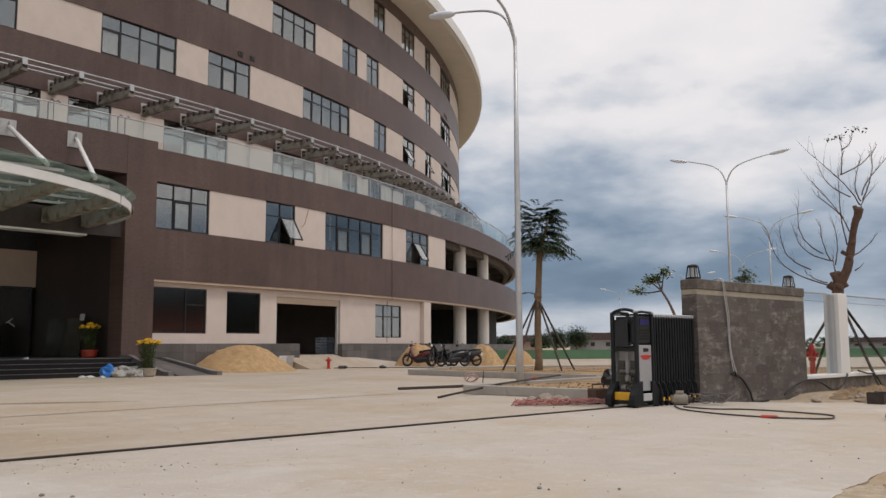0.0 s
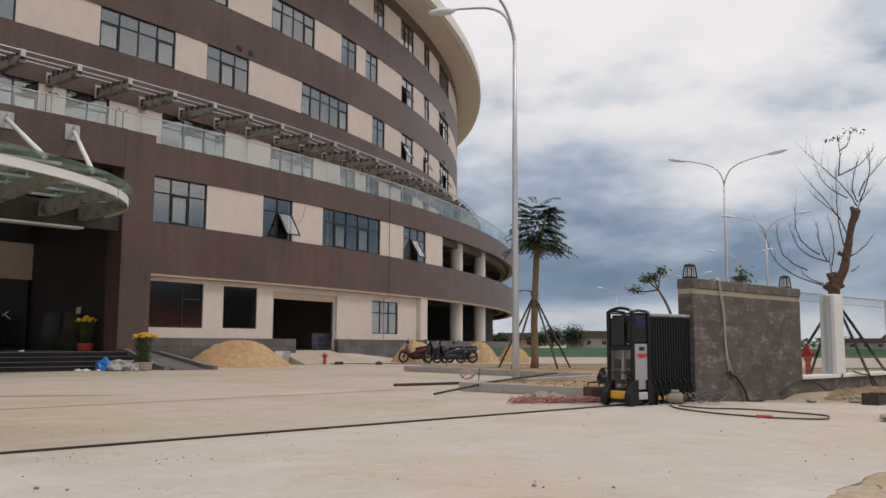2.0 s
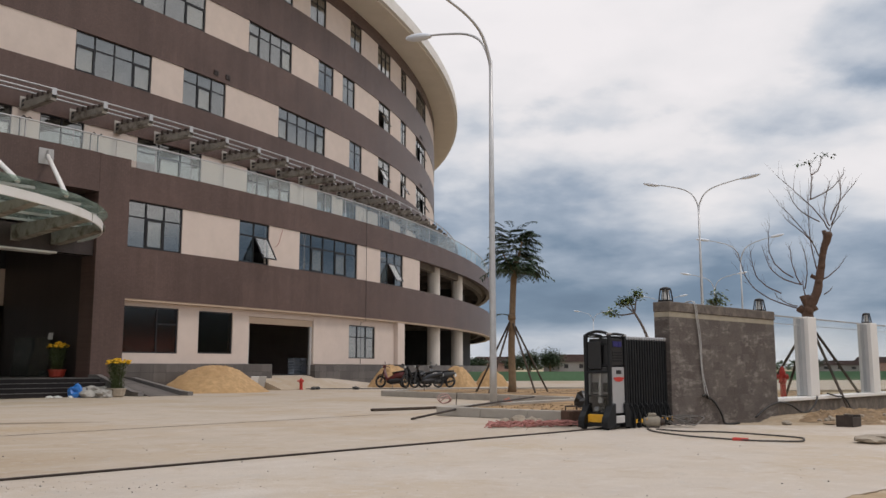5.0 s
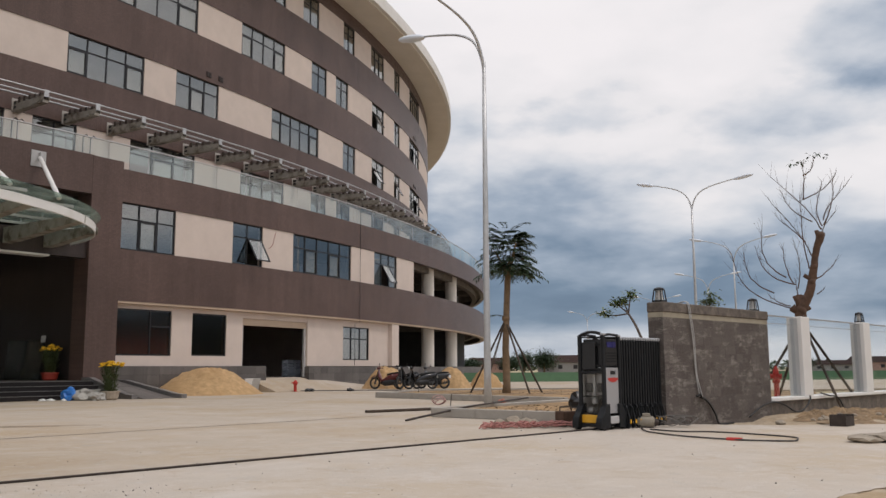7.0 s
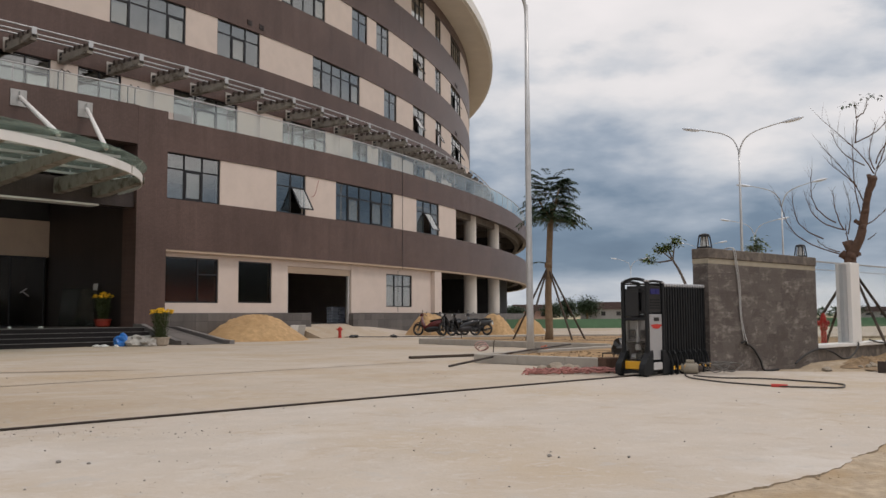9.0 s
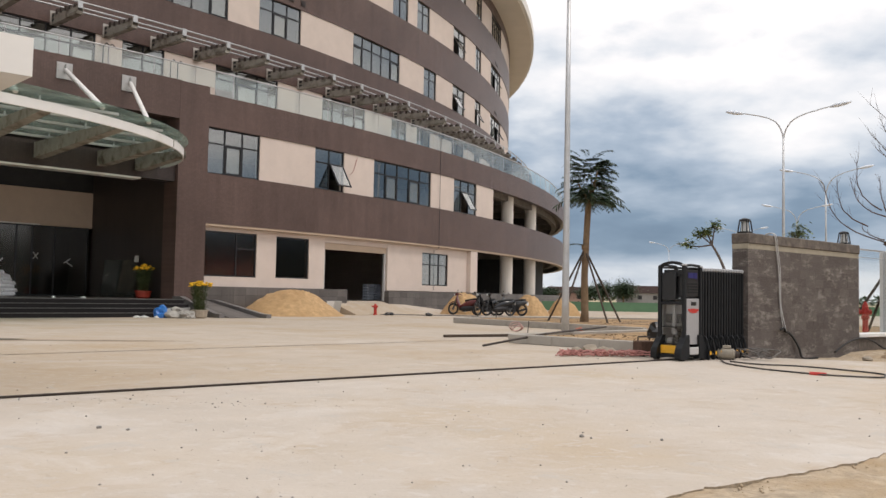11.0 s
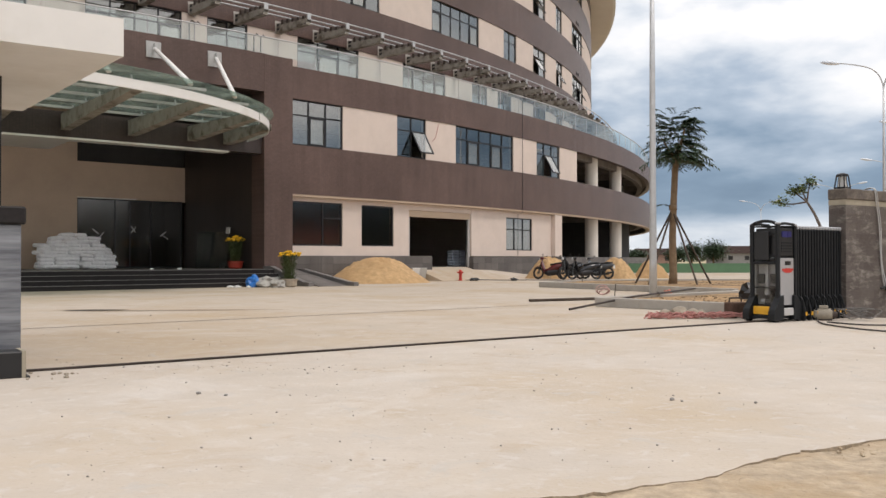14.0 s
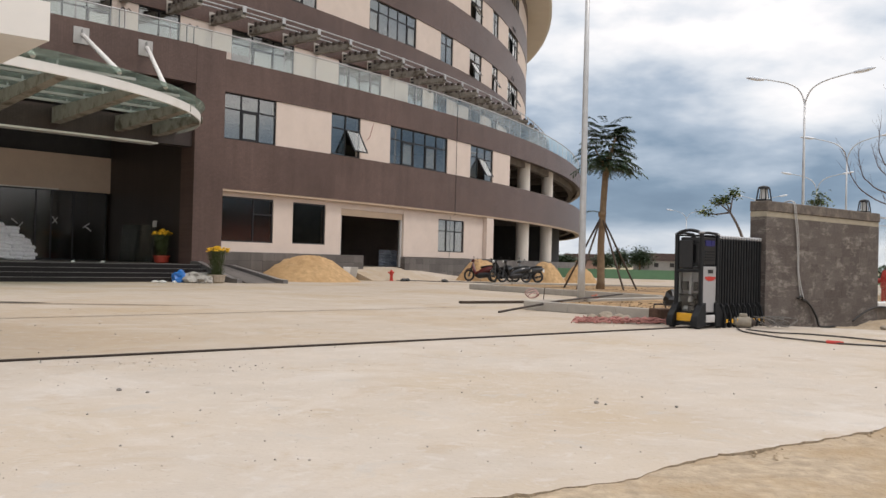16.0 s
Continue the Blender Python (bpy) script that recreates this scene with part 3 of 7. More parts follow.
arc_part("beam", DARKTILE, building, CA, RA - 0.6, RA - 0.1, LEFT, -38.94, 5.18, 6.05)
arc_part("beam_soffit", WHITE, building, CA, RA - 0.62, RA - 0.06, LEFT, -39.9, 5.11, 5.177, label="white strip under the entrance beam")
arc_part("porch_soffit", WHITE, building, CA, RA - 3.3, RA - 0.63, LEFT, -43.72, 5.11, 5.177, label="white painted soffit panel of the porch")
# brown instead of pale concrete, so the ceiling bounces little light into the recess
arc_part("ceiling_slab", BROWN, building, CA, RA - 8.0, RA - 0.5, LEFT, -38.89, 7.7, 8.1)
RK = 79.4
# back wall of the recess: its shade is put into the dimmed cream
ring_row(CA, RK, LEFT, -38.3, 0.6, 7.7, [(-42.3, -38.3)], DIMCREAM)
arc_part("wall_panel", DIMCREAM, building, CA, RK - 0.3, RK, -42.3, -38.3, 3.6, 5.15)
# shade of the open clerestory, painted as a solid near-black band
arc_part("clerestory", DARK, building, CA, RK - 0.6, RK - 0.3, -42.3, -37.9, 5.15, 7.7, label="near-black band for the shaded clerestory over the glass doors")
window(building, CA, RK, -42.3, -38.95, 0.64, 3.6, 4, None, 0, (), DARKPANE, splits=(0, 0.348, 0.487, 0.687, 1))
TAPE = material("white_masking_tape", (0.5, 0.49, 0.47), 0.7, vary=0.1)
door_m, door_w = facing(CA, RK - 0.09, -42.3, -38.95, 0.64)
for u, z, turn in ((0.17, 1.56, 40), (0.22, 1.40, -50), (0.52, 1.68, 55), (0.522, 1.66, -50), (0.83, 1.36, 35), (0.81, 1.5, -35)):
    bm = bmesh.new()
    box(bm, -0.17, 0.17, 0.012, 0.015, -0.022, 0.022, pose(door_w * u, 0, z, 0, turn, 0))
    strip = part("tape_strip", bm, TAPE, building, "white tape stuck on the glass door")
    strip.matrix_basis = door_m
arc_part("inner_wall", LOBBY, building, CA, RK - 4.3, RK - 4.0, LEFT, -37.9, 0.6, 5.0)
arc_part("inner_wall", LOBBY, building, CA, RK - 4.0, RK - 0.31, -38.2, -38.06, 0.6, 5.0)
arc_part("lobby_ceiling", LOBBY, building, CA, RK - 4.3, RK - 0.31, LEFT, -38.06, 5.0, 5.14)
arc_part("entrance_floor", PLINTH, building, CA, RK - 4.0, RA + 0.6, LEFT, -38.89, 0.0, 0.62)
STEP = material("black_polished_granite", (0.020, 0.017, 0.017), 0.5, vary=0.3, scale=20, spec=0.2)
for k in range(4):
    arc_part("step", STEP, building, CA, RA + 0.6 + 0.34 * k, RA + 0.6 + 0.34 * (k + 1) + 0.02, LEFT, -39.0, 0.0, 0.62 - 0.155 * k - 0.0, label="black granite entrance step")

# grey for the ramp kerbs, and for strips painting reflections on tread edges
GREYGRANITE = material("grey_granite_and_glint", (0.16, 0.15, 0.145), 0.3, vary=0.3, scale=10)
for k in range(4):
    arc_part("edge_glint", GREYGRANITE, building, CA, RA + 0.6 + 0.34 * (k + 1) - 0.01, RA + 0.6 + 0.34 * (k + 1) + 0.035, LEFT, -39.0, 0.62 - 0.155 * k - 0.014, 0.62 - 0.155 * k + 0.003, label="pale strip painted as the glint along a granite step edge")

# upper drum
arc_part("inner_wall", BLIND, building, CB, RB - 4.0, RB - 3.7, -60, RIGHT + 15, 8.7, 24.0)
ROWS = {
    0: [(-46.5, -43.2, 4), (-41.7, -38.88, 4), (-38.06, -36.65, 2), (-34.73, -31.98, 3), (-29.65, -26.96, 4), (-24.99, -23.71, 2), (-22.77, -21.4, 2), (-18.84, -17.13, 2), (-15.35, -14.2, 2), (-11.9, -8.5, 4)],
    1: [(-44.5, -42.4, 3), (-41.5, -39.65, 3), (-37.09, -34.30, 4), (-32.96, -30.92, 3), (-27.87, -24.42, 5), (-22.19, -20.86, 2), (-18.85, -17.13, 2), (-15.35, -14.2, 2), (-11.9, -8.5, 4)],
    2: [(-41.0, -38.2, 4), (-35.6, -32.05, 4), (-29.78, -27.06, 4), (-25.07, -23.77, 2), (-22.94, -21.69, 2), (-18.85, -17.13, 2), (-15.38, -14.26, 2), (-11.97, -8.75, 4)],
    3: [(-35.6, -32.05, 4), (-29.78, -27.06, 4), (-25.8, -24.5, 2), (-22.24, -21.03, 2), (-19.02, -17.13, 3), (-15.37, -14.24, 2), (-11.93, -8.65, 5)],
}
OPEN = {(0, 7): 0, (1, 6): 0, (1, 7): 0, (2, 5): 0, (2, 7): 1, (1, 8): 2}
for row, wins in ROWS.items():
    z0 = SILLU + STOREY * (row + 1)
    z1 = z0 + WIN
    if row:
        arc_part("spandrel", BROWN, building, CB, RB - 0.35, RB, -60, RIGHT + 15, z0 - (STOREY - WIN), z0, label="brown mosaic-tiled spandrel band")
    else:
        arc_part("wall_panel", CREAM, building, CB, RB - 0.35, RB - 0.05, -60, RIGHT + 15, 8.7, z0)
    ring_row(CB, RB - 0.04, -60, RIGHT + 15, z0 + 0.003, z1 - 0.003, [(a, b) for a, b, _ in wins], CREAM)
    for i, (a, b, n) in enumerate(wins):
        window(building, CB, RB - 0.04, a, b, z0, z1, n, OPEN.get((row, i)), 0.66, (0, n - 1) if n > 3 else ((1,) if n == 3 else ()))
ztop = SILLU + STOREY * 4 + WIN
arc_part("spandrel", BROWN, building, CB, RB - 0.35, RB, -60, RIGHT + 15, ztop, 24.70, label="brown mosaic-tiled top band")
arc_part("roof_eave", SOFFIT, building, CB, RB - 12, RB + 2.05, -70, RIGHT + 30, 24.70, 24.80, label="wide cream roof overhang")
arc_part("roof_fascia", WHITE, building, CB, RB - 12, RB + 2.30, -70, RIGHT + 30, 24.804, 25.6, label="white curved roof fascia")
arc_part("roof_deck", CONC, building, CB, 60.0, RB - 12.01, -70, RIGHT + 30, 24.75, 25.1, label="flat concrete roof deck")
arc_part("back_wall", CREAM, building, CB, 59.6, 59.98, -60, RIGHT + 15, 0.0, 24.7, label="plain cream rear wall")
for pe in (-60.3, RIGHT + 15.02):
    arc_part("end_wall", CREAM, building, CB, 59.98, RB - 0.02, pe, pe + 0.28, 0.0, 24.69, label="plain cream end wall")
for k in range(4):
    arc_part("floor_slab", CONC, building, CB, 60.0, RB - 0.36, -60, RIGHT + 15, 8.75 + STOREY * k - 0.3, 8.75 + STOREY * k)
# ---- gate line ----
GU = Vector((0.727, 0.687, 0)).normalized()
GN = Vector((GU.y, -GU.x, 0))                     # towards the street


def along(origin, s, off=0.0, z=0.0):
    p = Vector((origin[0], origin[1], 0)) + GU * s + GN * off
    p.z = z
    return p


def gate_frame(origin, s=0.0, off=0.0, z=0.0):
    m = Matrix((GU, -GN, Vector((0, 0, 1)))).transposed().to_4x4()      # x along the gate line, y away from the street
    m.translation = along(origin, s, off, z)
    return m


WALL0 = (4.46, 15.36)
TRACK0 = (2.44, 13.84)
STONE = material("dark_split_stone", (0.115, 0.094, 0.078), 0.85, vary=0.4, scale=7, bump=0.7, bump_scale=18, stain=(0.22, 0.185, 0.15), stain_scale=3.0, stain_at=(0.54, 0.68))
wall = thing("gate_wall", "dark grey stone-clad gate wall with a stained face", "wall", at=gate_frame(WALL0))
bm = bmesh.new()
box(bm, 0.03, 4.24, 0, 0.28, -0.2, 2.0, bevel=0.01)
part("wall_body", bm, STONE, wall)
bm = bmesh.new()
box(bm, 0.0, 4.26, -0.045, 0.30, 1.985, 2.165, bevel=0.014)
part("coping", bm, STONE, wall)


# ---- street lamps ----
def smooth_line(pts, n=6):
    """A soft curve through the points."""
    P = [Vector(p) for p in pts]
    fine = []
    for i in range(len(P) - 1):
        p0, p1, p2, p3 = P[max(i - 1, 0)], P[i], P[i + 1], P[min(i + 2, len(P) - 1)]
        for k in range(n):
            t = k / n
            fine.append(0.5 * ((2 * p1) + (p2 - p0) * t + (2 * p0 - 5 * p1 + 4 * p2 - p3) * t * t + (3 * p1 - p0 - 3 * p2 + p3) * t ** 3))
    return fine + [P[-1]]


LAMPGREY = material("pale_lamp_enamel", (0.66, 0.70, 0.76), 0.3, vary=0.04)


def street_lamp(x, y, turns, h=9.9, rise=2.05, reach=(1.0, 1.0)):
    rz = 0
    lamp = thing("street_lamp", "galvanised double-arm street lamp pole", "street lamp", "street lamps", at=pose(x, y, 0, 0, 0, rz))
    bm = bmesh.new()
    tube(bm, [(0, 0, 0), (0, 0, 0.9), (0, 0, h * 0.62), (0, 0, h)], [0.11, 0.10, 0.075, 0.05], 12)
    part("pole", bm, STEEL, lamp, smooth=True)
    for turn, far in zip(turns, reach):
        tm = pose(0, 0, 0, 0, 0, turn) @ Matrix.Diagonal((far, 1, 1, 1))
        bm = bmesh.new()
        pts = [tm @ Vector(q) for q in ((0, 0, h - 0.6), (0.05, 0, h), (0.38, 0, h + 0.44 * rise), (1.0, 0, h + 0.70 * rise), (2.0, 0, h + 0.88 * rise), (2.75, 0, h + 0.98 * rise))]
        pts = smooth_line(pts)
        tube(bm, pts, [0.05 - 0.02 * i / len(pts) for i in range(len(pts))], 8)
        arm = part("arm", bm, STEEL, lamp, smooth=True)
        bm = bmesh.new()
        m = tm @ pose(3.1, 0, h + rise + 0.02, 0, -10, 0)
        bmesh.ops.create_uvsphere(bm, u_segments=12, v_segments=8, radius=1.0, matrix=m @ Matrix.Diagonal((0.62, 0.19, 0.12, 1)))
        part("lamp_head", bm, LAMPGREY, lamp, "pale grey lamp head", smooth=True)
    return lamp


street_lamp(2.13, 24.43, (133, 223), rise=1.55)
street_lamp(17.3, 52.2, (-26, 154), h=10.9, rise=1.5, reach=(1.0, 0.9))
street_lamp(28.3, 74.8, (-26, 154), h=10.4, rise=1.85)
for far, bearing in ((104, 19.1), (135, 15.9), (169, 11.5)):
    street_lamp(far * math.sin(radians(bearing)), far * math.cos(radians(bearing)), (-14, 166), rise=1.75)
# ---- terrace railing, sun-shade brackets, entrance canopy ----
p = -48.0
while p < 20:
    bm = bmesh.new()
    arc(bm, CA, RA - 0.22, RA - 0.205, p + 0.02, p + 1.18, (9.18 if p < -38.2 else 8.88), 9.84)
    part("rail_pane", bm, RAILGLASS, building, "clear glass terrace railing pane").visible_shadow = False
    bm = bmesh.new()
    tube(bm, [ring_point(CA, RA - 0.21, p, 8.8), ring_point(CA, RA - 0.21, p, 9.86)], 0.014, 6)
    part("rail_post", bm, STEEL, building)
    p += 1.2
bm = bmesh.new()
tube(bm, [ring_point(CA, RA - 0.21, -48 + 0.5 * k, 9.88) for k in range(137)], 0.028, 6)
part("handrail", bm, STEEL, building, "steel terrace handrail", smooth=True)
# small bent pipes standing on the terrace
for ph in (-38.75, -38.58, -36.55, -36.30):
    bm = bmesh.new()
    q = ring_point(CB, RB + 0.25, ph, 0)
    t = ring_point(CB, RB + 0.25, ph + 0.1, 0) - q
    tube(bm, [q + Vector((0, 0, 8.7)), q + Vector((0, 0, 11.05)), q + t + Vector((0, 0, 11.2)), q + 2 * t + Vector((0, 0, 11.1))], 0.025, 6)
    part("vent_pipe", bm, FRAME, building)

for k in range(-6, 34):
    ph = -38.58 + 1.53 * k
    radial = (ring_point(CB, RB + 1, ph) - ring_point(CB, RB, ph)).normalized()
    side = Vector((-radial.y, radial.x, 0))
    m = Matrix((radial, side, Vector((0, 0, 1)))).transposed().to_4x4()
    m.translation = ring_point(CB, RB, ph, 0)
    br = new("sunshade_bracket")
    br.parent = building
    br.matrix_basis = m
    bm = bmesh.new()
    for y in (-0.11, 0.11):
        f = [bm.verts.new(v) for v in ((0.02, y, 11.52), (1.2, y, 11.50), (2.35, y, 11.58), (2.35, y, 11.76), (1.2, y, 11.80), (0.02, y, 11.94))]
        g2 = [bm.verts.new(v.co + Vector((0, 0.016, 0))) for v in f]
        bm.faces.new(f)
        bm.faces.new(g2[::-1])
        for i in range(6):
            bm.faces.new((f[i], g2[i], g2[(i + 1) % 6], f[(i + 1) % 6]))
    for i in range(6):
        x = 0.25 + 0.4 * i
        box(bm, x, x + 0.03, -0.11, 0.12, 11.50, 11.60)
    box(bm, 0.02, 2.3, -0.12, 0.135, 11.475, 11.497)
    part("cantilever", bm, RIBM, br)
    for i in range(5):                                  # dark cleats that carry the rails
        x = 0.42 + 0.40 * i
        bm = bmesh.new()
        box(bm, x, x + 0.16, -0.135, 0.15, 11.80 - 0.012 * i, 12.02 - 0.035 * i)
        part("cleat", bm, CLEAT, br)
    # two dark blocks stand in for the shaded holes near the wall plate
    for z in (11.60, 11.78):
        bm = bmesh.new()
        box(bm, 0.06, 0.24, -0.122, 0.138, z, z + 0.10)
        part("hole_shade_block", bm, FRAME, br)
    bm = bmesh.new()
    box(bm, 0.0, 0.02, -0.18, 0.20, 11.46, 12.06)
    part("wall_plate", bm, RUSTSTEEL, br)
    bm = bmesh.new()
    box(bm, 2.30, 2.36, -0.09, 0.10, 11.7, 11.98)
    part("end_plate", bm, STEEL, br)
for off, z in ((2.33, 11.93), (1.55, 11.97), (0.85, 12.03)):
    bm = bmesh.new()
    tube(bm, [ring_point(CB, RB + off, -48 + 0.76 * k, z) for k in range(82)], 0.035, 6)
    part("sunshade_rail", bm, STEEL, building, "pale steel rail of the sun-shade", smooth=True)

# vents and a downpipe on the brown bands
for z, phs in ((15.9, (-31.6, -31.0)), (20.0, (-35.5, -34.9)), (15.9, (-10.9, -10.4)), (20.0, (-10.9, -10.4))):
    for ph in phs:
        m, w = facing(CB, RB, ph, ph + 0.24, z)
        bm = bmesh.new()
        box(bm, 0, w, 0.002, 0.03, 0, 0.26)
        for i in range(4):
            box(bm, 0.03, w - 0.03, 0.03, 0.045, 0.02 + 0.06 * i, 0.05 + 0.06 * i)
        v = part("vent", bm, DARKTILE, building, "small dark wall vent")
        v.matrix_basis = m
bm = bmesh.new()
q = ring_point(CA, RA + 0.03, -27.6)
tube(bm, [q + Vector((0, 0, 9.7)), q + Vector((0, 0, 3.5)), ring_point(CA, RG + 0.02, -27.6, 3.4), ring_point(CA, RG + 0.02, -27.6, 1.2)], 0.012, 6)
part("downpipe", bm, FRAME, building)

# a loose red wire hanging from the upper window, and the pale head trim of the glass doors
bm = bmesh.new()
tube(bm, smooth_line([ring_point(CA, RA + 0.01, p, z) for p, z in ((-32.38, 7.44), (-32.46, 7.1), (-32.55, 6.75), (-32.70, 6.58))], 4), 0.010, 5)
part("loose_wire", bm, material("red_wire", (0.30, 0.05, 0.04), 0.6), building, "loose red wire on the cream wall")
arc_part("door_head", WHITE, building, CA, RK - 0.02, RK + 0.02, -42.3, -40.5, 3.60, 3.65, label="pale head trim over the glass doors")

canopy = new("entrance_canopy")
canopy.parent = building
tagged(canopy, "curved green glass canopy on grey steel ribs")
CANGLASS = glass("green_canopy_glass", (0.80, 0.89, 0.84), 0.04, 0.08, 1.3, (0.34, 0.39, 0.35))
CP, CW, CD = -47.0, 7.58, 8.35


def can_edge(ph, extra=0.0):
    u = max(-1, min(1, (ph - CP) / (CW + extra / 2)))
    return RA + (CD + extra) * math.sqrt(max(0, 1 - u * u))


def canopy_band(bm, in_off, out_off, z0, z1, extra=0.0):
    n = 60
    rows = []
    w = CW + extra / 2
    for k in range(n + 1):
        ph = CP - w * math.cos(math.pi * k / n)
        r = can_edge(ph, extra)
        rows.append([bm.verts.new(ring_point(CA, rr, ph, z)) for rr, z in ((max(RA, r - in_off), z0), (r + out_off, z0), (r + out_off, z1), (max(RA, r - in_off), z1))])
    for a, b in zip(rows, rows[1:]):
        for i in range(4):
            bm.faces.new((a[i], b[i], b[(i + 1) % 4], a[(i + 1) % 4]))
    bm.faces.new(rows[0])
    bm.faces.new(rows[-1][::-1])


bm = bmesh.new()
canopy_band(bm, 0.06, 0.02, 5.58, 5.84)
part("fascia", bm, WHITE, canopy, "curved white steel fascia")
bm = bmesh.new()
canopy_band(bm, 9.5, 0.0, 6.12, 6.135, 0.18)
part("canopy_glass", bm, CANGLASS, canopy, "greenish glass sheet stained with dirt")
for ph in (-54.0, -51.5, -49.0, -47.0, -45.4, -43.9, -42.40, -40.93, -39.97):
    edge = can_edge(ph) - 0.08
    m0 = ring_point(CA, RA, ph)
    radial = (ring_point(CA, RA + 1, ph) - m0).normalized()
    m = Matrix((radial, Vector((-radial.y, radial.x, 0)), Vector((0, 0, 1)))).transposed().to_4x4()
    m.translation = m0
    bm = bmesh.new()
    ln = edge - RA
    for y in (-0.14, 0.12):
        f = [bm.verts.new(v) for v in ((-0.08, y, 5.42), (0.6, y, 5.43), (ln, y, 5.62), (ln, y, 5.84), (-0.08, y, 5.96))]
        g2 = [bm.verts.new(v.co + Vector((0, 0.02, 0))) for v in f]
        bm.faces.new(f)
        bm.faces.new(g2[::-1])
        for i in range(5):
            bm.faces.new((f[i], g2[i], g2[(i + 1) % 5], f[(i + 1) % 5]))
    f = [bm.verts.new(v) for v in ((-0.08, -0.16, 5.41), (-0.08, 0.16, 5.41), (0.6, 0.16, 5.42), (0.6, -0.16, 5.42))]
    bm.faces.new(f)
    f2 = [bm.verts.new(v) for v in ((0.6, -0.16, 5.42), (0.6, 0.16, 5.42), (ln, 0.16, 5.61), (ln, -0.16, 5.61))]
    bm.faces.new(f2)
    rb = part("rib", bm, RIBM, canopy, "grey steel cantilever rib with dirt streaks")
    rb.matrix_basis = m
    x = 0.9
    while x < ln - 0.3:
        bm = bmesh.new()
        tube(bm, [(x, 0, 5.84), (x, 0, 6.12)], 0.03, 6)
        sp = part("spider", bm, STEEL, canopy)
        sp.matrix_basis = m
        x += 1.5
for off in (1.0, 2.4, 3.8, 5.2, 6.6):
    w = CW * math.sqrt(max(0, 1 - (off / CD) ** 2)) - 0.15
    bm = bmesh.new()
    arc(bm, CA, RA + off, RA + off + 0.09, CP - w, CP + w, 5.96, 6.04)
    part("purlin", bm, PLATEGREY, canopy, "thin white purlin")
for pa_, pe, re in ((-41.92, -42.8, 93.05), (-40.35, -41.64, 92.05), (-43.6, -44.3, 93.4), (-46.5, -46.8, 93.6)):
    m, w = facing(CA, RA + 0.05, pa_ - 0.18, pa_ + 0.18, 8.29)
    bm = bmesh.new()
    box(bm, 0, w, 0.0, 0.04, 0, 0.58)
    for i in range(3):
        for x in (0.05, w - 0.09):
            box(bm, x, x + 0.05, 0.04, 0.06, 0.07 + 0.19 * i, 0.12 + 0.19 * i)
    box(bm, w / 2 - 0.02, w / 2 + 0.02, 0.04, 0.22, 0.22, 0.5)
    pl = part("anchor_plate", bm, PLATEGREY, canopy, "grey steel anchor plate with bolts")
    pl.matrix_basis = m
    bm = bmesh.new()
    tube(bm, [ring_point(CA, RA + 0.2, pa_, 8.58), ring_point(CA, re, pe, 6.12)], 0.075, 10)
    part("tie_rod", bm, WHITE, canopy, "white tubular tie rod", smooth=True)


# ramps and cheek walls at the entrance
def cheek(ph, d0, d1, z0, w=0.22):
    a = ring_point(CA, RA + d0, ph)
    radial = (ring_point(CA, RA + 1, ph) - ring_point(CA, RA, ph)).normalized()
    m = Matrix((radial, Vector((-radial.y, radial.x, 0)), Vector((0, 0, 1)))).transposed().to_4x4()
    m.translation = a
    bm = bmesh.new()
    ln = d1 - d0
    prof = [(0, 0), (ln, 0), (ln, 0.14), (ln - 0.4, 0.16), (0.5, z0), (0, z0)]
    f = [bm.verts.new((x, 0, z)) for x, z in prof]
    g2 = [bm.verts.new((x, w, z)) for x, z in prof]
    bm.faces.new(f)
    bm.faces.new(g2[::-1])
    for i in range(len(prof)):
        bm.faces.new((f[i], g2[i], g2[(i + 1) % len(prof)], f[(i + 1) % len(prof)]))
    o = part("ramp_cheek", bm, GREYGRANITE, building, "sloping black granite ramp kerb")
    o.matrix_basis = m


cheek(-38.98, 0.1, 3.3, 0.74)
cheek(-37.95, 0.0, 3.9, 0.62)
bm = bmesh.new()
vs = [bm.verts.new(ring_point(CA, r, ph, z)) for r, ph, z in ((RA, -38.8, 0.62), (RA, -38.0, 0.62), (RA + 3.6, -38.0, 0.01), (RA + 3.6, -38.8, 0.01))]
lo = [bm.verts.new((v.co.x, v.co.y, -0.02)) for v in vs]
bm.faces.new(vs)
bm.faces.new(lo[::-1])
for i in range(4):
    bm.faces.new((vs[i], lo[i], lo[(i + 1) % 4], vs[(i + 1) % 4]))
part("entrance_ramp", bm, PLINTH, building, "concrete wheelchair ramp")
bm = bmesh.new()
vs = [bm.verts.new(ring_point(CA, r, ph, z)) for r, ph, z in ((RA - 0.5, -33.2, 0.62), (RA - 0.5, -30.77, 0.62), (RA - 0.1, -27.0, 0.10), (RA + 1.0, -26.6, 0.005), (RA + 1.5, -31.8, 0.005), (RA + 1.3, -33.2, 0.02))]
lo = [bm.verts.new((v.co.x, v.co.y, -0.02)) for v in vs]
bmesh.ops.triangulate(bm, faces=[bm.faces.new(vs)])
bm.faces.new(lo[::-1])
for i in range(6):
    bm.faces.new((vs[i], lo[i], lo[(i + 1) % 6], vs[(i + 1) % 6]))
part("loading_ramp", bm, SLAB, building, "pale concrete loading ramp")
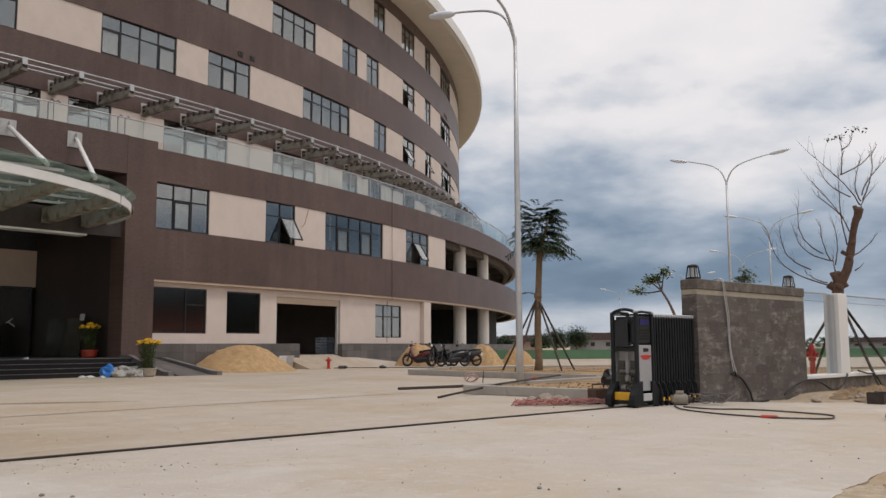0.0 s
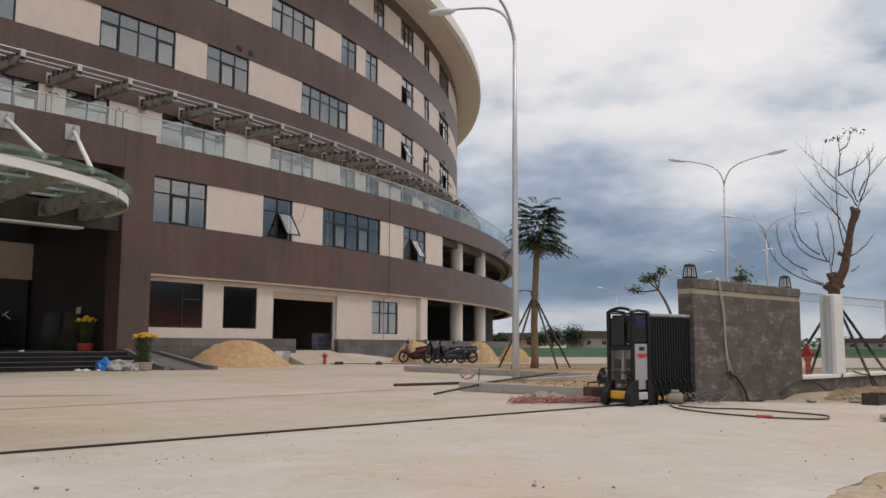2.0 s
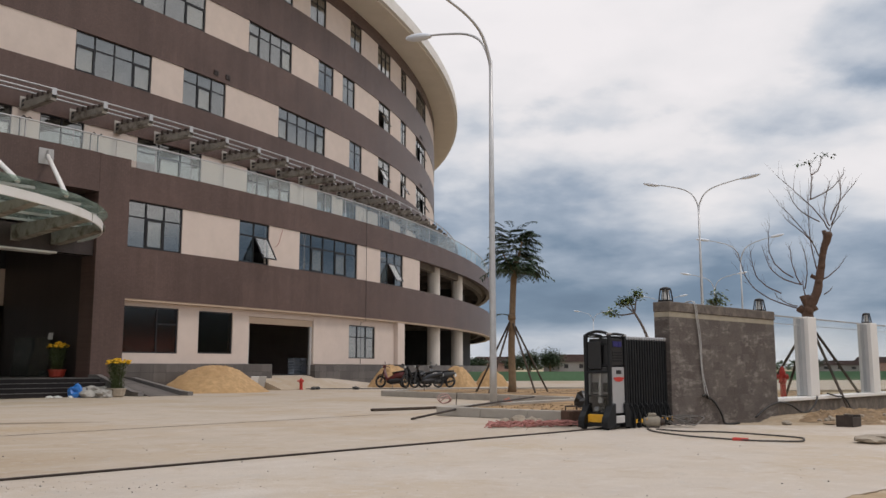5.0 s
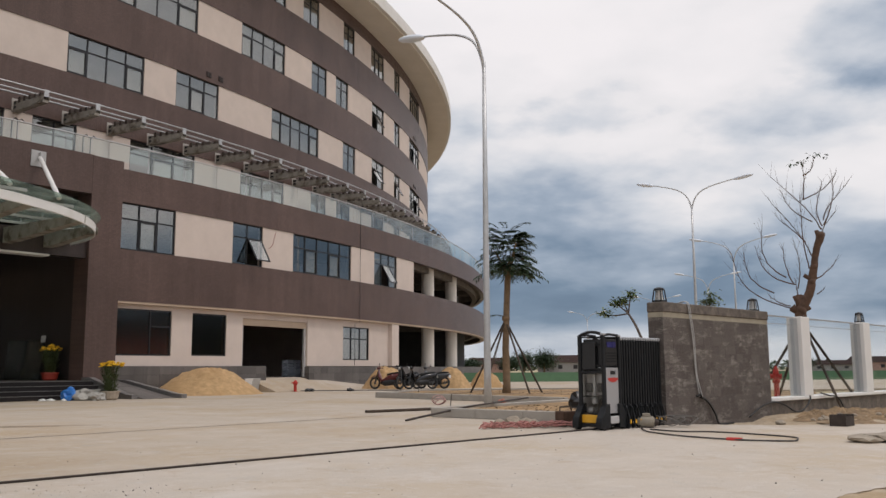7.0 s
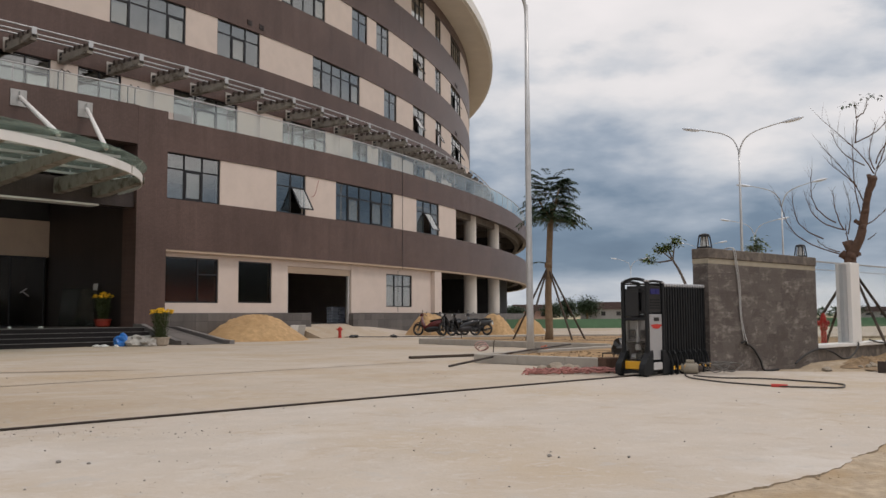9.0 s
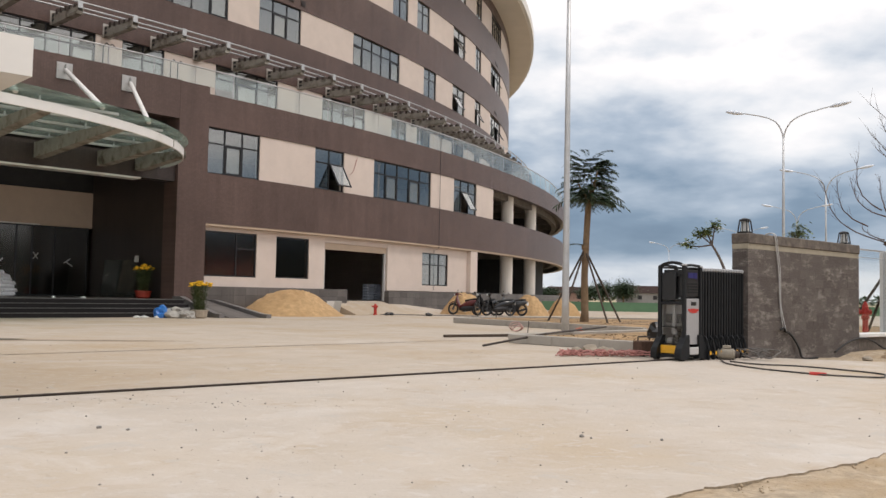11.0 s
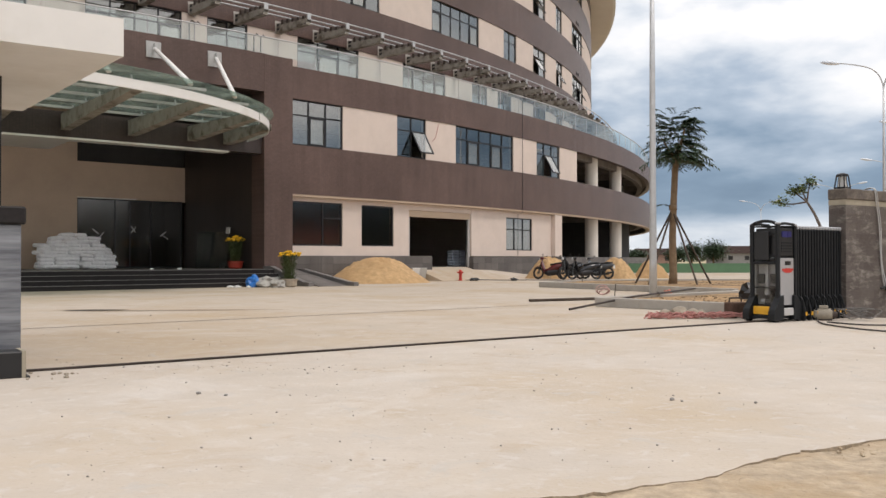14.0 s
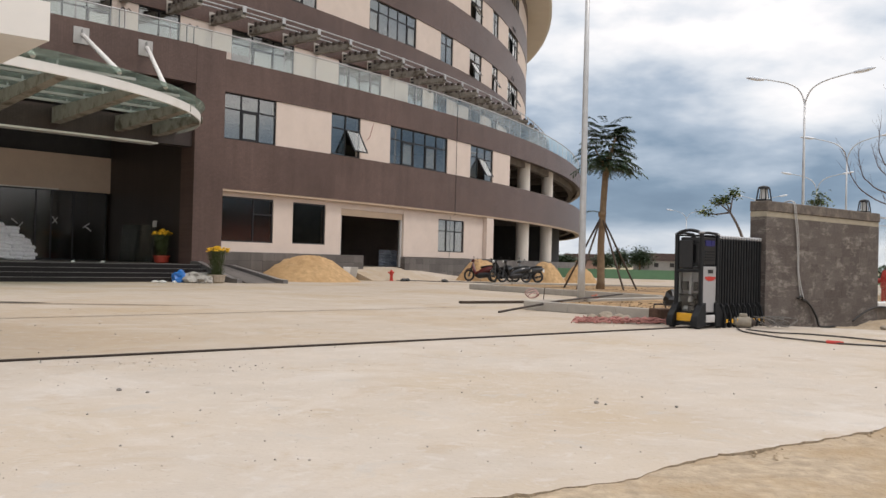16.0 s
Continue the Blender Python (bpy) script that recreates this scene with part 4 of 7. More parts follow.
# ---- gate wall cladding, lanterns, fence ----
def piece_material(name, dark, light, rough=0.8, bump=0.5, stain=None):
    m = material(name, dark, rough, vary=0.4, scale=9, bump=bump, bump_scale=22)
    nt = m.node_tree
    L = nt.links.new
    b = nt.nodes["Principled BSDF"]
    old = b.inputs["Base Color"].links[0].from_socket
    info = nt.nodes.new("ShaderNodeObjectInfo")
    mx = nt.nodes.new("ShaderNodeMix")
    mx.data_type = "RGBA"
    L(info.outputs["Random"], mx.inputs[0])
    L(old, mx.inputs[6])
    mx.inputs[7].default_value = (*light, 1)
    last = mx.outputs[2]
    if stain:
        geo = nt.nodes.new("ShaderNodeNewGeometry")
        flat = nt.nodes.new("ShaderNodeMapping")
        flat.inputs["Scale"].default_value = (0.8, 0.8, 2.0)
        L(geo.outputs["Position"], flat.inputs["Vector"])
        s = node(nt, "ShaderNodeTexNoise", Scale=2.6, Detail=10.0, Roughness=0.80)
        L(flat.outputs[0], s.inputs["Vector"])
        mr = nt.nodes.new("ShaderNodeMapRange")
        mr.inputs["From Min"].default_value, mr.inputs["From Max"].default_value = 0.52, 0.64
        mr.inputs["To Max"].default_value = 0.85
        L(s.outputs["Fac"], mr.inputs["Value"])
        mx2 = nt.nodes.new("ShaderNodeMix")
        mx2.data_type = "RGBA"
        L(mr.outputs[0], mx2.inputs[0])
        L(last, mx2.inputs[6])
        mx2.inputs[7].default_value = (*stain, 1)
        last = mx2.outputs[2]
    L(last, b.inputs["Base Color"])
    return m


LIME = material("pale_mortar_band", (0.33, 0.29, 0.22), 0.9, vary=0.15, scale=4)
bm = bmesh.new()
box(bm, 0.012, 4.25, -0.022, 0.29, 1.893, 1.983)
part("mortar_band", bm, LIME, wall, "pale mortar band under the coping")

LANTERN = material("black_lantern_metal", (0.015, 0.014, 0.014), 0.45, 0.4, vary=0.2)
OPAL = material("frosted_lantern_glass", (0.62, 0.62, 0.60), 0.3, vary=0.05)


def lantern(m):
    o = thing("lantern", "small black post lantern with frosted panes", "lantern", "lanterns on the gate walls", at=m @ Matrix.Diagonal((0.88, 0.88, 0.88, 1)))
    bm = bmesh.new()
    box(bm, -0.11, 0.11, -0.11, 0.11, 0, 0.04)
    for sx in (-1, 1):
        for sy in (-1, 1):
            tube(bm, [(0.10 * sx, 0.10 * sy, 0.04), (0.075 * sx, 0.075 * sy, 0.26)], 0.014, 6)
    for sx in (-1, 1):
        tube(bm, [(0.10 * sx, 0, 0.04), (0.075 * sx, 0, 0.26)], 0.008, 5)
        tube(bm, [(0, 0.10 * sx, 0.04), (0, 0.075 * sx, 0.26)], 0.008, 5)
    part("lantern_frame", bm, LANTERN, o)
    bm = bmesh.new()
    lathe(bm, [(0.115, 0.25), (0.11, 0.285), (0.05, 0.31), (0.02, 0.315)], 8)
    part("lantern_cap", bm, LANTERN, o)
    bm = bmesh.new()
    lathe(bm, [(0.085, 0.05), (0.062, 0.25)], 4, pose(0, 0, 0, 0, 0, 45))
    part("lantern_pane", bm, OPAL, o, "frosted glass body")
    return o


first_lantern = lantern(gate_frame(WALL0, 0.17, -0.13, 2.165))
copy_thing(first_lantern, gate_frame(WALL0, 3.93, -0.13, 2.165))

low = thing("fence_wall", "low stone fence wall with a white ledge", "wall", at=gate_frame(WALL0))
bm = bmesh.new()
box(bm, 4.27, 40, 0.06, 0.30, -0.12, 0.27)
part("wall_body", bm, STONE, low)
bm = bmesh.new()
box(bm, 4.34, 40, 0.0, 0.36, 0.271, 0.35, bevel=0.01)
part("ledge", bm, WHITE, low, "white painted ledge")
FGLASS = glass("fence_glass", (0.92, 0.94, 0.95), 0.03, ior=1.05)
for k in range(8):
    s = 6.33 + 3.95 * k
    col = thing("fence_column", "white painted square fence column on the ledge", "column", "fence columns", at=gate_frame(WALL0, s, -0.18, 0.35))
    bm = bmesh.new()
    box(bm, -0.24, 0.24, -0.17, 0.17, 0, 1.79, bevel=0.012)
    part("shaft", bm, WHITE, col)
    bm = bmesh.new()
    box(bm, -0.27, -0.245, -0.08, 0.08, 0.02, 1.75)
    part("glazing_channel", bm, STEEL, col)
    if k:
        copy_thing(first_lantern, gate_frame(WALL0, s, -0.18, 2.14))
    a = 4.28 if k == 0 else s - 3.95 + 0.25
    pane = thing("fence_pane", "clear grey glass fence panel between columns", "fence panel", "fence panels", at=gate_frame(WALL0, 0, -0.18, 0.35))
    bm = bmesh.new()
    box(bm, a, s - 0.275, -0.008, 0.008, 0.0, 1.75)
    part("pane", bm, FGLASS, pane)
    bm = bmesh.new()
    box(bm, a, s - 0.275, -0.015, 0.015, 1.75, 1.78)
    box(bm, a, s - 0.275, -0.012, 0.012, 1.59, 1.60)
    part("top_rail", bm, STEEL, pane)

# ---- sliding gate ----
GATE = material("dark_grey_gate_paint", (0.010, 0.011, 0.0125), 0.48, vary=0.3, scale=6, spec=0.28)
BLACKP = material("black_plastic", (0.010, 0.010, 0.011), 0.35, vary=0.2)
SILVER = material("silver_panel", (0.42, 0.42, 0.43), 0.35, 0.4, vary=0.06)
YELLOW = material("yellow_warning_paint", (0.70, 0.36, 0.02), 0.5, vary=0.1, scale=8)
RED = material("red_paint", (0.45, 0.03, 0.02), 0.5, vary=0.15, scale=6)
BLUE = material("dim_blue_display", (0.02, 0.02, 0.12), 0.3, vary=0.1)
GS = 0.68
gate = thing("sliding_gate", "dark grey folding gate with motor unit, folded back beside the wall", "gate", at=gate_frame(TRACK0, GS))


def gpart(name, mat, boxes, label="", tubes=(), bevel=0.0, parent=None):
    bm = bmesh.new()
    for b in boxes:
        box(bm, *b, bevel=bevel)
    for pts, r in tubes:
        tube(bm, pts, r, 8)
    return part(name, bm, mat, parent or gate, label)


motor = new("motor_unit")
motor.parent = gate
ML = 0.50                                         # length of the motor unit along the track
for y in (-0.23, 0.23):
    for x0, w, top in ((0.02, 0.065, 1.54), (ML - 0.03, 0.055, 1.52)):
        gpart("corner_post", GATE, [(x0, x0 + w, y - 0.032, y + 0.032, 0.06, top)], parent=motor, bevel=0.014)
gpart("top_arch", GATE, [], "arched handle on top", [(smooth_line([(0.05, -0.24, 1.50), (0.055, -0.17, 1.555), (0.055, 0.0, 1.585), (0.055, 0.17, 1.555), (0.05, 0.24, 1.50)], 4), 0.026)], parent=motor)
for y in (-0.23, 0.23):
    gpart("top_rail", GATE, [], "", [([(0.05, y, 1.53), (0.25, y, 1.545), (ML, y, 1.53)], 0.022)], parent=motor)
gpart("post_cap", SILVER, [(0.015, 0.085, -0.27, -0.20, 1.53, 1.56), (ML - 0.04, ML + 0.03, -0.265, -0.20, 1.51, 1.54)], "bright post cap", parent=motor, bevel=0.008)
gpart("screen", BLACKP, [(0.045, 0.075, -0.07, 0.19, 0.97, 1.42)], "black sign screen", parent=motor, bevel=0.006)
for z in (1.02, 1.36):
    gpart("screen_bracket", GATE, [(0.05, 0.07, -0.19, -0.07, z, z + 0.03)], parent=motor)
gpart("cross_bar", GATE, [(0.03, 0.08, -0.2, 0.2, 0.90, 0.945)], parent=motor, bevel=0.008)
gpart("cross_bar", GATE, [(0.03, 0.08, -0.2, 0.2, 0.245, 0.275)], parent=motor, bevel=0.006)
for y in (-0.245, 0.215):
    gpart("side_panel", SILVER, [(0.105, ML - 0.05, y, y + 0.03, 0.26, 1.00)], "silver control panel", parent=motor, bevel=0.006)
gpart("display", BLACKP, [(0.22, 0.36, -0.252, -0.2455, 0.89, 0.95)], parent=motor)
gpart("emblem", RED, [(0.235, 0.335, -0.252, -0.2455, 0.765, 0.84), (0.14, 0.235, -0.251, -0.2455, 0.80, 0.835), (0.335, 0.43, -0.251, -0.2455, 0.80, 0.835), (0.18, 0.235, -0.2508, -0.2455, 0.775, 0.80), (0.335, 0.39, -0.2508, -0.2455, 0.775, 0.80)], "plain red winged shape", parent=motor)
gpart("upper_box", BLACKP, [(0.105, ML - 0.05, -0.235, 0.20, 1.03, 1.47)], "black electronics box", parent=motor, bevel=0.01)
gpart("light_bar", BLUE, [(0.15, 0.30, -0.242, -0.2355, 1.33, 1.42), (0.31, 0.40, -0.242, -0.2355, 1.33, 1.42)], "dim blue display", parent=motor)
gpart("speaker_grille", GATE, [(0.14, 0.41, -0.2405, -0.2355, 1.09 + 0.045 * i, 1.115 + 0.045 * i) for i in range(4)], parent=motor)
for zs in (1.49, 1.005, 0.10):
    gpart("shelf", GATE, [(0.10, ML - 0.04, -0.20, 0.22, zs, zs + 0.02)], parent=motor)
gpart("back_panel", SILVER, [(ML - 0.065, ML - 0.05, -0.2, 0.2, 0.55, 1.0)], parent=motor)
gpart("back_panel", GATE, [(ML - 0.065, ML - 0.05, -0.2, 0.2, 0.13, 0.548)], parent=motor)
CAB = material("grey_control_cabinet", (0.34, 0.33, 0.33), 0.6, vary=0.15, scale=7)
gpart("control_cabinet", CAB, [(0.17, 0.21, -0.19, 0.19, 0.56, 0.90)], "pale grey control cabinet behind the pane", parent=motor)
gpart("cabinet_post", CAB, [(0.10, 0.128, -0.025, 0.025, 0.50, 0.90)], "", [([(0.12, 0, 0.50), (0.12, 0, 0.42)], 0.045)], parent=motor)
for y0, z0 in ((-0.165, 0.60), (0.055, 0.60)):
    gpart("relay_box", BLACKP, [(0.11, 0.165, y0, y0 + 0.115, z0, z0 + 0.15)], "black relay box", parent=motor, bevel=0.006)
gpart("inner_shelf", GATE, [(0.07, 0.30, -0.19, 0.19, 0.52, 0.545)], parent=motor)
gpart("gearbox", FRAME, [(0.12, 0.34, -0.07, 0.06, 0.13, 0.36)], "black gearbox", [([(0.22, 0.0, 0.36), (0.22, 0, 0.46)], 0.05), ([(0.12, -0.005, 0.25), (0.09, -0.005, 0.25)], 0.05)], parent=motor, bevel=0.012)
gpart("motor_drive", STEEL, [(0.16, 0.30, -0.16, -0.08, 0.24, 0.36)], "grey electric drive motor", [([(0.2, 0.07, 0.30), (0.2, 0.16, 0.30)], 0.06)], parent=motor, bevel=0.01)
gpart("window_pane", glass("gate_pane", (0.93, 0.94, 0.94), 0.03), [(0.05, 0.056, -0.19, 0.19, 0.28, 0.9)], parent=motor)
gpart("warning_bar", YELLOW, [(-0.02, 0.03, -0.17, 0.17, 0.11, 0.24)], "yellow warning bar", parent=motor, bevel=0.008)
for sy in (-1, 1):
    for x0, x1, slope in ((-0.13, 0.13, -1), (ML - 0.10, ML + 0.16, 1)):
        bm = bmesh.new()
        tip, heel = (x0, x1) if slope < 0 else (x1, x0)
        prof = [(tip, 0.03), (heel, 0.03), (heel, 0.42), (heel + (tip - heel) * 0.35, 0.40), (heel + (tip - heel) * 0.62, 0.28), (heel + (tip - heel) * 0.92, 0.20), (tip, 0.13)]
        f = [bm.verts.new((x, sy * 0.29, z)) for x, z in prof]
        g2 = [bm.verts.new((x, sy * 0.17, z)) for x, z in prof]
        bm.faces.new(f)
        bm.faces.new(g2[::-1])
        for i in range(len(prof)):
            bm.faces.new((f[i], g2[i], g2[(i + 1) % len(prof)], f[(i + 1) % len(prof)]))
        bmesh.ops.bevel(bm, geom=bm.edges[:], offset=0.008, segments=1, affect="EDGES")
        part("skirt", bm, GATE, motor)
    for x in (-0.03, ML + 0.06):
        bm = bmesh.new()
        tube(bm, [(x, sy * 0.20, 0.05), (x, sy * 0.28, 0.05)], 0.05, 12)
        part("wheel", bm, BLACKP, motor)
gpart("tread_plate", PLATEGREY, [(0.14, ML - 0.11, -0.285, -0.25, 0.10, 0.22)], "worn grey tread plate", parent=motor, bevel=0.01)
gpart("base", GATE, [(-0.05, ML + 0.05, -0.2, 0.2, 0.05, 0.10)], parent=motor)
NF, FX0, FX1 = 16, ML + 0.12, 2.5 - GS
pitch = (FX1 - FX0) / (NF - 1)
for k in range(NF):
    x = FX0 + pitch * k
    fr = new("gate_frame")
    fr.parent = gate
    for y in (-0.2, 0.2):
        bm = bmesh.new()
        box(bm, x - 0.021, x + 0.021, y - 0.022, y + 0.022, 0.10, 1.45, bevel=0.009)
        part("upright", bm, GATE, fr)
    bm = bmesh.new()
    tube(bm, [(x, -0.2, 1.44), (x, -0.14, 1.49), (x, 0, 1.505), (x, 0.14, 1.49), (x, 0.2, 1.44)], 0.021, 8)
    part("top_bow", bm, GATE, fr)
    bm = bmesh.new()
    box(bm, x - 0.020, x + 0.020, -0.228, -0.15, 1.455, 1.515, bevel=0.014)
    part("cap", bm, SILVER, fr, "bright end cap")
    if k % 2 == 0:
        # a knee-shaped foot that reaches out to a roller
        bm = bmesh.new()
        for y0 in (-0.24, -0.30):
            tube(bm, smooth_line([(x, -0.222, 0.40), (x - 0.02, y0 + 0.01, 0.35), (x, y0, 0.27), (x + 0.012, y0 - 0.02, 0.16), (x, y0 - 0.02, 0.06)], 4), [0.011 + 0.0008 * i for i in range(17)], 7)
        tube(bm, [(x - 0.02, -0.30, 0.045), (x + 0.02, -0.30, 0.045)], 0.042, 10)
        part("foot", bm, GATE, fr, "roller foot")
        bm = bmesh.new()
        box(bm, x - 0.018, x + 0.018, -0.358, -0.348, 0.09, 0.15)
        part("reflector", bm, YELLOW, fr, "small amber reflector")
for k in range(NF - 1):
    x0, x1 = FX0 + pitch * k, FX0 + pitch * (k + 1)
    for zc in (0.50, 0.92, 1.30):
        for y in (-0.17, 0.17):
            for ends in (((x0, y, zc - 0.19), (x1, y * 0.8, zc + 0.19)), ((x0, y * 0.8, zc + 0.19), (x1, y, zc - 0.19))):
                bm = bmesh.new()
                tube(bm, ends, 0.016, 5)
                part("scissor_bar", bm, GATE, gate)

TRACKM = material("dark_track_steel", (0.050, 0.037, 0.031), 0.6, 0.4, vary=0.4, scale=4)
rail = thing("gate_track", "dark steel gate track laid on the concrete", "rail", at=gate_frame(TRACK0))
bm = bmesh.new()
box(bm, -13, 2.4, -0.03, 0.03, 0.003, 0.02)
part("rail", bm, TRACKM, rail)
joint = thing("paving_joint", "thin dark saw-cut joint across the slab", "joint", kind="structure")
bm = bmesh.new()
a, b = Vector((-10.5, 8.5, 0.004)), Vector((-0.6, 19.0, 0.004))
n = Vector((b.y - a.y, a.x - b.x, 0)).normalized() * 0.022
bm.faces.new([bm.verts.new(v) for v in (a - n, a + n, b + n, b - n)])
part("joint_line", bm, TRACKM, joint)

# ---- left side of the gateway ----
PIERM = material("streaked_polished_granite", (0.11, 0.115, 0.13), 0.25, vary=0.5, scale=2.0, stain=(0.28, 0.29, 0.31), stain_scale=1.2, stain_at=(0.45, 0.7))
PIERM.node_tree.nodes["Noise Texture"].inputs["Scale"].default_value = 3.0
mp = PIERM.node_tree.nodes.new("ShaderNodeMapping")
mp.inputs["Scale"].default_value = (0.4, 0.4, 6.0)
tcn = next(n for n in PIERM.node_tree.nodes if n.bl_idname == "ShaderNodeTexCoord")
PIERM.node_tree.links.new(tcn.outputs["Object"], mp.inputs["Vector"])
for n in PIERM.node_tree.nodes:
    if n.bl_idname == "ShaderNodeTexNoise":
        PIERM.node_tree.links.new(mp.outputs[0], n.inputs["Vector"])
LP = (-4.864, 7.082)
pier = thing("gate_post", "streaked grey polished granite gate post with black cap", "gate post", at=gate_frame(LP, 0.0))
for nm, mt, b, bv in (("shaft", PIERM, (-1.2, 0.0, 0.0, 0.45, 0.182, 1.30), 0.006), ("base", STEP, (-1.2, 0.005, -0.006, 0.455, 0.0, 0.18), 0.006), ("cap", STEP, (-1.25, 0.035, -0.035, 0.5, 1.302, 1.46), 0.015)):
    bm = bmesh.new()
    box(bm, *b, bevel=bv)
    part(nm, bm, mt, pier)
crate = thing("junction_box", "black box with a yellow edge beside the gate post", "box", at=gate_frame(LP, -0.05, 0.35))
bm = bmesh.new()
box(bm, -0.5, 0.0, -0.15, 0.15, 0.0, 0.22, bevel=0.01)
part("body", bm, BLACKP, crate)
bm = bmesh.new()
box(bm, -0.02, 0.012, -0.155, 0.155, 0.0, 0.225)
part("edge_strip", bm, LIME, crate, "yellowish edge")

booth = thing("guard_house", "guard house with a white flat roof slab and black window frames", "guard house")
bm = bmesh.new()
vs = [Vector((-4.41, 8.02, 0))]
c0 = vs[0]
bk = (Vector((-7.38, 10.76, 0)) - c0)
lf = -GU * 6.5
for z in (3.0,):
    lo = [bm.verts.new(c0 + d + Vector((0, 0, 3.0))) for d in (Vector(), bk, bk + lf, lf)]
    hi = [bm.verts.new(c0 + d + Vector((0, 0, 3.375))) for d in (Vector(), bk, bk + lf, lf)]
    bm.faces.new(lo[::-1])
    bm.faces.new(hi)
    for i in range(4):
        bm.faces.new((lo[i], lo[(i + 1) % 4], hi[(i + 1) % 4], hi[i]))
part("roof_slab", bm, WHITE, booth, "white painted concrete roof slab")
BC = Vector((-6.19, 8.66, 0))
bdir = bk.normalized()
ldir = -GU


def booth_box(name, mat, a0, a1, b0, b1, z0, z1, label=""):
    bm = bmesh.new()
    m = Matrix((ldir, bdir, Vector((0, 0, 1)))).transposed().to_4x4()
    m.translation = BC
    box(bm, a0, a1, b0, b1, z0, z1, m)
    return part(name, bm, mat, booth, label)


booth_box("wall", WHITE, 0, 3.0, 0, 2.4, 0.0, 0.9)
for a, b in ((0, 0), (0, 2.28), (2.88, 0), (2.88, 2.28), (1.4, 0)):
    booth_box("window_post", FRAME, a, a + 0.12, b, b + 0.12, 0.9, 2.9)
booth_box("window_head", FRAME, 0, 3.0, 0, 0.12, 2.9, 2.998)
booth_box("window_head", FRAME, 0, 0.12, 0.121, 2.4, 2.9, 2.998)
booth_box("pane", PANE, 0.12, 1.4, 0.05, 0.06, 0.9, 2.9)
booth_box("pane", PANE, 0.05, 0.06, 0.12, 2.28, 0.9, 2.9)
# ---- planting beds ----
def slab_poly(bm, pts, z0, z1):
    lo = [bm.verts.new((x, y, z0)) for x, y in pts]
    hi = [bm.verts.new((x, y, z1)) for x, y in pts]
    bm.faces.new(lo[::-1])
    bm.faces.new(hi)
    for i in range(len(pts)):
        bm.faces.new((lo[i], lo[(i + 1) % len(pts)], hi[(i + 1) % len(pts)], hi[i]))


def mound(name, cx, cy, r, h, mat, label, seed, stretch=1.0, rz=0.0, parent=None, power=0.8):
    """A heap of loose sand with gullies and a soft top."""
    bm = bmesh.new()
    rings, seg = 18, 56
    rows = []
    for i in range(rings + 1):
        u = i / rings
        row = []
        for k in range(seg):
            a = 2 * math.pi * k / seg
            rr = r * u * (1 + 0.10 * noise.noise((math.cos(a) * 1.3, math.sin(a) * 1.3, seed)))
            x, y = rr * math.cos(a) * stretch, rr * math.sin(a)
            s = (1 - u) / 0.68
            z = h * s / (1 + s ** 5) ** 0.2 * (1 + 0.10 * noise.noise((x * 1.2, y * 1.2, seed + 5))) + (0.10 * noise.noise((x * 4, y * 4, seed + 9)) + 0.06 * noise.noise((x * 10, y * 10, seed + 3)) + 0.06 * noise.noise((math.cos(a) * 6, math.sin(a) * 6, seed + 2 + u))) * math.sin(math.pi * min(1, u + 0.15))
            row.append(bm.verts.new((x, y, max(z, 0) - 0.01)))
            if i == 0:
                break
        rows.append(row)
    for k in range(seg):
        bm.faces.new((rows[0][0], rows[1][k], rows[1][(k + 1) % seg]))
    for a, b in zip(rows[1:], rows[2:]):
        for k in range(seg):
            bm.faces.new((a[k], b[k], b[(k + 1) % seg], a[(k + 1) % seg]))
    o = part(name, bm, mat, parent, smooth=True)
    o.matrix_basis = pose(cx, cy, -0.05 if mat is DIRT else 0, 0, 0, rz)
    return tagged(o, label, "sand heap", "sand heaps") if parent is None else o


def bed(pts, kerbs, label):
    o = thing("planting_bed", label, "planting bed")
    bm = bmesh.new()
    slab_poly(bm, pts, -0.05, 0.13)
    bmesh.ops.triangulate(bm, faces=bm.faces[:])
    part("bed_sand", bm, BEDSAND, o)
    for (x0, y0), (x1, y1) in kerbs:
        d = Vector((x1 - x0, y1 - y0, 0))
        n = max(1, round(d.length / 1.0))
        m = Matrix((d.normalized(), Vector((-d.y, d.x, 0)).normalized(), Vector((0, 0, 1)))).transposed().to_4x4()
        for k in range(n):
            bm = bmesh.new()
            box(bm, d.length * k / n + 0.002, d.length * (k + 1) / n - 0.002, -0.09, 0.09, 0, 0.19, bevel=0.01)
            kb = part("kerbstone", bm, KERB, o)
            m2 = m.copy()
            m2.translation = (x0, y0, 0)
            kb.matrix_basis = m2


bed([(0.48, 18.5), (3.05, 16.25), (8.8, 21.7), (5.0, 24.0)], [((0.48, 18.5), (3.05, 16.2)), ((0.48, 18.6), (5.0, 24.0))], "low concrete kerb round a sandy bed behind the gate")
bed([(-1.18, 31.04), (4.3, 24.3), (9.2, 22.2), (14, 30), (12.5, 36.5), (5.0, 36.0), (0.3, 34.6)], [((-1.18, 31.04), (4.3, 24.3)), ((-1.18, 31.1), (0.3, 34.6)), ((0.35, 34.65), (5.0, 36.0)), ((5.05, 36.0), (12.4, 36.5))], "long sandy planting bed with a concrete kerb round it")

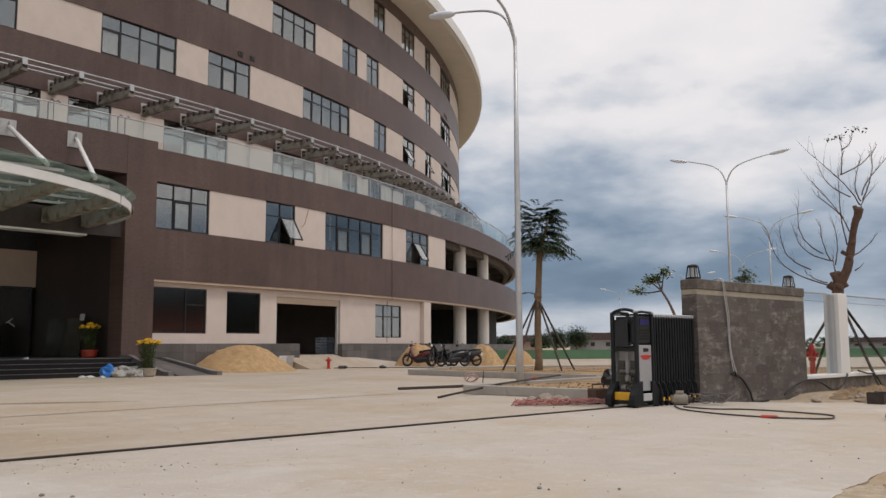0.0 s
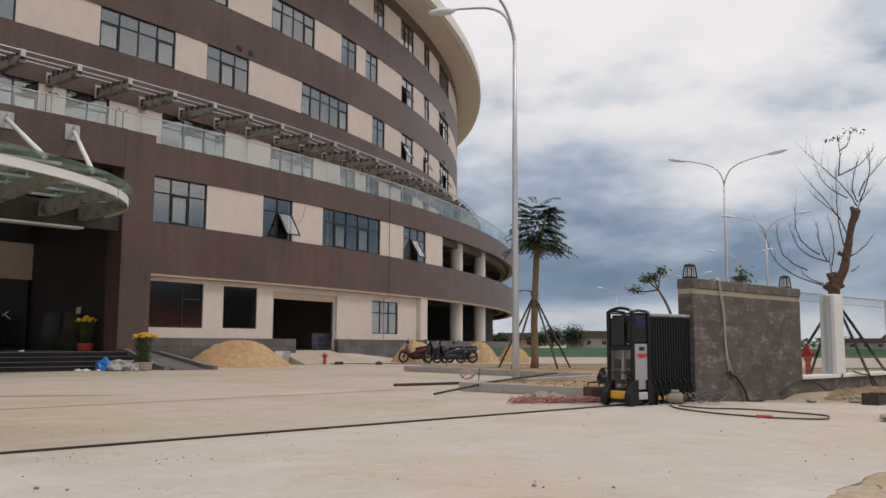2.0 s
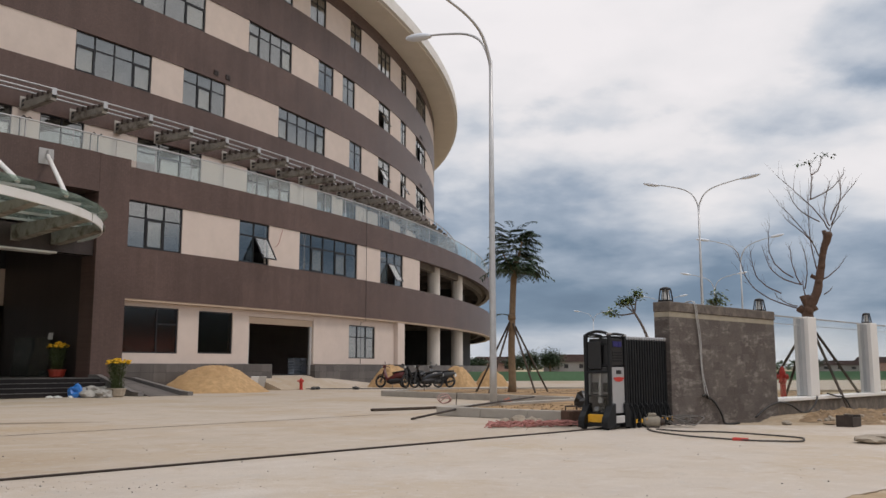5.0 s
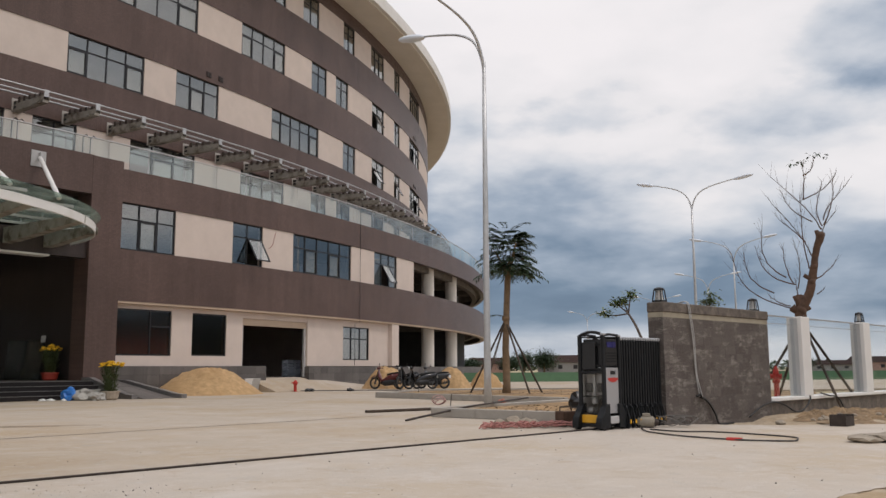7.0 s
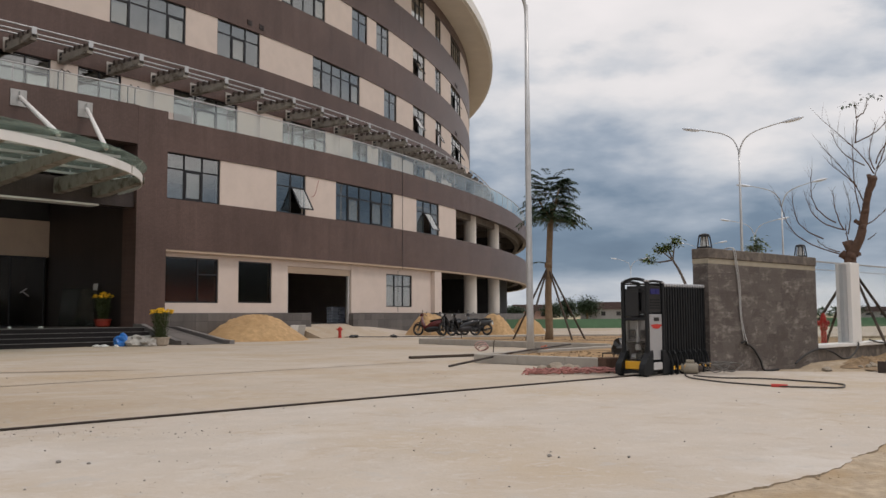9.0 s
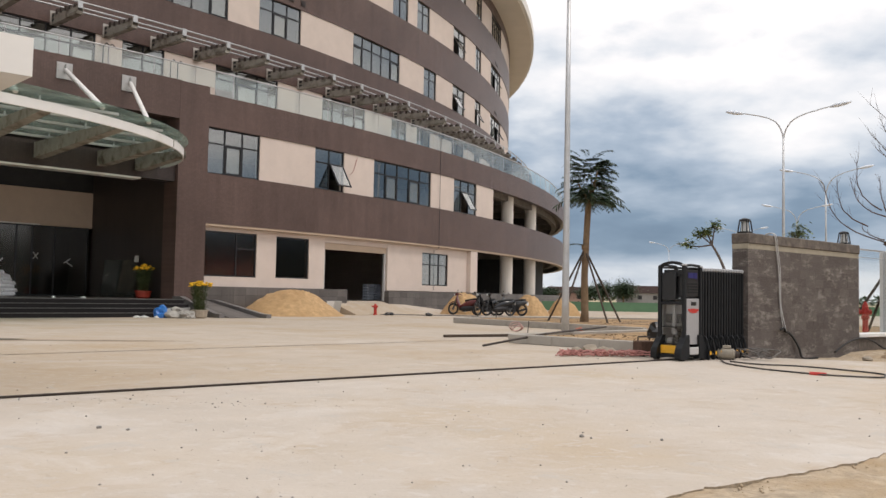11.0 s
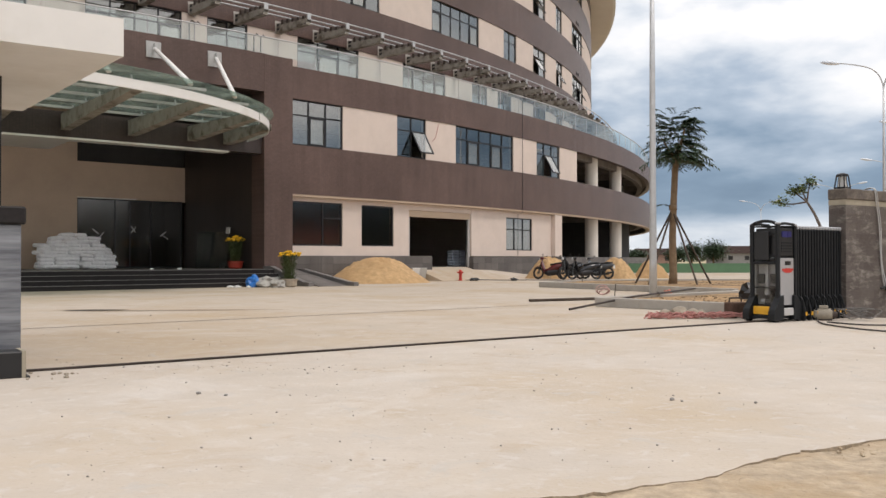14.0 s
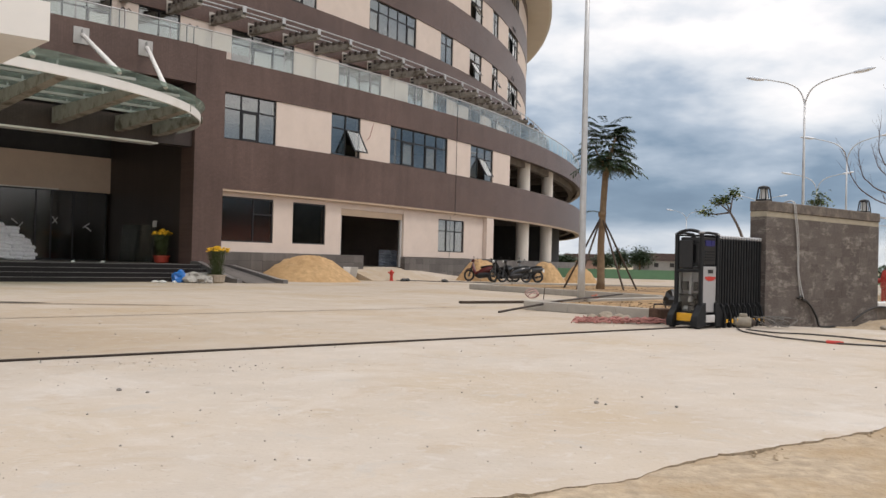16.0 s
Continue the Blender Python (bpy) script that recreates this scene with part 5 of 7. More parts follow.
CLOD = material("dark_earth_clod", (0.19, 0.125, 0.07), 0.95, vary=0.4, scale=12)
r4 = random.Random(77)
bm = bmesh.new()
for k in range(900):
    u, v = r4.random(), r4.random()
    if k % 3:
        x, y = 0.9 + 7.2 * u, 18.0 + 5.4 * u - 1.7 + 3.2 * v * (1 - 0.45 * u)
        if (x - 0.48) * 2.25 + (y - 18.5) * 2.57 < 0.5 or (x - 0.48) * -5.4 + (y - 18.6) * 4.52 > -0.6:
            continue
    else:
        x, y = 1.5 + 9 * u, 29.0 + 5.5 * v
    r = r4.choice((0.006, 0.008, 0.01, 0.013, 0.018, 0.026))
    bmesh.ops.create_icosphere(bm, subdivisions=1, radius=r, matrix=pose(x, y, 0.13 + r * 0.25, r4.uniform(0, 90), 0, r4.uniform(0, 180)) @ Matrix.Diagonal((1.5, 1.0, 0.6, 1)))
tagged(part("bed_clods", bm, CLOD), "dark earth clods and dry litter strewn on the beds", "clods", kind="stuff")

mound("sand_mound", -8.35, 36.4, 2.15, 1.08, SAND, "heap of yellow building sand against the plinth", 1.0, 1.1, 38)
mound("sand_mound", -1.3, 45.4, 1.25, 1.15, SAND, "heap of yellow building sand behind motorbikes", 2.0)
mound("sand_mound", 2.1, 45.5, 1.1, 1.10, SAND, "heap of yellow building sand behind motorbikes", 3.0)
mound("sand_mound", 3.95, 46.5, 0.95, 0.95, SAND, "heap of yellow building sand by the kerb", 4.0)
for i, (x, y, r, h) in enumerate(((8.25, 17.55, 0.55, 0.16), (8.9, 17.9, 0.7, 0.18), (9.6, 18.3, 0.8, 0.16), (8.9, 16.9, 0.9, 0.07), (9.8, 17.2, 1.2, 0.09), (11, 17.8, 1.5, 0.18), (13, 19.5, 1.8, 0.2))):
    mound("sand_mound", x, y, r, h, DIRT, "low spill of dug brown earth along the fence wall", 10.0 + i, 1.5, 43)

# ---- trees ----
BARK = material("grey_brown_bark", (0.20, 0.135, 0.08), 0.9, vary=0.3, scale=6, bump=0.6, bump_scale=20)
DEADBARK = material("red_brown_bark", (0.098, 0.056, 0.037), 0.9, vary=0.35, scale=7, bump=0.6, bump_scale=25)
TWIG = material("grey_twig_bark", (0.13, 0.105, 0.09), 0.9, vary=0.2, scale=8)
LEAF = material("dark_green_leaf", (0.028, 0.055, 0.022), 0.55, vary=0.45, scale=1.7)
LEAF2 = material("fresh_green_leaf", (0.13, 0.18, 0.07), 0.55, vary=0.4, scale=2.5)
PROP = material("dark_prop_timber", (0.06, 0.042, 0.03), 0.85, vary=0.3, scale=5)
rng = random.Random(7)


def leaf(bm, at, way, up, ln, w):
    way = way.normalized()
    side = way.cross(up)
    side = side.normalized() if side.length > 1e-4 else way.orthogonal().normalized()
    drop = Vector((0, 0, -0.15 * ln))
    vs = [bm.verts.new(p) for p in (at, at + way * ln * 0.45 + side * w * 0.5, at + way * ln + drop, at + way * ln * 0.45 - side * w * 0.5)]
    bm.faces.new(vs)


def frond(bm, at, way, ln, lw=0.13):
    """A feathered leaf: a drooping rib with leaflets on both sides."""
    n = 9
    p = Vector(at)
    d = way.normalized()
    for i in range(n):
        p = p + d * (ln / n)
        d = (d + Vector((0, 0, -0.035 - 0.012 * i))).normalized()
        side = d.cross(Vector((0, 0, 1))).normalized()
        for sgn in (-1, 1):
            leaf(bm, p, (side * sgn + d * 0.7 + Vector((0, 0, rng.uniform(-0.25, 0.1)))), Vector((0, 0, 1)), lw * rng.uniform(1.1, 1.8), lw * 0.42)


def branch(bm, at, way, ln, r, bend=0.25, n=6, tip=0.35):
    pts, p, d = [Vector(at)], Vector(at), Vector(way).normalized()
    for i in range(n):
        d = (d + Vector((rng.uniform(-bend, bend), rng.uniform(-bend, bend), rng.uniform(-bend, bend) * 0.6))).normalized()
        p = p + d * ln / n
        pts.append(p.copy())
    tube(bm, pts, [r + (r * tip - r) * i / n for i in range(n + 1)], 6)
    return pts, d


def props(parent, r, z, n=4, turn=20.0, mat=PROP):
    for k in range(n):
        a = radians(turn + 360 / n * k)
        bm = bmesh.new()
        tube(bm, [(r * math.cos(a), r * math.sin(a), 0.0), (-0.05 * math.cos(a), -0.05 * math.sin(a), z)], 0.035, 7)
        part("prop_pole", bm, mat, parent, "dark timber prop pole")


tree = thing("tree", "young feathery green tree held by dark prop poles", "tree", at=pose(3.38, 31.16, 0.12))
bm = bmesh.new()
tube(bm, [(0, 0, -0.05), (0.02, 0, 0.3), (0.0, 0.02, 1.6), (0.05, 0, 3.0), (0.10, 0, 4.0), (0.16, 0, 4.5)], [0.17, 0.14, 0.125, 0.115, 0.115, 0.09], 10)
for w, l in (((0.5, 0.1, 1), 1.1), ((-0.45, 0.2, 1), 1.0), ((0.1, -0.4, 1), 1.2), ((0.15, 0.5, 1), 1.0)):
    branch(bm, (0.12, 0, 4.25), w, l, 0.06, 0.12)
tube(bm, [(0.02, 0, 2.57), (0.02, 0, 2.75)], 0.142, 10)
part("trunk", bm, BARK, tree, smooth=True)
bm = bmesh.new()
for k in range(210):
    a = rng.uniform(0, 2 * math.pi)
    el = rng.uniform(-0.25, 1.05)
    z = 4.35 + 1.25 * max(0, el) + rng.uniform(-0.1, 0.3)
    r0 = rng.uniform(0.05, 0.35)
    way = Vector((math.cos(a) + 0.2, math.sin(a), -0.05 + 0.75 * max(0, el) ** 1.5))
    frond(bm, (0.15 + r0 * math.cos(a), r0 * math.sin(a), z), way, rng.uniform(0.45, 0.95) * (1.15 - 0.45 * max(0, el)), 0.145)
for k in range(4):
    frond(bm, (0.0, 0, 2.7), Vector((-1, rng.uniform(-0.5, 0.5), 0.4)), 0.5, 0.09)
part("crown", bm, LEAF, tree)
props(tree, 1.35, 2.7, 5, 12.0)

# pollarded bare tree behind the fence
dead = thing("tree", "pollarded nearly leafless tree with thin upright shoots", "tree", at=pose(10.02, 22.0, 0, 0, 0, -24))
bm = bmesh.new()
tube(bm, smooth_line([(-0.03, 0, -0.05), (-0.04, 0, 1.2), (-0.02, 0, 2.2), (0.02, 0, 2.5), (0.22, 0, 2.87), (0.32, 0.03, 3.3), (0.42, 0.02, 3.85), (0.52, 0, 4.2), (0.57, 0, 4.42)], 4), [0.15] * 9 + [0.145, 0.14, 0.14, 0.135, 0.13, 0.125, 0.12, 0.115] + [0.11, 0.105, 0.10, 0.10, 0.095, 0.09, 0.09, 0.085] + [0.085, 0.085, 0.085, 0.09, 0.10, 0.11, 0.12, 0.09], 10)
for kx, kz, kr in ((0.0, 2.42, 0.19), (0.10, 2.70, 0.15), (0.28, 3.15, 0.125), (0.36, 3.55, 0.11), (0.46, 4.02, 0.105), (0.55, 4.36, 0.13)):
    bmesh.ops.create_icosphere(bm, subdivisions=2, radius=kr, matrix=pose(kx, 0.01, kz, 30 * kz, 20, 40 * kz) @ Matrix.Diagonal((1, 0.9, 0.7, 1)))
# sawn stubs of the old limbs
for a0, a1, r0 in (((0.0, 0, 2.32), (-0.22, 0.04, 2.52), 0.10), ((0.0, 0, 2.45), (-0.07, 0.02, 2.82), 0.11), ((0.30, 0, 3.2), (0.12, 0.03, 3.34), 0.06), ((0.08, 0, 2.42), (0.22, 0, 2.50), 0.05), ((0.52, 0, 4.2), (0.48, 0.05, 4.48), 0.07)):
    tube(bm, [a0, Vector(a0).lerp(Vector(a1), 0.6), a1], [r0 * 0.8, r0, r0 * 1.08], 9)
for v in bm.verts:
    v.co += Vector((1, 1, 0.5)) * (0.03 * noise.noise(v.co * 6) + 0.012 * noise.noise(v.co * 17))
part("trunk", bm, DEADBARK, dead, smooth=True)
# each shoot: foot, tip and how far it bows sideways
CROWN = ((0.60, 4.5, -0.55, 6.05, 0.16), (0.40, 4.72, -0.33, 5.65, -0.08), (0.20, 5.3, 0.24, 6.2, 0.02), (0.24, 5.95, 0.52, 6.42, 0.05), (0.19, 5.32, 1.02, 5.93, 0.06), (0.66, 4.62, 0.93, 5.85, 0.06), (0.66, 4.75, 1.28, 5.68, -0.12), (0.62, 4.6, 0.70, 5.80, -0.10), (0.62, 4.35, 0.94, 4.95, -0.08))
MIDDLE = ((0.34, 3.80, -0.57, 5.35, 0.12), (0.20, 4.2, -0.42, 4.85, 0.07), (0.26, 3.5, 0.16, 5.35, -0.05), (0.36, 3.2, 0.92, 3.75, 0.03), (0.40, 2.85, 0.58, 2.98, 0.01))
LOW = ((-0.10, 3.1, -1.0, 4.05, -0.14), (-0.32, 3.3, -0.83, 4.60, -0.16), (-0.05, 3.0, -0.04, 4.05, 0.05), (-0.13, 3.1, -0.36, 4.15, -0.04), (-0.24, 2.5, -1.62, 3.95, -0.22), (-0.62, 2.9, -1.30, 3.95, -0.14), (-0.25, 2.55, -0.75, 2.85, -0.03), (-0.05, 2.75, -0.10, 3.2, 0.0))
for x0, z0, x1, z1, bow in CROWN + MIDDLE + LOW:
    bm = bmesh.new()
    y0, y1 = rng.uniform(-0.03, 0.03), rng.uniform(-0.45, 0.45)
    a0, a1 = Vector((x0, y0, z0)), Vector((x1, y1, z1))
    ln = (a1 - a0).length
    pts = [a0.lerp(a1, i / 10) + Vector((bow * 1.4 * math.sin(math.pi * i / 10) + rng.uniform(-0.009, 0.009), 0, -abs(bow) * math.sin(math.pi * i / 10) + rng.uniform(-0.009, 0.009))) for i in range(11)]
    tube(bm, pts, [0.018 - 0.0012 * i for i in range(11)], 6)
    for j in range(2, 11):
        for q in range(2 if j > 5 else 1):
            d = (pts[j] - pts[j - 1]).normalized() + Vector((rng.uniform(-0.8, 0.8), rng.uniform(-0.7, 0.7), rng.uniform(0.1, 0.9)))
            branch(bm, pts[j], d, ln * rng.uniform(0.10, 0.30), 0.0040, 0.07, 4, 0.45)
    part("shoot", bm, TWIG if rng.random() < 0.5 else DEADBARK, dead, "thin bare shoot")
bm = bmesh.new()
for cx, cz in ((0.05, 6.3), (0.22, 6.32), (0.45, 6.46), (0.62, 6.5), (0.76, 6.45)):
    for k in range(9):
        q = Vector((cx + rng.gauss(0, 0.07), rng.gauss(0, 0.1), cz + rng.gauss(0, 0.035)))
        leaf(bm, q, Vector((rng.uniform(-1, 1), rng.uniform(-1, 1), rng.uniform(-0.6, 0.2))), Vector((0, 0, 1)), 0.12, 0.055)
part("crown", bm, LEAF, dead, "a few last leaves")
props(dead, 1.5, 2.2, 4, 30.0)
# the neighbour at the edge of the picture
copy_thing(dead, pose(17.0, 28.3, 0, 0, 0, 70))


def sapling(x, y, h, lean, limbs, tuft, seed, label):
    """A thin leaning stem with a few limbs, each ending in a tuft of leaves."""
    r2 = random.Random(seed)
    o = thing("tree", label, "tree", at=pose(x, y, 0, 0, 0, -14))
    bm = bmesh.new()
    fork = Vector((0, 0, h * 0.74))
    tube(bm, smooth_line([(lean, 0, -0.05), (lean * 0.8, 0, h * 0.4), (lean * 0.45, 0.02, h * 0.6), fork], 4), [0.06 - 0.0022 * i for i in range(13)], 8)
    ends = []
    for dx, dz, droop in limbs:
        tip = fork + Vector((dx, r2.uniform(-0.15, 0.15), dz))
        mid = fork.lerp(tip, 0.5) + Vector((0, 0, droop))
        tube(bm, smooth_line([fork, mid, tip], 4), [0.030 - 0.002 * i for i in range(9)], 6)
        ends += [tip, tip.lerp(mid, 0.35)]
    part("trunk", bm, TWIG, o, smooth=True)
    bm = bmesh.new()
    for e in ends:
        for k in range(46):
            q = e + Vector((r2.gauss(0, tuft), r2.gauss(0, tuft), r2.gauss(0, tuft * 0.7)))
            leaf(bm, q, Vector((r2.uniform(-1, 1), r2.uniform(-1, 1), r2.uniform(-0.3, 0.6))), Vector((0, 0, 1)), 0.17, 0.09)
    part("crown", bm, LEAF2, o)
    return o


sapling(7.2, 28.6, 3.75, 0.62, ((-0.42, 0.36, 0.0), (-0.85, -0.02, -0.05), (0.10, 0.62, 0.05), (-0.20, 0.42, 0.05)), 0.10, 3, "spindly leaning young tree with leaf tufts at its branch tips")
sapling(11.45, 33.0, 4.3, 0.1, ((0.05, 0.55, 0.0), (-0.15, 0.30, 0.0), (0.18, 0.25, 0.0)), 0.13, 4, "narrow bushy sapling behind the gate wall")
sapling(14.6, 38.0, 2.6, 0.1, ((0.1, 0.3, 0.0), (-0.2, 0.15, 0.0)), 0.14, 5, "small sapling in the bed behind the fence")

# ---- distance ----
GREEN = material("green_mesh_tarp", (0.10, 0.20, 0.11), 0.8, vary=0.2, scale=0.5, coords="World")
tarp = thing("tarp_fence", "low green tarpaulin site fence", "fence", at=pose(9, 65, 0, 0, 0, 6))
bm = bmesh.new()
box(bm, -14, 60, -0.03, 0.03, 0.0, 0.68)
part("tarp", bm, GREEN, tarp)
for k in range(26):
    bm = bmesh.new()
    tube(bm, [(-14 + 2.9 * k, 0.06, 0), (-14 + 2.9 * k, 0.06, 0.72)], 0.03, 6)
    part("post", bm, PROP, tarp)
ROOF = material("dark_roof_tile", (0.045, 0.028, 0.024), 0.9, spec=0.1, vary=0.25, scale=0.6, coords="World")
PINK = material("faded_house_wall", (0.42, 0.27, 0.22), 0.85, vary=0.15, scale=0.4, coords="World")
GREY = material("grey_house_wall", (0.30, 0.29, 0.28), 0.85, vary=0.15, scale=0.4, coords="World")


def house(x, y, w, d, h, rz, wall_mat, label, roof_mat=ROOF):
    o = thing("house", label, "house", "far houses", at=pose(x, y, -0.06, 0, 0, rz))
    bm = bmesh.new()
    box(bm, -w / 2, w / 2, -d / 2, d / 2, 0, h)
    part("wall", bm, wall_mat, o)
    bm = bmesh.new()
    vs = [(-w / 2 - 0.4, -d / 2 - 0.4, h), (w / 2 + 0.4, -d / 2 - 0.4, h), (w / 2 + 0.4, d / 2 + 0.4, h), (-w / 2 - 0.4, d / 2 + 0.4, h), (-w / 2 + 0.8, 0, h * 1.75), (w / 2 - 0.2, 0, h * 1.75)]
    v = [bm.verts.new(q) for q in vs]
    for f in ((0, 1, 5, 4), (1, 2, 5), (2, 3, 4, 5), (3, 0, 4), (3, 2, 1, 0)):
        bm.faces.new([v[i] for i in f])
    part("roof", bm, roof_mat, o)
    for k in range(3):
        bm = bmesh.new()
        box(bm, -w / 3 + k * w / 3 - 0.5, -w / 3 + k * w / 3 + 0.5, -d / 2 - 0.03, -d / 2 + 0.01, h * 0.35, h * 0.75)
        part("window", bm, FRAME, o)


house(37, 217, 11, 7, 2.4, -8, GREY, "low grey house with a dark tiled roof")
house(17.5, 205, 9, 6, 2.0, 5, PINK, "low reddish house with a dark roof")
house(128, 235, 16, 9, 2.2, -20, PINK, "long pinkish house far off")
house(150, 240, 9, 8, 2.8, -20, PINK, "small pinkish house far off")
house(112, 230, 10, 7, 1.6, -20, GREY, "low grey house far off")


def far_tree(x, y, h, r, seed):
    r2 = random.Random(seed)
    o = thing("tree", "dark round leafy tree far off", "tree", "far trees", at=pose(x, y, -0.06))
    bm = bmesh.new()
    tube(bm, [(0, 0, 0), (0, 0, h * 0.5)], [0.25, 0.15], 7)
    part("trunk", bm, BARK, o)
    bm = bmesh.new()
    for k in range(2600):
        a, b, c = r2.gauss(0, 0.40), r2.gauss(0, 0.40), r2.gauss(0, 0.34)
        q = Vector((a * r, b * r, h * 0.62 + c * h * 0.5))
        if q.z < 0.5:
            continue
        leaf(bm, q, Vector((r2.uniform(-1, 1), r2.uniform(-1, 1), r2.uniform(-0.6, 0.6))), Vector((0, 0, 1)), 0.48, 0.32)
    part("crown", bm, LEAF, o)


for i, (x, y, h, r) in enumerate(((30.5, 200, 5.0, 3.2), (26.5, 205, 4.6, 3.0), (22, 196, 3.4, 2.6), (13, 190, 3.0, 2.5), (33, 215, 3.6, 3), (44, 225, 2.8, 3), (100, 220, 3.4, 3), (86, 260, 3.0, 4))):
    far_tree(x, y, h, r, 40 + i)
r3 = random.Random(5)
bm = bmesh.new()
for k in range(5200):
    a = radians(r3.uniform(-6, 75))
    d = r3.uniform(330, 420)
    hh = 2.3 + 1.6 * noise.noise((a * 25, 0, 1.5)) + 0.8 * noise.noise((a * 90, 3, 1.5))
    q = Vector((d * math.sin(a), d * math.cos(a), r3.uniform(0, max(0.6, hh))))
    leaf(bm, q, Vector((r3.uniform(-1, 1), r3.uniform(-1, 1), r3.uniform(-0.6, 0.6))), Vector((0, 0, 1)), 2.6, 1.5)
tagged(part("far_woods", bm, LEAF), "low dark line of far woods", "woods", kind="stuff")
# beyond the fence to the side: trees and a red-roofed house that the panes mirror
r3 = random.Random(17)
bm = bmesh.new()
for k in range(24000):
    x = r3.uniform(-40, 85)
    hh = 8.5 + 3.0 * noise.noise((x * 0.09, 0, 8.5)) + 2.0 * noise.noise((x * 0.4, 3, 8.5))
    leaf(bm, Vector((84 + r3.uniform(0, 6), x, r3.uniform(-0.05, 1) * max(1.5, hh))), Vector((r3.uniform(-1, 1), r3.uniform(-1, 1), r3.uniform(-0.6, 0.6))), Vector((0, 0, 1)), 1.5, 1.1)
tagged(part("street_trees", bm, LEAF), "dark row of leafy trees beyond the fence", "woods", kind="stuff")
house(72, 33, 12, 8, 2.6, 94, PINK, "low house with a red tiled roof beyond the fence", material("red_roof_tile", (0.30, 0.07, 0.04), 0.85, vary=0.25, scale=1.5))
# ---- things on the forecourt ----
RUBBER = material("black_rubber", (0.012, 0.012, 0.012), 0.6, vary=0.2)
CHROME = material("dull_chrome", (0.10, 0.10, 0.10), 0.4, 0.9, vary=0.1)
BIKES = {"dark red": material("dark_red_bike_paint", (0.10, 0.012, 0.012), 0.3, vary=0.15), "black": material("black_bike_paint", (0.012, 0.012, 0.014), 0.25, vary=0.2), "dark grey": material("dark_grey_bike_paint", (0.05, 0.052, 0.056), 0.3, vary=0.2)}
PLATE = material("white_plate", (0.6, 0.6, 0.58), 0.5, vary=0.05)


def torus(bm, R, r, m, seg=22, sides=8):
    rows = []
    for i in range(seg):
        a = 2 * math.pi * i / seg
        rows.append([bm.verts.new(m @ Vector(((R + r * math.cos(b)) * math.cos(a), r * math.sin(b) * 1.1, (R + r * math.cos(b)) * math.sin(a)))) for b in (2 * math.pi * j / sides for j in range(sides))])
    for i in range(seg):
        a, b = rows[i], rows[(i + 1) % seg]
        for j in range(sides):
            bm.faces.new((a[j], a[(j + 1) % sides], b[(j + 1) % sides], b[j]))


def loft(bm, sections, m=None):
    """Skin through rings given as (x, z, half width, half height)."""
    rings = []
    for x, z, w, h in sections:
        ring = [Vector((x, w * math.cos(a), z + h * math.sin(a))) for a in (2 * math.pi * k / 10 for k in range(10))]
        rings.append([bm.verts.new(v) for v in ring])
    for a, b in zip(rings, rings[1:]):
        for k in range(10):
            bm.faces.new((a[k], a[(k + 1) % 10], b[(k + 1) % 10], b[k]))
    bm.faces.new(rings[0][::-1])
    bm.faces.new(rings[-1])


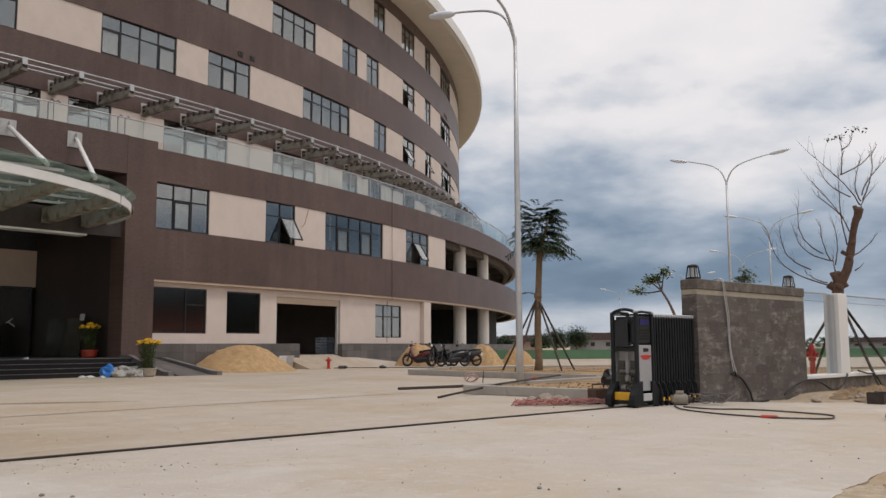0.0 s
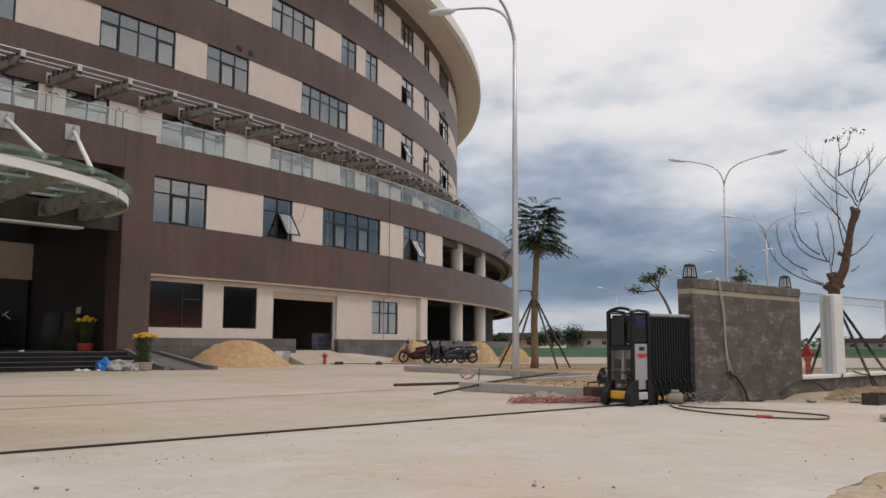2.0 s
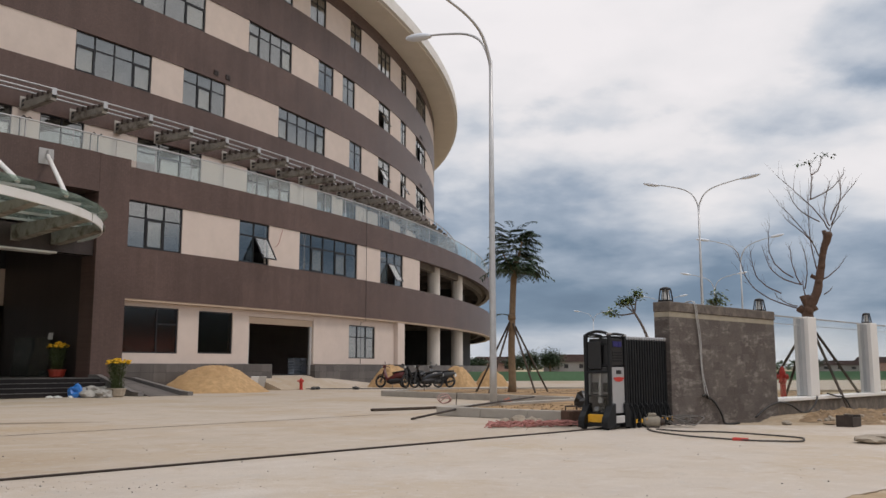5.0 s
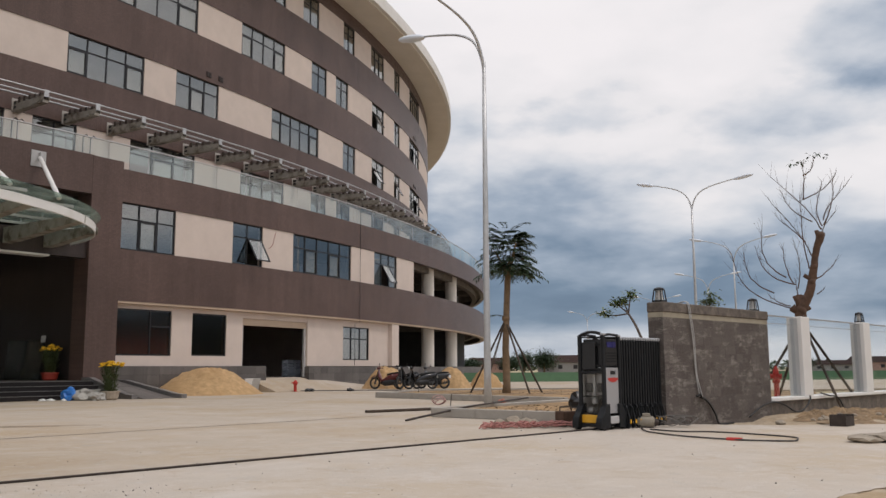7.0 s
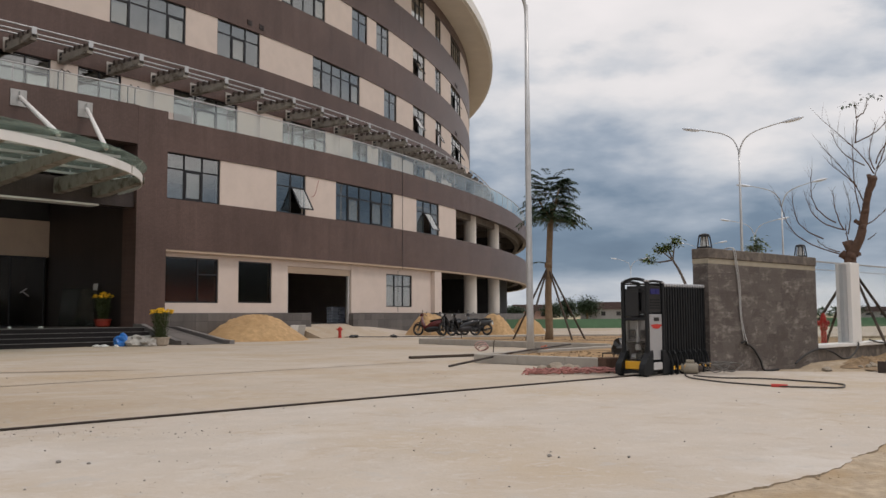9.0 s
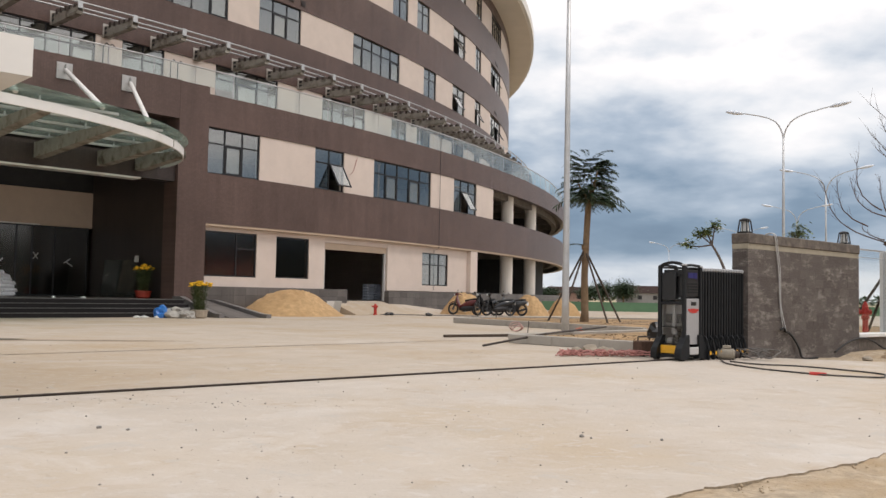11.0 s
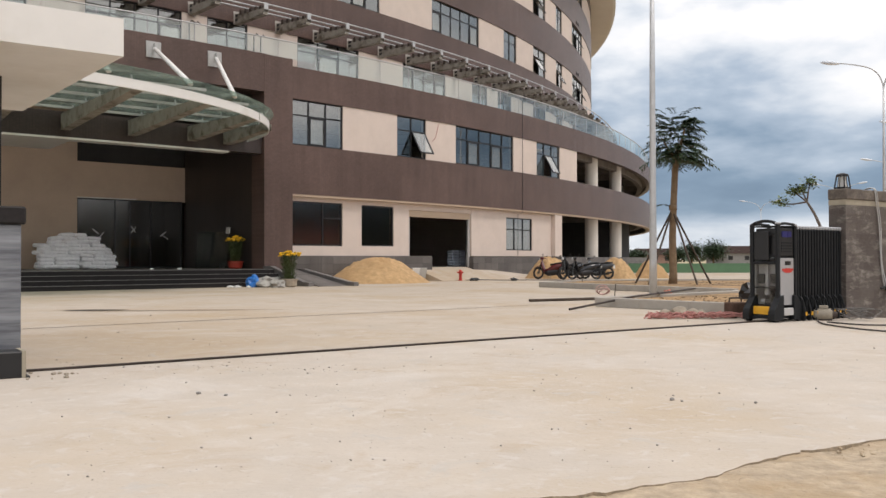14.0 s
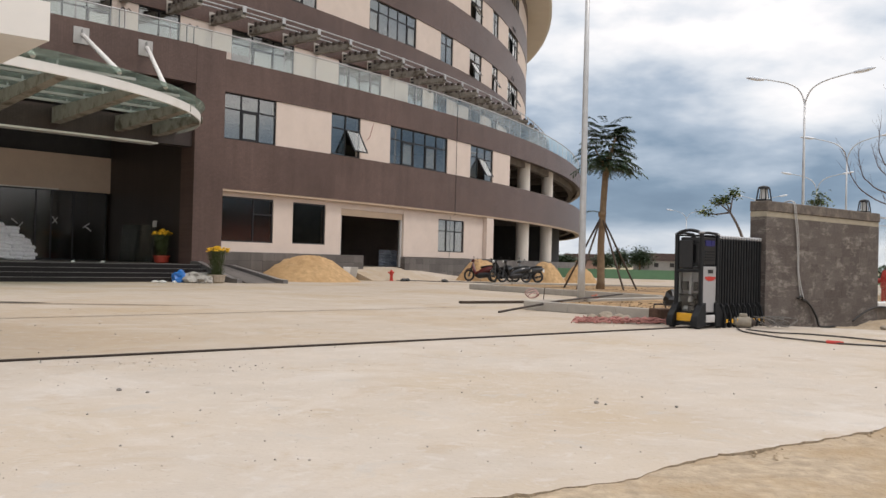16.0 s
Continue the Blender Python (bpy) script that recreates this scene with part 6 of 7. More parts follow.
def motorbike(x, y, rz, color, lean=8):
    paint = BIKES[color]
    o = thing("motorbike", f"parked {color} step-through motorbike leaning on its stand", "motorbike", "parked motorbikes", at=pose(x, y, 0, 0, 0, rz) @ pose(0, 0, 0, lean, 0, 0) @ Matrix.Diagonal((1.0, 1.15, 1.08, 1)))
    for nm, wx in (("front_wheel", 0.62), ("rear_wheel", -0.62)):
        wh = new(nm)
        wh.parent = o
        m = Matrix.Translation((wx, 0, 0.28))
        bm = bmesh.new()
        torus(bm, 0.24, 0.045, m)
        part("tyre", bm, RUBBER, wh, smooth=True)
        bm = bmesh.new()
        torus(bm, 0.195, 0.010, m, 22, 6)
        for k in range(8):
            a = math.pi * k / 4
            tube(bm, [m @ Vector((0.03 * math.cos(a), 0, 0.03 * math.sin(a))), m @ Vector((0.20 * math.cos(a), 0, 0.20 * math.sin(a)))], 0.006, 4)
        tube(bm, [m @ Vector((0, -0.07, 0)), m @ Vector((0, 0.07, 0))], 0.045, 8)
        part("rim", bm, CHROME, wh)
    bm = bmesh.new()
    loft(bm, [(-0.90, 0.66, 0.04, 0.04), (-0.7, 0.62, 0.13, 0.12), (-0.35, 0.56, 0.17, 0.17), (-0.05, 0.48, 0.15, 0.15), (0.15, 0.38, 0.12, 0.12), (0.30, 0.36, 0.08, 0.09)])
    part("body", bm, paint, o, smooth=True)
    bm = bmesh.new()
    loft(bm, [(0.22, 0.30, 0.05, 0.08), (0.33, 0.48, 0.24, 0.13), (0.42, 0.68, 0.22, 0.15), (0.44, 0.84, 0.12, 0.10), (0.43, 0.95, 0.04, 0.05)])
    part("leg_shield", bm, paint, o, smooth=True)
    bm = bmesh.new()
    loft(bm, [(-0.80, 0.76, 0.06, 0.03), (-0.55, 0.75, 0.12, 0.05), (-0.2, 0.70, 0.11, 0.05), (0.02, 0.66, 0.07, 0.04)])
    part("seat", bm, RUBBER, o, smooth=True)
    bm = bmesh.new()
    tube(bm, [(0.62, 0.06, 0.28), (0.55, 0.06, 0.55), (0.46, 0.02, 0.85)], 0.025, 7)
    tube(bm, [(0.62, -0.06, 0.28), (0.55, -0.06, 0.55), (0.46, -0.02, 0.85)], 0.025, 7)
    part("fork", bm, CHROME, o)
    bm = bmesh.new()
    tube(bm, [(0.30, -0.34, 0.98), (0.40, -0.16, 1.0), (0.44, 0, 0.95), (0.40, 0.16, 1.0), (0.30, 0.34, 0.98)], 0.018, 7)
    loft(bm, [(0.36, 0.96, 0.05, 0.03), (0.44, 0.97, 0.11, 0.07), (0.54, 0.95, 0.08, 0.06)])
    part("handlebar", bm, paint, o, smooth=True)
    for sy in (-1, 1):
        bm = bmesh.new()
        tube(bm, [(0.36, 0.2 * sy, 1.0), (0.34, 0.28 * sy, 1.07)], 0.007, 5)
        bmesh.ops.create_uvsphere(bm, u_segments=8, v_segments=6, radius=1, matrix=Matrix.Translation((0.33, 0.29 * sy, 1.10)) @ Matrix.Diagonal((0.02, 0.055, 0.04, 1)))
        part("mirror", bm, RUBBER, o)
    bm = bmesh.new()
    loft(bm, [(0.40, 0.50, 0.03, 0.015), (0.52, 0.60, 0.055, 0.02), (0.66, 0.61, 0.055, 0.02), (0.84, 0.50, 0.045, 0.015)])
    part("mudguard", bm, paint, o)
    bm = bmesh.new()
    tube(bm, [(0.05, -0.11, 0.22), (-0.3, -0.14, 0.22), (-0.45, -0.16, 0.28), (-0.82, -0.16, 0.36)], [0.02, 0.025, 0.05, 0.045], 8)
    part("exhaust", bm, CHROME, o)
    bm = bmesh.new()
    loft(bm, [(-0.42, 0.34, 0.09, 0.10), (-0.2, 0.34, 0.14, 0.17), (0.1, 0.30, 0.15, 0.16), (0.3, 0.30, 0.08, 0.08)])
    part("engine", bm, FRAME, o)
    bm = bmesh.new()
    bmesh.ops.create_uvsphere(bm, u_segments=8, v_segments=6, radius=0.06, matrix=Matrix.Translation((0.54, 0, 0.95)))
    part("headlight", bm, PLATE, o)
    bm = bmesh.new()
    box(bm, -0.90, -0.885, -0.09, 0.09, 0.50, 0.63)
    part("number_plate", bm, PLATE, o, "plain white plate")
    bm = bmesh.new()
    tube(bm, [(-0.05, 0.1, 0.2), (-0.08, 0.26, -0.03)], 0.012, 5)
    part("stand", bm, CHROME, o)


motorbike(-1.2, 43.6, 165, "dark red")
motorbike(-0.12, 43.2, 230, "black", 7)
motorbike(0.48, 43.1, 200, "black")
motorbike(1.08, 43.9, 155, "dark grey")

# red hydrants
def hydrant(x, y, h, rz, label):
    o = thing("hydrant", label, "hydrant", "hydrants", at=pose(x, y, 0, 0, 0, rz) @ Matrix.Diagonal((h, h, h, 1)))
    bm = bmesh.new()
    lathe(bm, [(0.13, 0), (0.13, 0.05), (0.09, 0.06), (0.085, 0.6), (0.12, 0.62), (0.12, 0.68), (0.10, 0.7), (0.10, 0.85), (0.06, 0.95), (0.03, 1.0)], 14)
    part("barrel", bm, RED, o, smooth=False)
    for a in (0, 120, 240):
        bm = bmesh.new()
        d = Vector((math.cos(radians(a)), math.sin(radians(a)), 0))
        tube(bm, [d * 0.07 + Vector((0, 0, 0.76)), d * 0.17 + Vector((0, 0, 0.76))], 0.055, 10)
        tube(bm, [d * 0.17 + Vector((0, 0, 0.76)), d * 0.2 + Vector((0, 0, 0.76))], 0.07, 6)
        part("outlet", bm, RED, o)
    return o


h1 = hydrant(8.6, 20.42, 1.02, 20, "red cast-iron fire hydrant behind the fence")
h1.matrix_basis = h1.matrix_basis @ Matrix.Diagonal((0.72, 0.72, 1.0, 1))
h2 = hydrant(-5.23, 39.98, 0.54, 60, "small red hydrant with a black hose at its foot")
h2.matrix_basis = h2.matrix_basis @ Matrix.Diagonal((1.5, 1.5, 0.95, 1))

# potted flowers
POTB = material("beige_clay_pot", (0.38, 0.32, 0.25), 0.8, vary=0.15, scale=8)
POTR = material("red_plastic_pot", (0.35, 0.04, 0.02), 0.5, vary=0.1)
PETAL = material("yellow_petals", (0.75, 0.42, 0.01), 0.6, vary=0.2, scale=20)
STEM = material("olive_stem_leaves", (0.055, 0.075, 0.02), 0.7, vary=0.4, scale=15)


def flowers(x, y, z, pot_mat, pot_name, seed, ph=0.30):
    r2 = random.Random(seed)
    o = thing("flower_pot", f"yellow chrysanthemums in a {pot_name}", "potted plant", "flower pots", at=pose(x, y, z))
    bm = bmesh.new()
    lathe(bm, [(0.20, 0.0), (0.27, 0.06), (0.30, ph - 0.05), (0.33, ph - 0.04), (0.33, ph), (0.27, ph), (0.26, ph - 0.04)], 16)
    part("pot", bm, pot_mat, o)
    bm = bmesh.new()
    for k in range(520):
        t = r2.random()
        a = r2.uniform(0, 2 * math.pi)
        rr = (0.20 + 0.16 * t) * math.sqrt(r2.random())
        leaf(bm, Vector((rr * math.cos(a), rr * math.sin(a), ph - 0.03 + 0.9 * t)), Vector((math.cos(a), math.sin(a), r2.uniform(0.4, 1.6))), Vector((0, 0, 1)), 0.13, 0.045)
    for k in range(40):
        a = r2.uniform(0, 2 * math.pi)
        rr = 0.33 * math.sqrt(r2.random())
        tube(bm, [(0.5 * rr * math.cos(a), 0.5 * rr * math.sin(a), ph - 0.03), (rr * math.cos(a), rr * math.sin(a), ph + 0.92)], 0.008, 4, False)
    part("foliage", bm, STEM, o)
    bm = bmesh.new()
    for k in range(70):
        a = r2.uniform(0, 2 * math.pi)
        rr = 0.42 * math.sqrt(r2.random())
        q = Vector((rr * math.cos(a), rr * math.sin(a), ph + 0.98 - 0.3 * rr + r2.uniform(-0.06, 0.07)))
        bmesh.ops.create_icosphere(bm, subdivisions=1, radius=r2.uniform(0.035, 0.06), matrix=Matrix.Translation(q) @ Matrix.Diagonal((1, 1, 0.6, 1)))
    part("blossom", bm, PETAL, o, "yellow flower heads")


flowers(-10.15, 30.1, 0.0, POTB, "beige pot on the paving", 1)
flowers(-13.55, 33.5, 0.62, POTR, "red pot on the entrance landing", 2)

# cement sacks on the landing
SACK = material("white_woven_sack", (0.88, 0.87, 0.88), 0.7, vary=0.1, scale=6, bump=0.3, bump_scale=15)
bm = bmesh.new()
box(bm, -0.275, 0.275, -0.21, 0.21, 0.0, 0.15, bevel=0.05)
bmesh.ops.subdivide_edges(bm, edges=bm.edges[:], cuts=1)
for v in bm.verts:
    v.co += Vector((0, 0, 0.02 * noise.noise(v.co * 7)))
    v.co.z += 0.02 * math.cos(v.co.x * 4)
sack_mesh = bpy.data.meshes.new("cement_sack")
bm.to_mesh(sack_mesh)
bm.free()
sack_mesh.materials.append(SACK)
heights = [(-43.5, 7), (-43.16, 9), (-42.82, 10), (-42.48, 10), (-42.14, 9), (-41.85, 6)]
for c, (ph, n) in enumerate(heights):
    for k in range(n):
        for row in range(2):
            rr = 80.9 + 0.5 * row - 0.02 * k
            if row and k >= n - 2:
                continue
            q = ring_point(CA, rr + rng.uniform(-0.03, 0.03), ph + rng.uniform(-0.07, 0.07), 0.62 + 0.142 * k)
            s = new("cement_sack", sack_mesh)
            s.matrix_basis = Matrix.Translation(q) @ pose(0, 0, 0, rng.uniform(-7, 7), rng.uniform(-5, 5), ph + 90 + rng.uniform(-14, 14))
            tagged(s, "white woven cement sack in a stack on the landing", "sack", "stacked cement sacks")
# more sacks inside the loading door
# bluish copy of the white sack, its colour dimmed for the shade indoors
dim_sack_mesh = sack_mesh.copy()
dim_sack_mesh.materials[0] = material("dim_blue_sack", (0.42, 0.46, 0.54), 0.8, vary=0.2, scale=5, bump=0.3, bump_scale=15)
for k in range(6):
    for j in range(2):
        s = new("cement_sack", dim_sack_mesh)
        s.matrix_basis = Matrix.Translation(ring_point(CA, 84.2, -29.85 + 0.40 * j, 0.6 + 0.142 * k)) @ pose(0, 0, 0, 0, 0, -31 + 90 + rng.uniform(-5, 5))
        tagged(s, "dimmed blue-grey sack stacked inside the loading door", "sack", "sacks inside the loading door")

# rubbish bags by the steps
def bag(x, y, r, h, mat, label, seed):
    bm = bmesh.new()
    bmesh.ops.create_icosphere(bm, subdivisions=3, radius=1.0)
    for v in bm.verts:
        n = noise.noise(v.co * 1.6 + Vector((seed, 0, 0))) * 0.45 + noise.noise(v.co * 4 + Vector((seed, 2, 0))) * 0.22
        v.co = v.co * (1 + n)
        v.co = Vector((v.co.x * r, v.co.y * r * 0.8, max(v.co.z, -0.5) * h * 0.65 + h * 0.32))
    o = part("rubbish_bag", bm, mat, smooth=False)
    o.matrix_basis = pose(x, y, 0, 0, 0, seed * 40)
    return tagged(o, label, "bag", "rubbish bags")


bag(-11.35, 29.85, 0.33, 0.42, material("blue_plastic", (0.02, 0.16, 0.50), 0.35, vary=0.2, scale=5), "crumpled blue plastic bag by the steps", 1)
TARP = material("grey_dusty_tarp", (0.36, 0.34, 0.31), 0.8, vary=0.25, scale=4)
bag(-10.85, 30.0, 0.50, 0.42, TARP, "grey dusty tarpaulin heap by the steps", 2)
bag(-10.45, 29.75, 0.34, 0.28, TARP, "grey dusty bag by the steps", 3)
LITTER = material("white_litter", (0.7, 0.7, 0.68), 0.6, vary=0.1)
for x, y, r in ((-11.79, 29.3, 0.16), (-12.05, 29.3, 0.12), (-11.36, 29.26, 0.10)):
    bag(x, y, r, 0.07, LITTER, "crumpled white litter on the paving", x)

sheet_glass = thing("glass_sheet", "dark tinted glass sheet standing on the entrance landing", "glass sheet")
ga, gb = ring_point(CA, 81.9, -39.4, 0.62), ring_point(CA, 83.9, -39.12, 0.62)
gx = (gb - ga).normalized()
sheet_glass.matrix_basis = Matrix.Translation(ga) @ Matrix((gx, Vector((-gx.y, gx.x, 0)), Vector((0, 0, 1)))).transposed().to_4x4() @ pose(0, 0, 0, -6, 0, 0)
gw = (gb - ga).length
bm = bmesh.new()
box(bm, 0, gw, -0.006, 0.006, 0.02, 1.55)
part("pane", bm, glass("grey_sheet_glass", (0.78, 0.82, 0.79), 0.06, dirt=(0.14, 0.15, 0.14)), sheet_glass)
for x in (0.1, gw - 0.2):
    bm = bmesh.new()
    box(bm, x, x + 0.1, -0.05, 0.05, 0.0, 0.03)
    part("rest_block", bm, PROP, sheet_glass)
bm = bmesh.new()
box(bm, gw - 0.2, gw + 0.02, -0.016, 0.016, 1.46, 1.72)
part("corner_guard", bm, TAPE, sheet_glass, "pale card corner guard")
for ph, dr, z, r in ((-40.2, 0.8, 0.47, 0.13), (-40.0, 1.15, 0.315, 0.08), (-41.3, 0.2, 0.625, 0.10), (-42.0, 0.25, 0.625, 0.09), (-43.4, 1.45, 0.16, 0.08)):
    q = ring_point(CA, RA + dr, ph)
    bag(q.x, q.y, r, 0.07, LITTER, "scrap of white paper on the entrance steps", ph).location.z = z

# timber, bars, netting and tools by the kerb
def stick(name, a, b, w, h, mat, label, category):
    a, b = Vector(a), Vector(b)
    d = b - a
    m = look(a, b) @ pose(0, 0, 0)
    bm = bmesh.new()
    box(bm, -w / 2, w / 2, -h / 2, h / 2, -d.length, 0, m, bevel=min(w, h) * 0.12)
    return tagged(part(name, bm, mat), label, category)


stick("timber_plank", (-1.03, 20.2, 0.035), (0.62, 21.4, 0.035), 0.09, 0.06, PROP, "dark weathered timber plank on the paving", "plank")
stick("timber_plank", (-1.0, 20.35, 0.03), (0.55, 21.65, 0.03), 0.10, 0.05, PROP, "dark weathered timber plank on the paving", "plank")
bm = bmesh.new()
tube(bm, [(-0.1, 16.95, 0.02), (1.2, 18.6, 0.2), (3.0, 22.5, 0.25)], 0.022, 7)
tagged(part("steel_pipe", bm, TRACKM), "long dark steel pipe resting on the kerb", "pipe")
NET = material("faded_red_netting", (0.42, 0.19, 0.165), 0.8, vary=0.35, scale=9)
bm = bmesh.new()
r2 = random.Random(21)
for k in range(70):
    x, y = r2.uniform(1.25, 2.6), 0
    p0 = Vector((x, 14.75 + (x - 1.3) * 0.25 + r2.uniform(-0.2, 0.2), 0.02))
    pts = [p0]
    for j in range(4):
        pts.append(pts[-1] + Vector((r2.uniform(-0.16, 0.16), r2.uniform(-0.12, 0.12), 0)))
        pts[-1].z = max(0.015, 0.05 + r2.uniform(-0.04, 0.06))
    tube(bm, pts, 0.012, 5)
tagged(part("safety_netting", bm, NET), "tangled heap of faded red plastic netting", "netting")
BLOCK = material("rough_grey_rubble", (0.31, 0.26, 0.20), 0.9, vary=0.25, scale=5, bump=0.5)


def rock(x, y, z, r, seed, label="broken concrete lump", cat="rubble", flat=0.6, mat=None, group="loose rubble"):
    bm = bmesh.new()
    bmesh.ops.create_icosphere(bm, subdivisions=2, radius=r)
    for v in bm.verts:
        v.co *= 1 + 0.35 * noise.noise(v.co / r * 1.3 + Vector((seed, 0, 0)))
        v.co.z = max(v.co.z * flat, -r * flat * 0.55) + r * flat * 0.53
    o = part("rubble", bm, mat or BLOCK)
    o.matrix_basis = pose(x, y, z, 0, 0, seed * 57)
    return tagged(o, label, cat, group)


for i, (x, y, r) in enumerate(((1.85, 15.9, 0.16), (2.05, 15.75, 0.13), (2.2, 15.9, 0.11), (1.6, 16.0, 0.10), (6.45, 15.25, 0.09), (9.2, 16.2, 0.16), (10.0, 16.6, 0.12))):
    rock(x, y, 0, r, i)
for i in range(16):
    t = rng.random()
    rock(7.3 + 3.6 * t, 15.75 + 1.9 * t + rng.uniform(-0.2, 0.45), rng.uniform(0.0, 0.08), rng.uniform(0.03, 0.08), 60 + i, "brown stone in the dug earth", "stone", 0.7, None, "stones in the earth")
for i, (x, y, r) in enumerate(((6.05, 11.6, 0.22), (6.4, 11.7, 0.3), (6.75, 11.5, 0.3), (6.2, 11.95, 0.2))):
    rock(x, y, 0, r, 30 + i, "broken flat concrete slab piece", "rubble", 0.28)
frame_box = thing("drain_frame", "dark metal drain frame standing in the sand", "drain", at=gate_frame((7.3, 14.6), 0) @ Matrix.Diagonal((0.55, 0.55, 0.75, 1)))
for b in ((0, 0.06, 0, 0.5, 0, 0.26), (0.62, 0.68, 0, 0.5, 0, 0.26), (0.06, 0.62, 0, 0.05, 0, 0.22), (0.06, 0.62, 0.45, 0.5, 0, 0.22), (0.3, 0.36, 0.05, 0.45, 0, 0.2)):
    bm = bmesh.new()
    box(bm, *b)
    part("frame_bar", bm, TRACKM, frame_box)
# welding set and a heap of rubbish behind the gate
tool = thing("welding_set", "small rusty-brown welding transformer with a handle", "tool", at=pose(2.68, 15.25, 0, 0, 0, 35))
bm = bmesh.new()
box(bm, -0.16, 0.16, -0.11, 0.11, 0.04, 0.26, bevel=0.015)
part("case", bm, DEADBARK, tool)
bm = bmesh.new()
tube(bm, [(-0.14, 0, 0.26), (-0.13, 0, 0.33), (0.13, 0, 0.33), (0.14, 0, 0.26)], 0.013, 6)
part("handle", bm, TRACKM, tool)
for sx in (-0.12, 0.12):
    bm = bmesh.new()
    tube(bm, [(sx, -0.13, 0.045), (sx, 0.13, 0.045)], 0.045, 10)
    part("wheel", bm, RUBBER, tool)
bag(3.9, 19.5, 0.42, 0.5, BLACKP, "black plastic sack behind the gate", 5)
ORP = material("orange_plastic", (0.36, 0.12, 0.07), 0.5, vary=0.2, scale=6)
bag(2.29, 22.05, 0.13, 0.24, ORP, "crumpled orange plastic sheet on the bed", 6)

# pump, cables and hoses at the wall foot
BEIGE = material("beige_motor_paint", (0.32, 0.28, 0.22), 0.6, vary=0.2, scale=7)
pump = thing("electric_pump", "dusty beige electric motor lying by the wall", "pump", at=pose(3.95, 14.75, 0, 0, 0, -15) @ Matrix.Diagonal((0.72, 0.72, 0.72, 1)))
bm = bmesh.new()
tube(bm, [(-0.22, 0, 0.13), (-0.16, 0, 0.13), (0.14, 0, 0.13), (0.20, 0, 0.13)], [0.08, 0.13, 0.13, 0.09], 16)
part("motor_body", bm, BEIGE, pump, smooth=True)
for k in range(7):
    bm = bmesh.new()
    tube(bm, [(-0.13 + 0.045 * k, 0, 0.13), (-0.115 + 0.045 * k, 0, 0.13)], 0.142, 16)
    part("cooling_fin", bm, BEIGE, pump)
bm = bmesh.new()
box(bm, -0.08, 0.1, -0.06, 0.06, 0.26, 0.33, bevel=0.01)
part("terminal_box", bm, BEIGE, pump)
bm = bmesh.new()
box(bm, -0.18, 0.18, -0.12, 0.12, 0.0, 0.025)
part("foot_plate", bm, TRACKM, pump)
bm = bmesh.new()
tube(bm, [(0.2, 0, 0.13), (0.3, 0, 0.13)], [0.11, 0.05], 12)
part("fan_cover", bm, TRACKM, pump)


def cable(pts, r, mat, label, name="cable", cat="cable"):
    cu = bmesh.new()
    P = [Vector(p) for p in pts]
    fine = []
    for i in range(len(P) - 1):
        p0, p1, p2, p3 = P[max(i - 1, 0)], P[i], P[i + 1], P[min(i + 2, len(P) - 1)]
        for k in range(6):
            t = k / 6
            fine.append(0.5 * ((2 * p1) + (p2 - p0) * t + (2 * p0 - 5 * p1 + 4 * p2 - p3) * t * t + (3 * p1 - p0 - 3 * p2 + p3) * t ** 3))
    fine.append(P[-1])
    tube(cu, fine, r, 7)
    return tagged(part(name, cu, mat, smooth=True), label, cat, "cables and hoses")


HOSE = material("dusty_black_hose", (0.05, 0.045, 0.04), 0.7, vary=0.3, scale=4)
cable([(x, y, 0.016) for x, y in ((3.85, 14.14), (4.15, 13.63), (4.63, 13.49), (5.05, 13.02), (5.39, 12.38), (5.31, 12.01), (5.11, 11.74), (4.66, 11.85), (4.41, 12.04), (4.10, 12.44), (3.87, 12.86), (3.68, 13.66), (3.8, 14.5))], 0.012, HOSE, "black hose looped on the paving", "hose", "hose")
bm = bmesh.new()
tube(bm, [(4.36, 12.1, 0.016), (4.52, 11.96, 0.016)], 0.028, 8)
tagged(part("hose_tape", bm, RED), "red tape round the hose joint", "tape")
WIRE = material("grey_wire", (0.12, 0.11, 0.10), 0.6, vary=0.15)
for i in range(5):
    r2 = random.Random(60 + i)
    c = Vector((4.35 + 0.06 * i, 14.75, 0))
    cable([c + Vector((0.20 * math.cos(a) * r2.uniform(0.7, 1.3), 0.2 * math.sin(a), 0.03 + 0.16 * abs(math.sin(a * 0.5 + i)))) for a in (k * 0.8 + i for k in range(10))], 0.009, WIRE, "tangled grey wire by the wall foot")
for shift, thick in ((0.0, 0.011), (0.055, 0.008)):
    cable([along(WALL0, 0.80 + shift, -0.1, 2.19), along(WALL0, 0.82 + shift, 0.055, 2.185), along(WALL0, 0.90 + shift, 0.06, 1.9), along(WALL0, 0.98 + shift, 0.06, 1.52), along(WALL0, 1.04 + 0.6 * shift, 0.055, 0.9), along(WALL0, 1.14, 0.06 + shift, 0.46)], thick, STEEL, "pale conduit hanging over the stone wall", "conduit", "pipe")
cable([along(WALL0, 1.02, 0.06, 0.47), along(WALL0, 1.10, 0.10, 0.50), along(WALL0, 1.18, 0.08, 0.44), along(WALL0, 1.28, 0.06, 0.42)], 0.02, RUBBER, "knot of black tape on the conduit end")
cable([along(WALL0, 1.14, 0.07, 0.46), along(WALL0, 1.3, 0.06, 0.43), along(WALL0, 1.5, 0.06, 0.32), along(WALL0, 1.68, 0.08, 0.12), along(WALL0, 1.74, 0.12, -0.05), along(WALL0, 1.95, 0.3, -0.04)], 0.02, RUBBER, "black cable hanging down the stone wall")
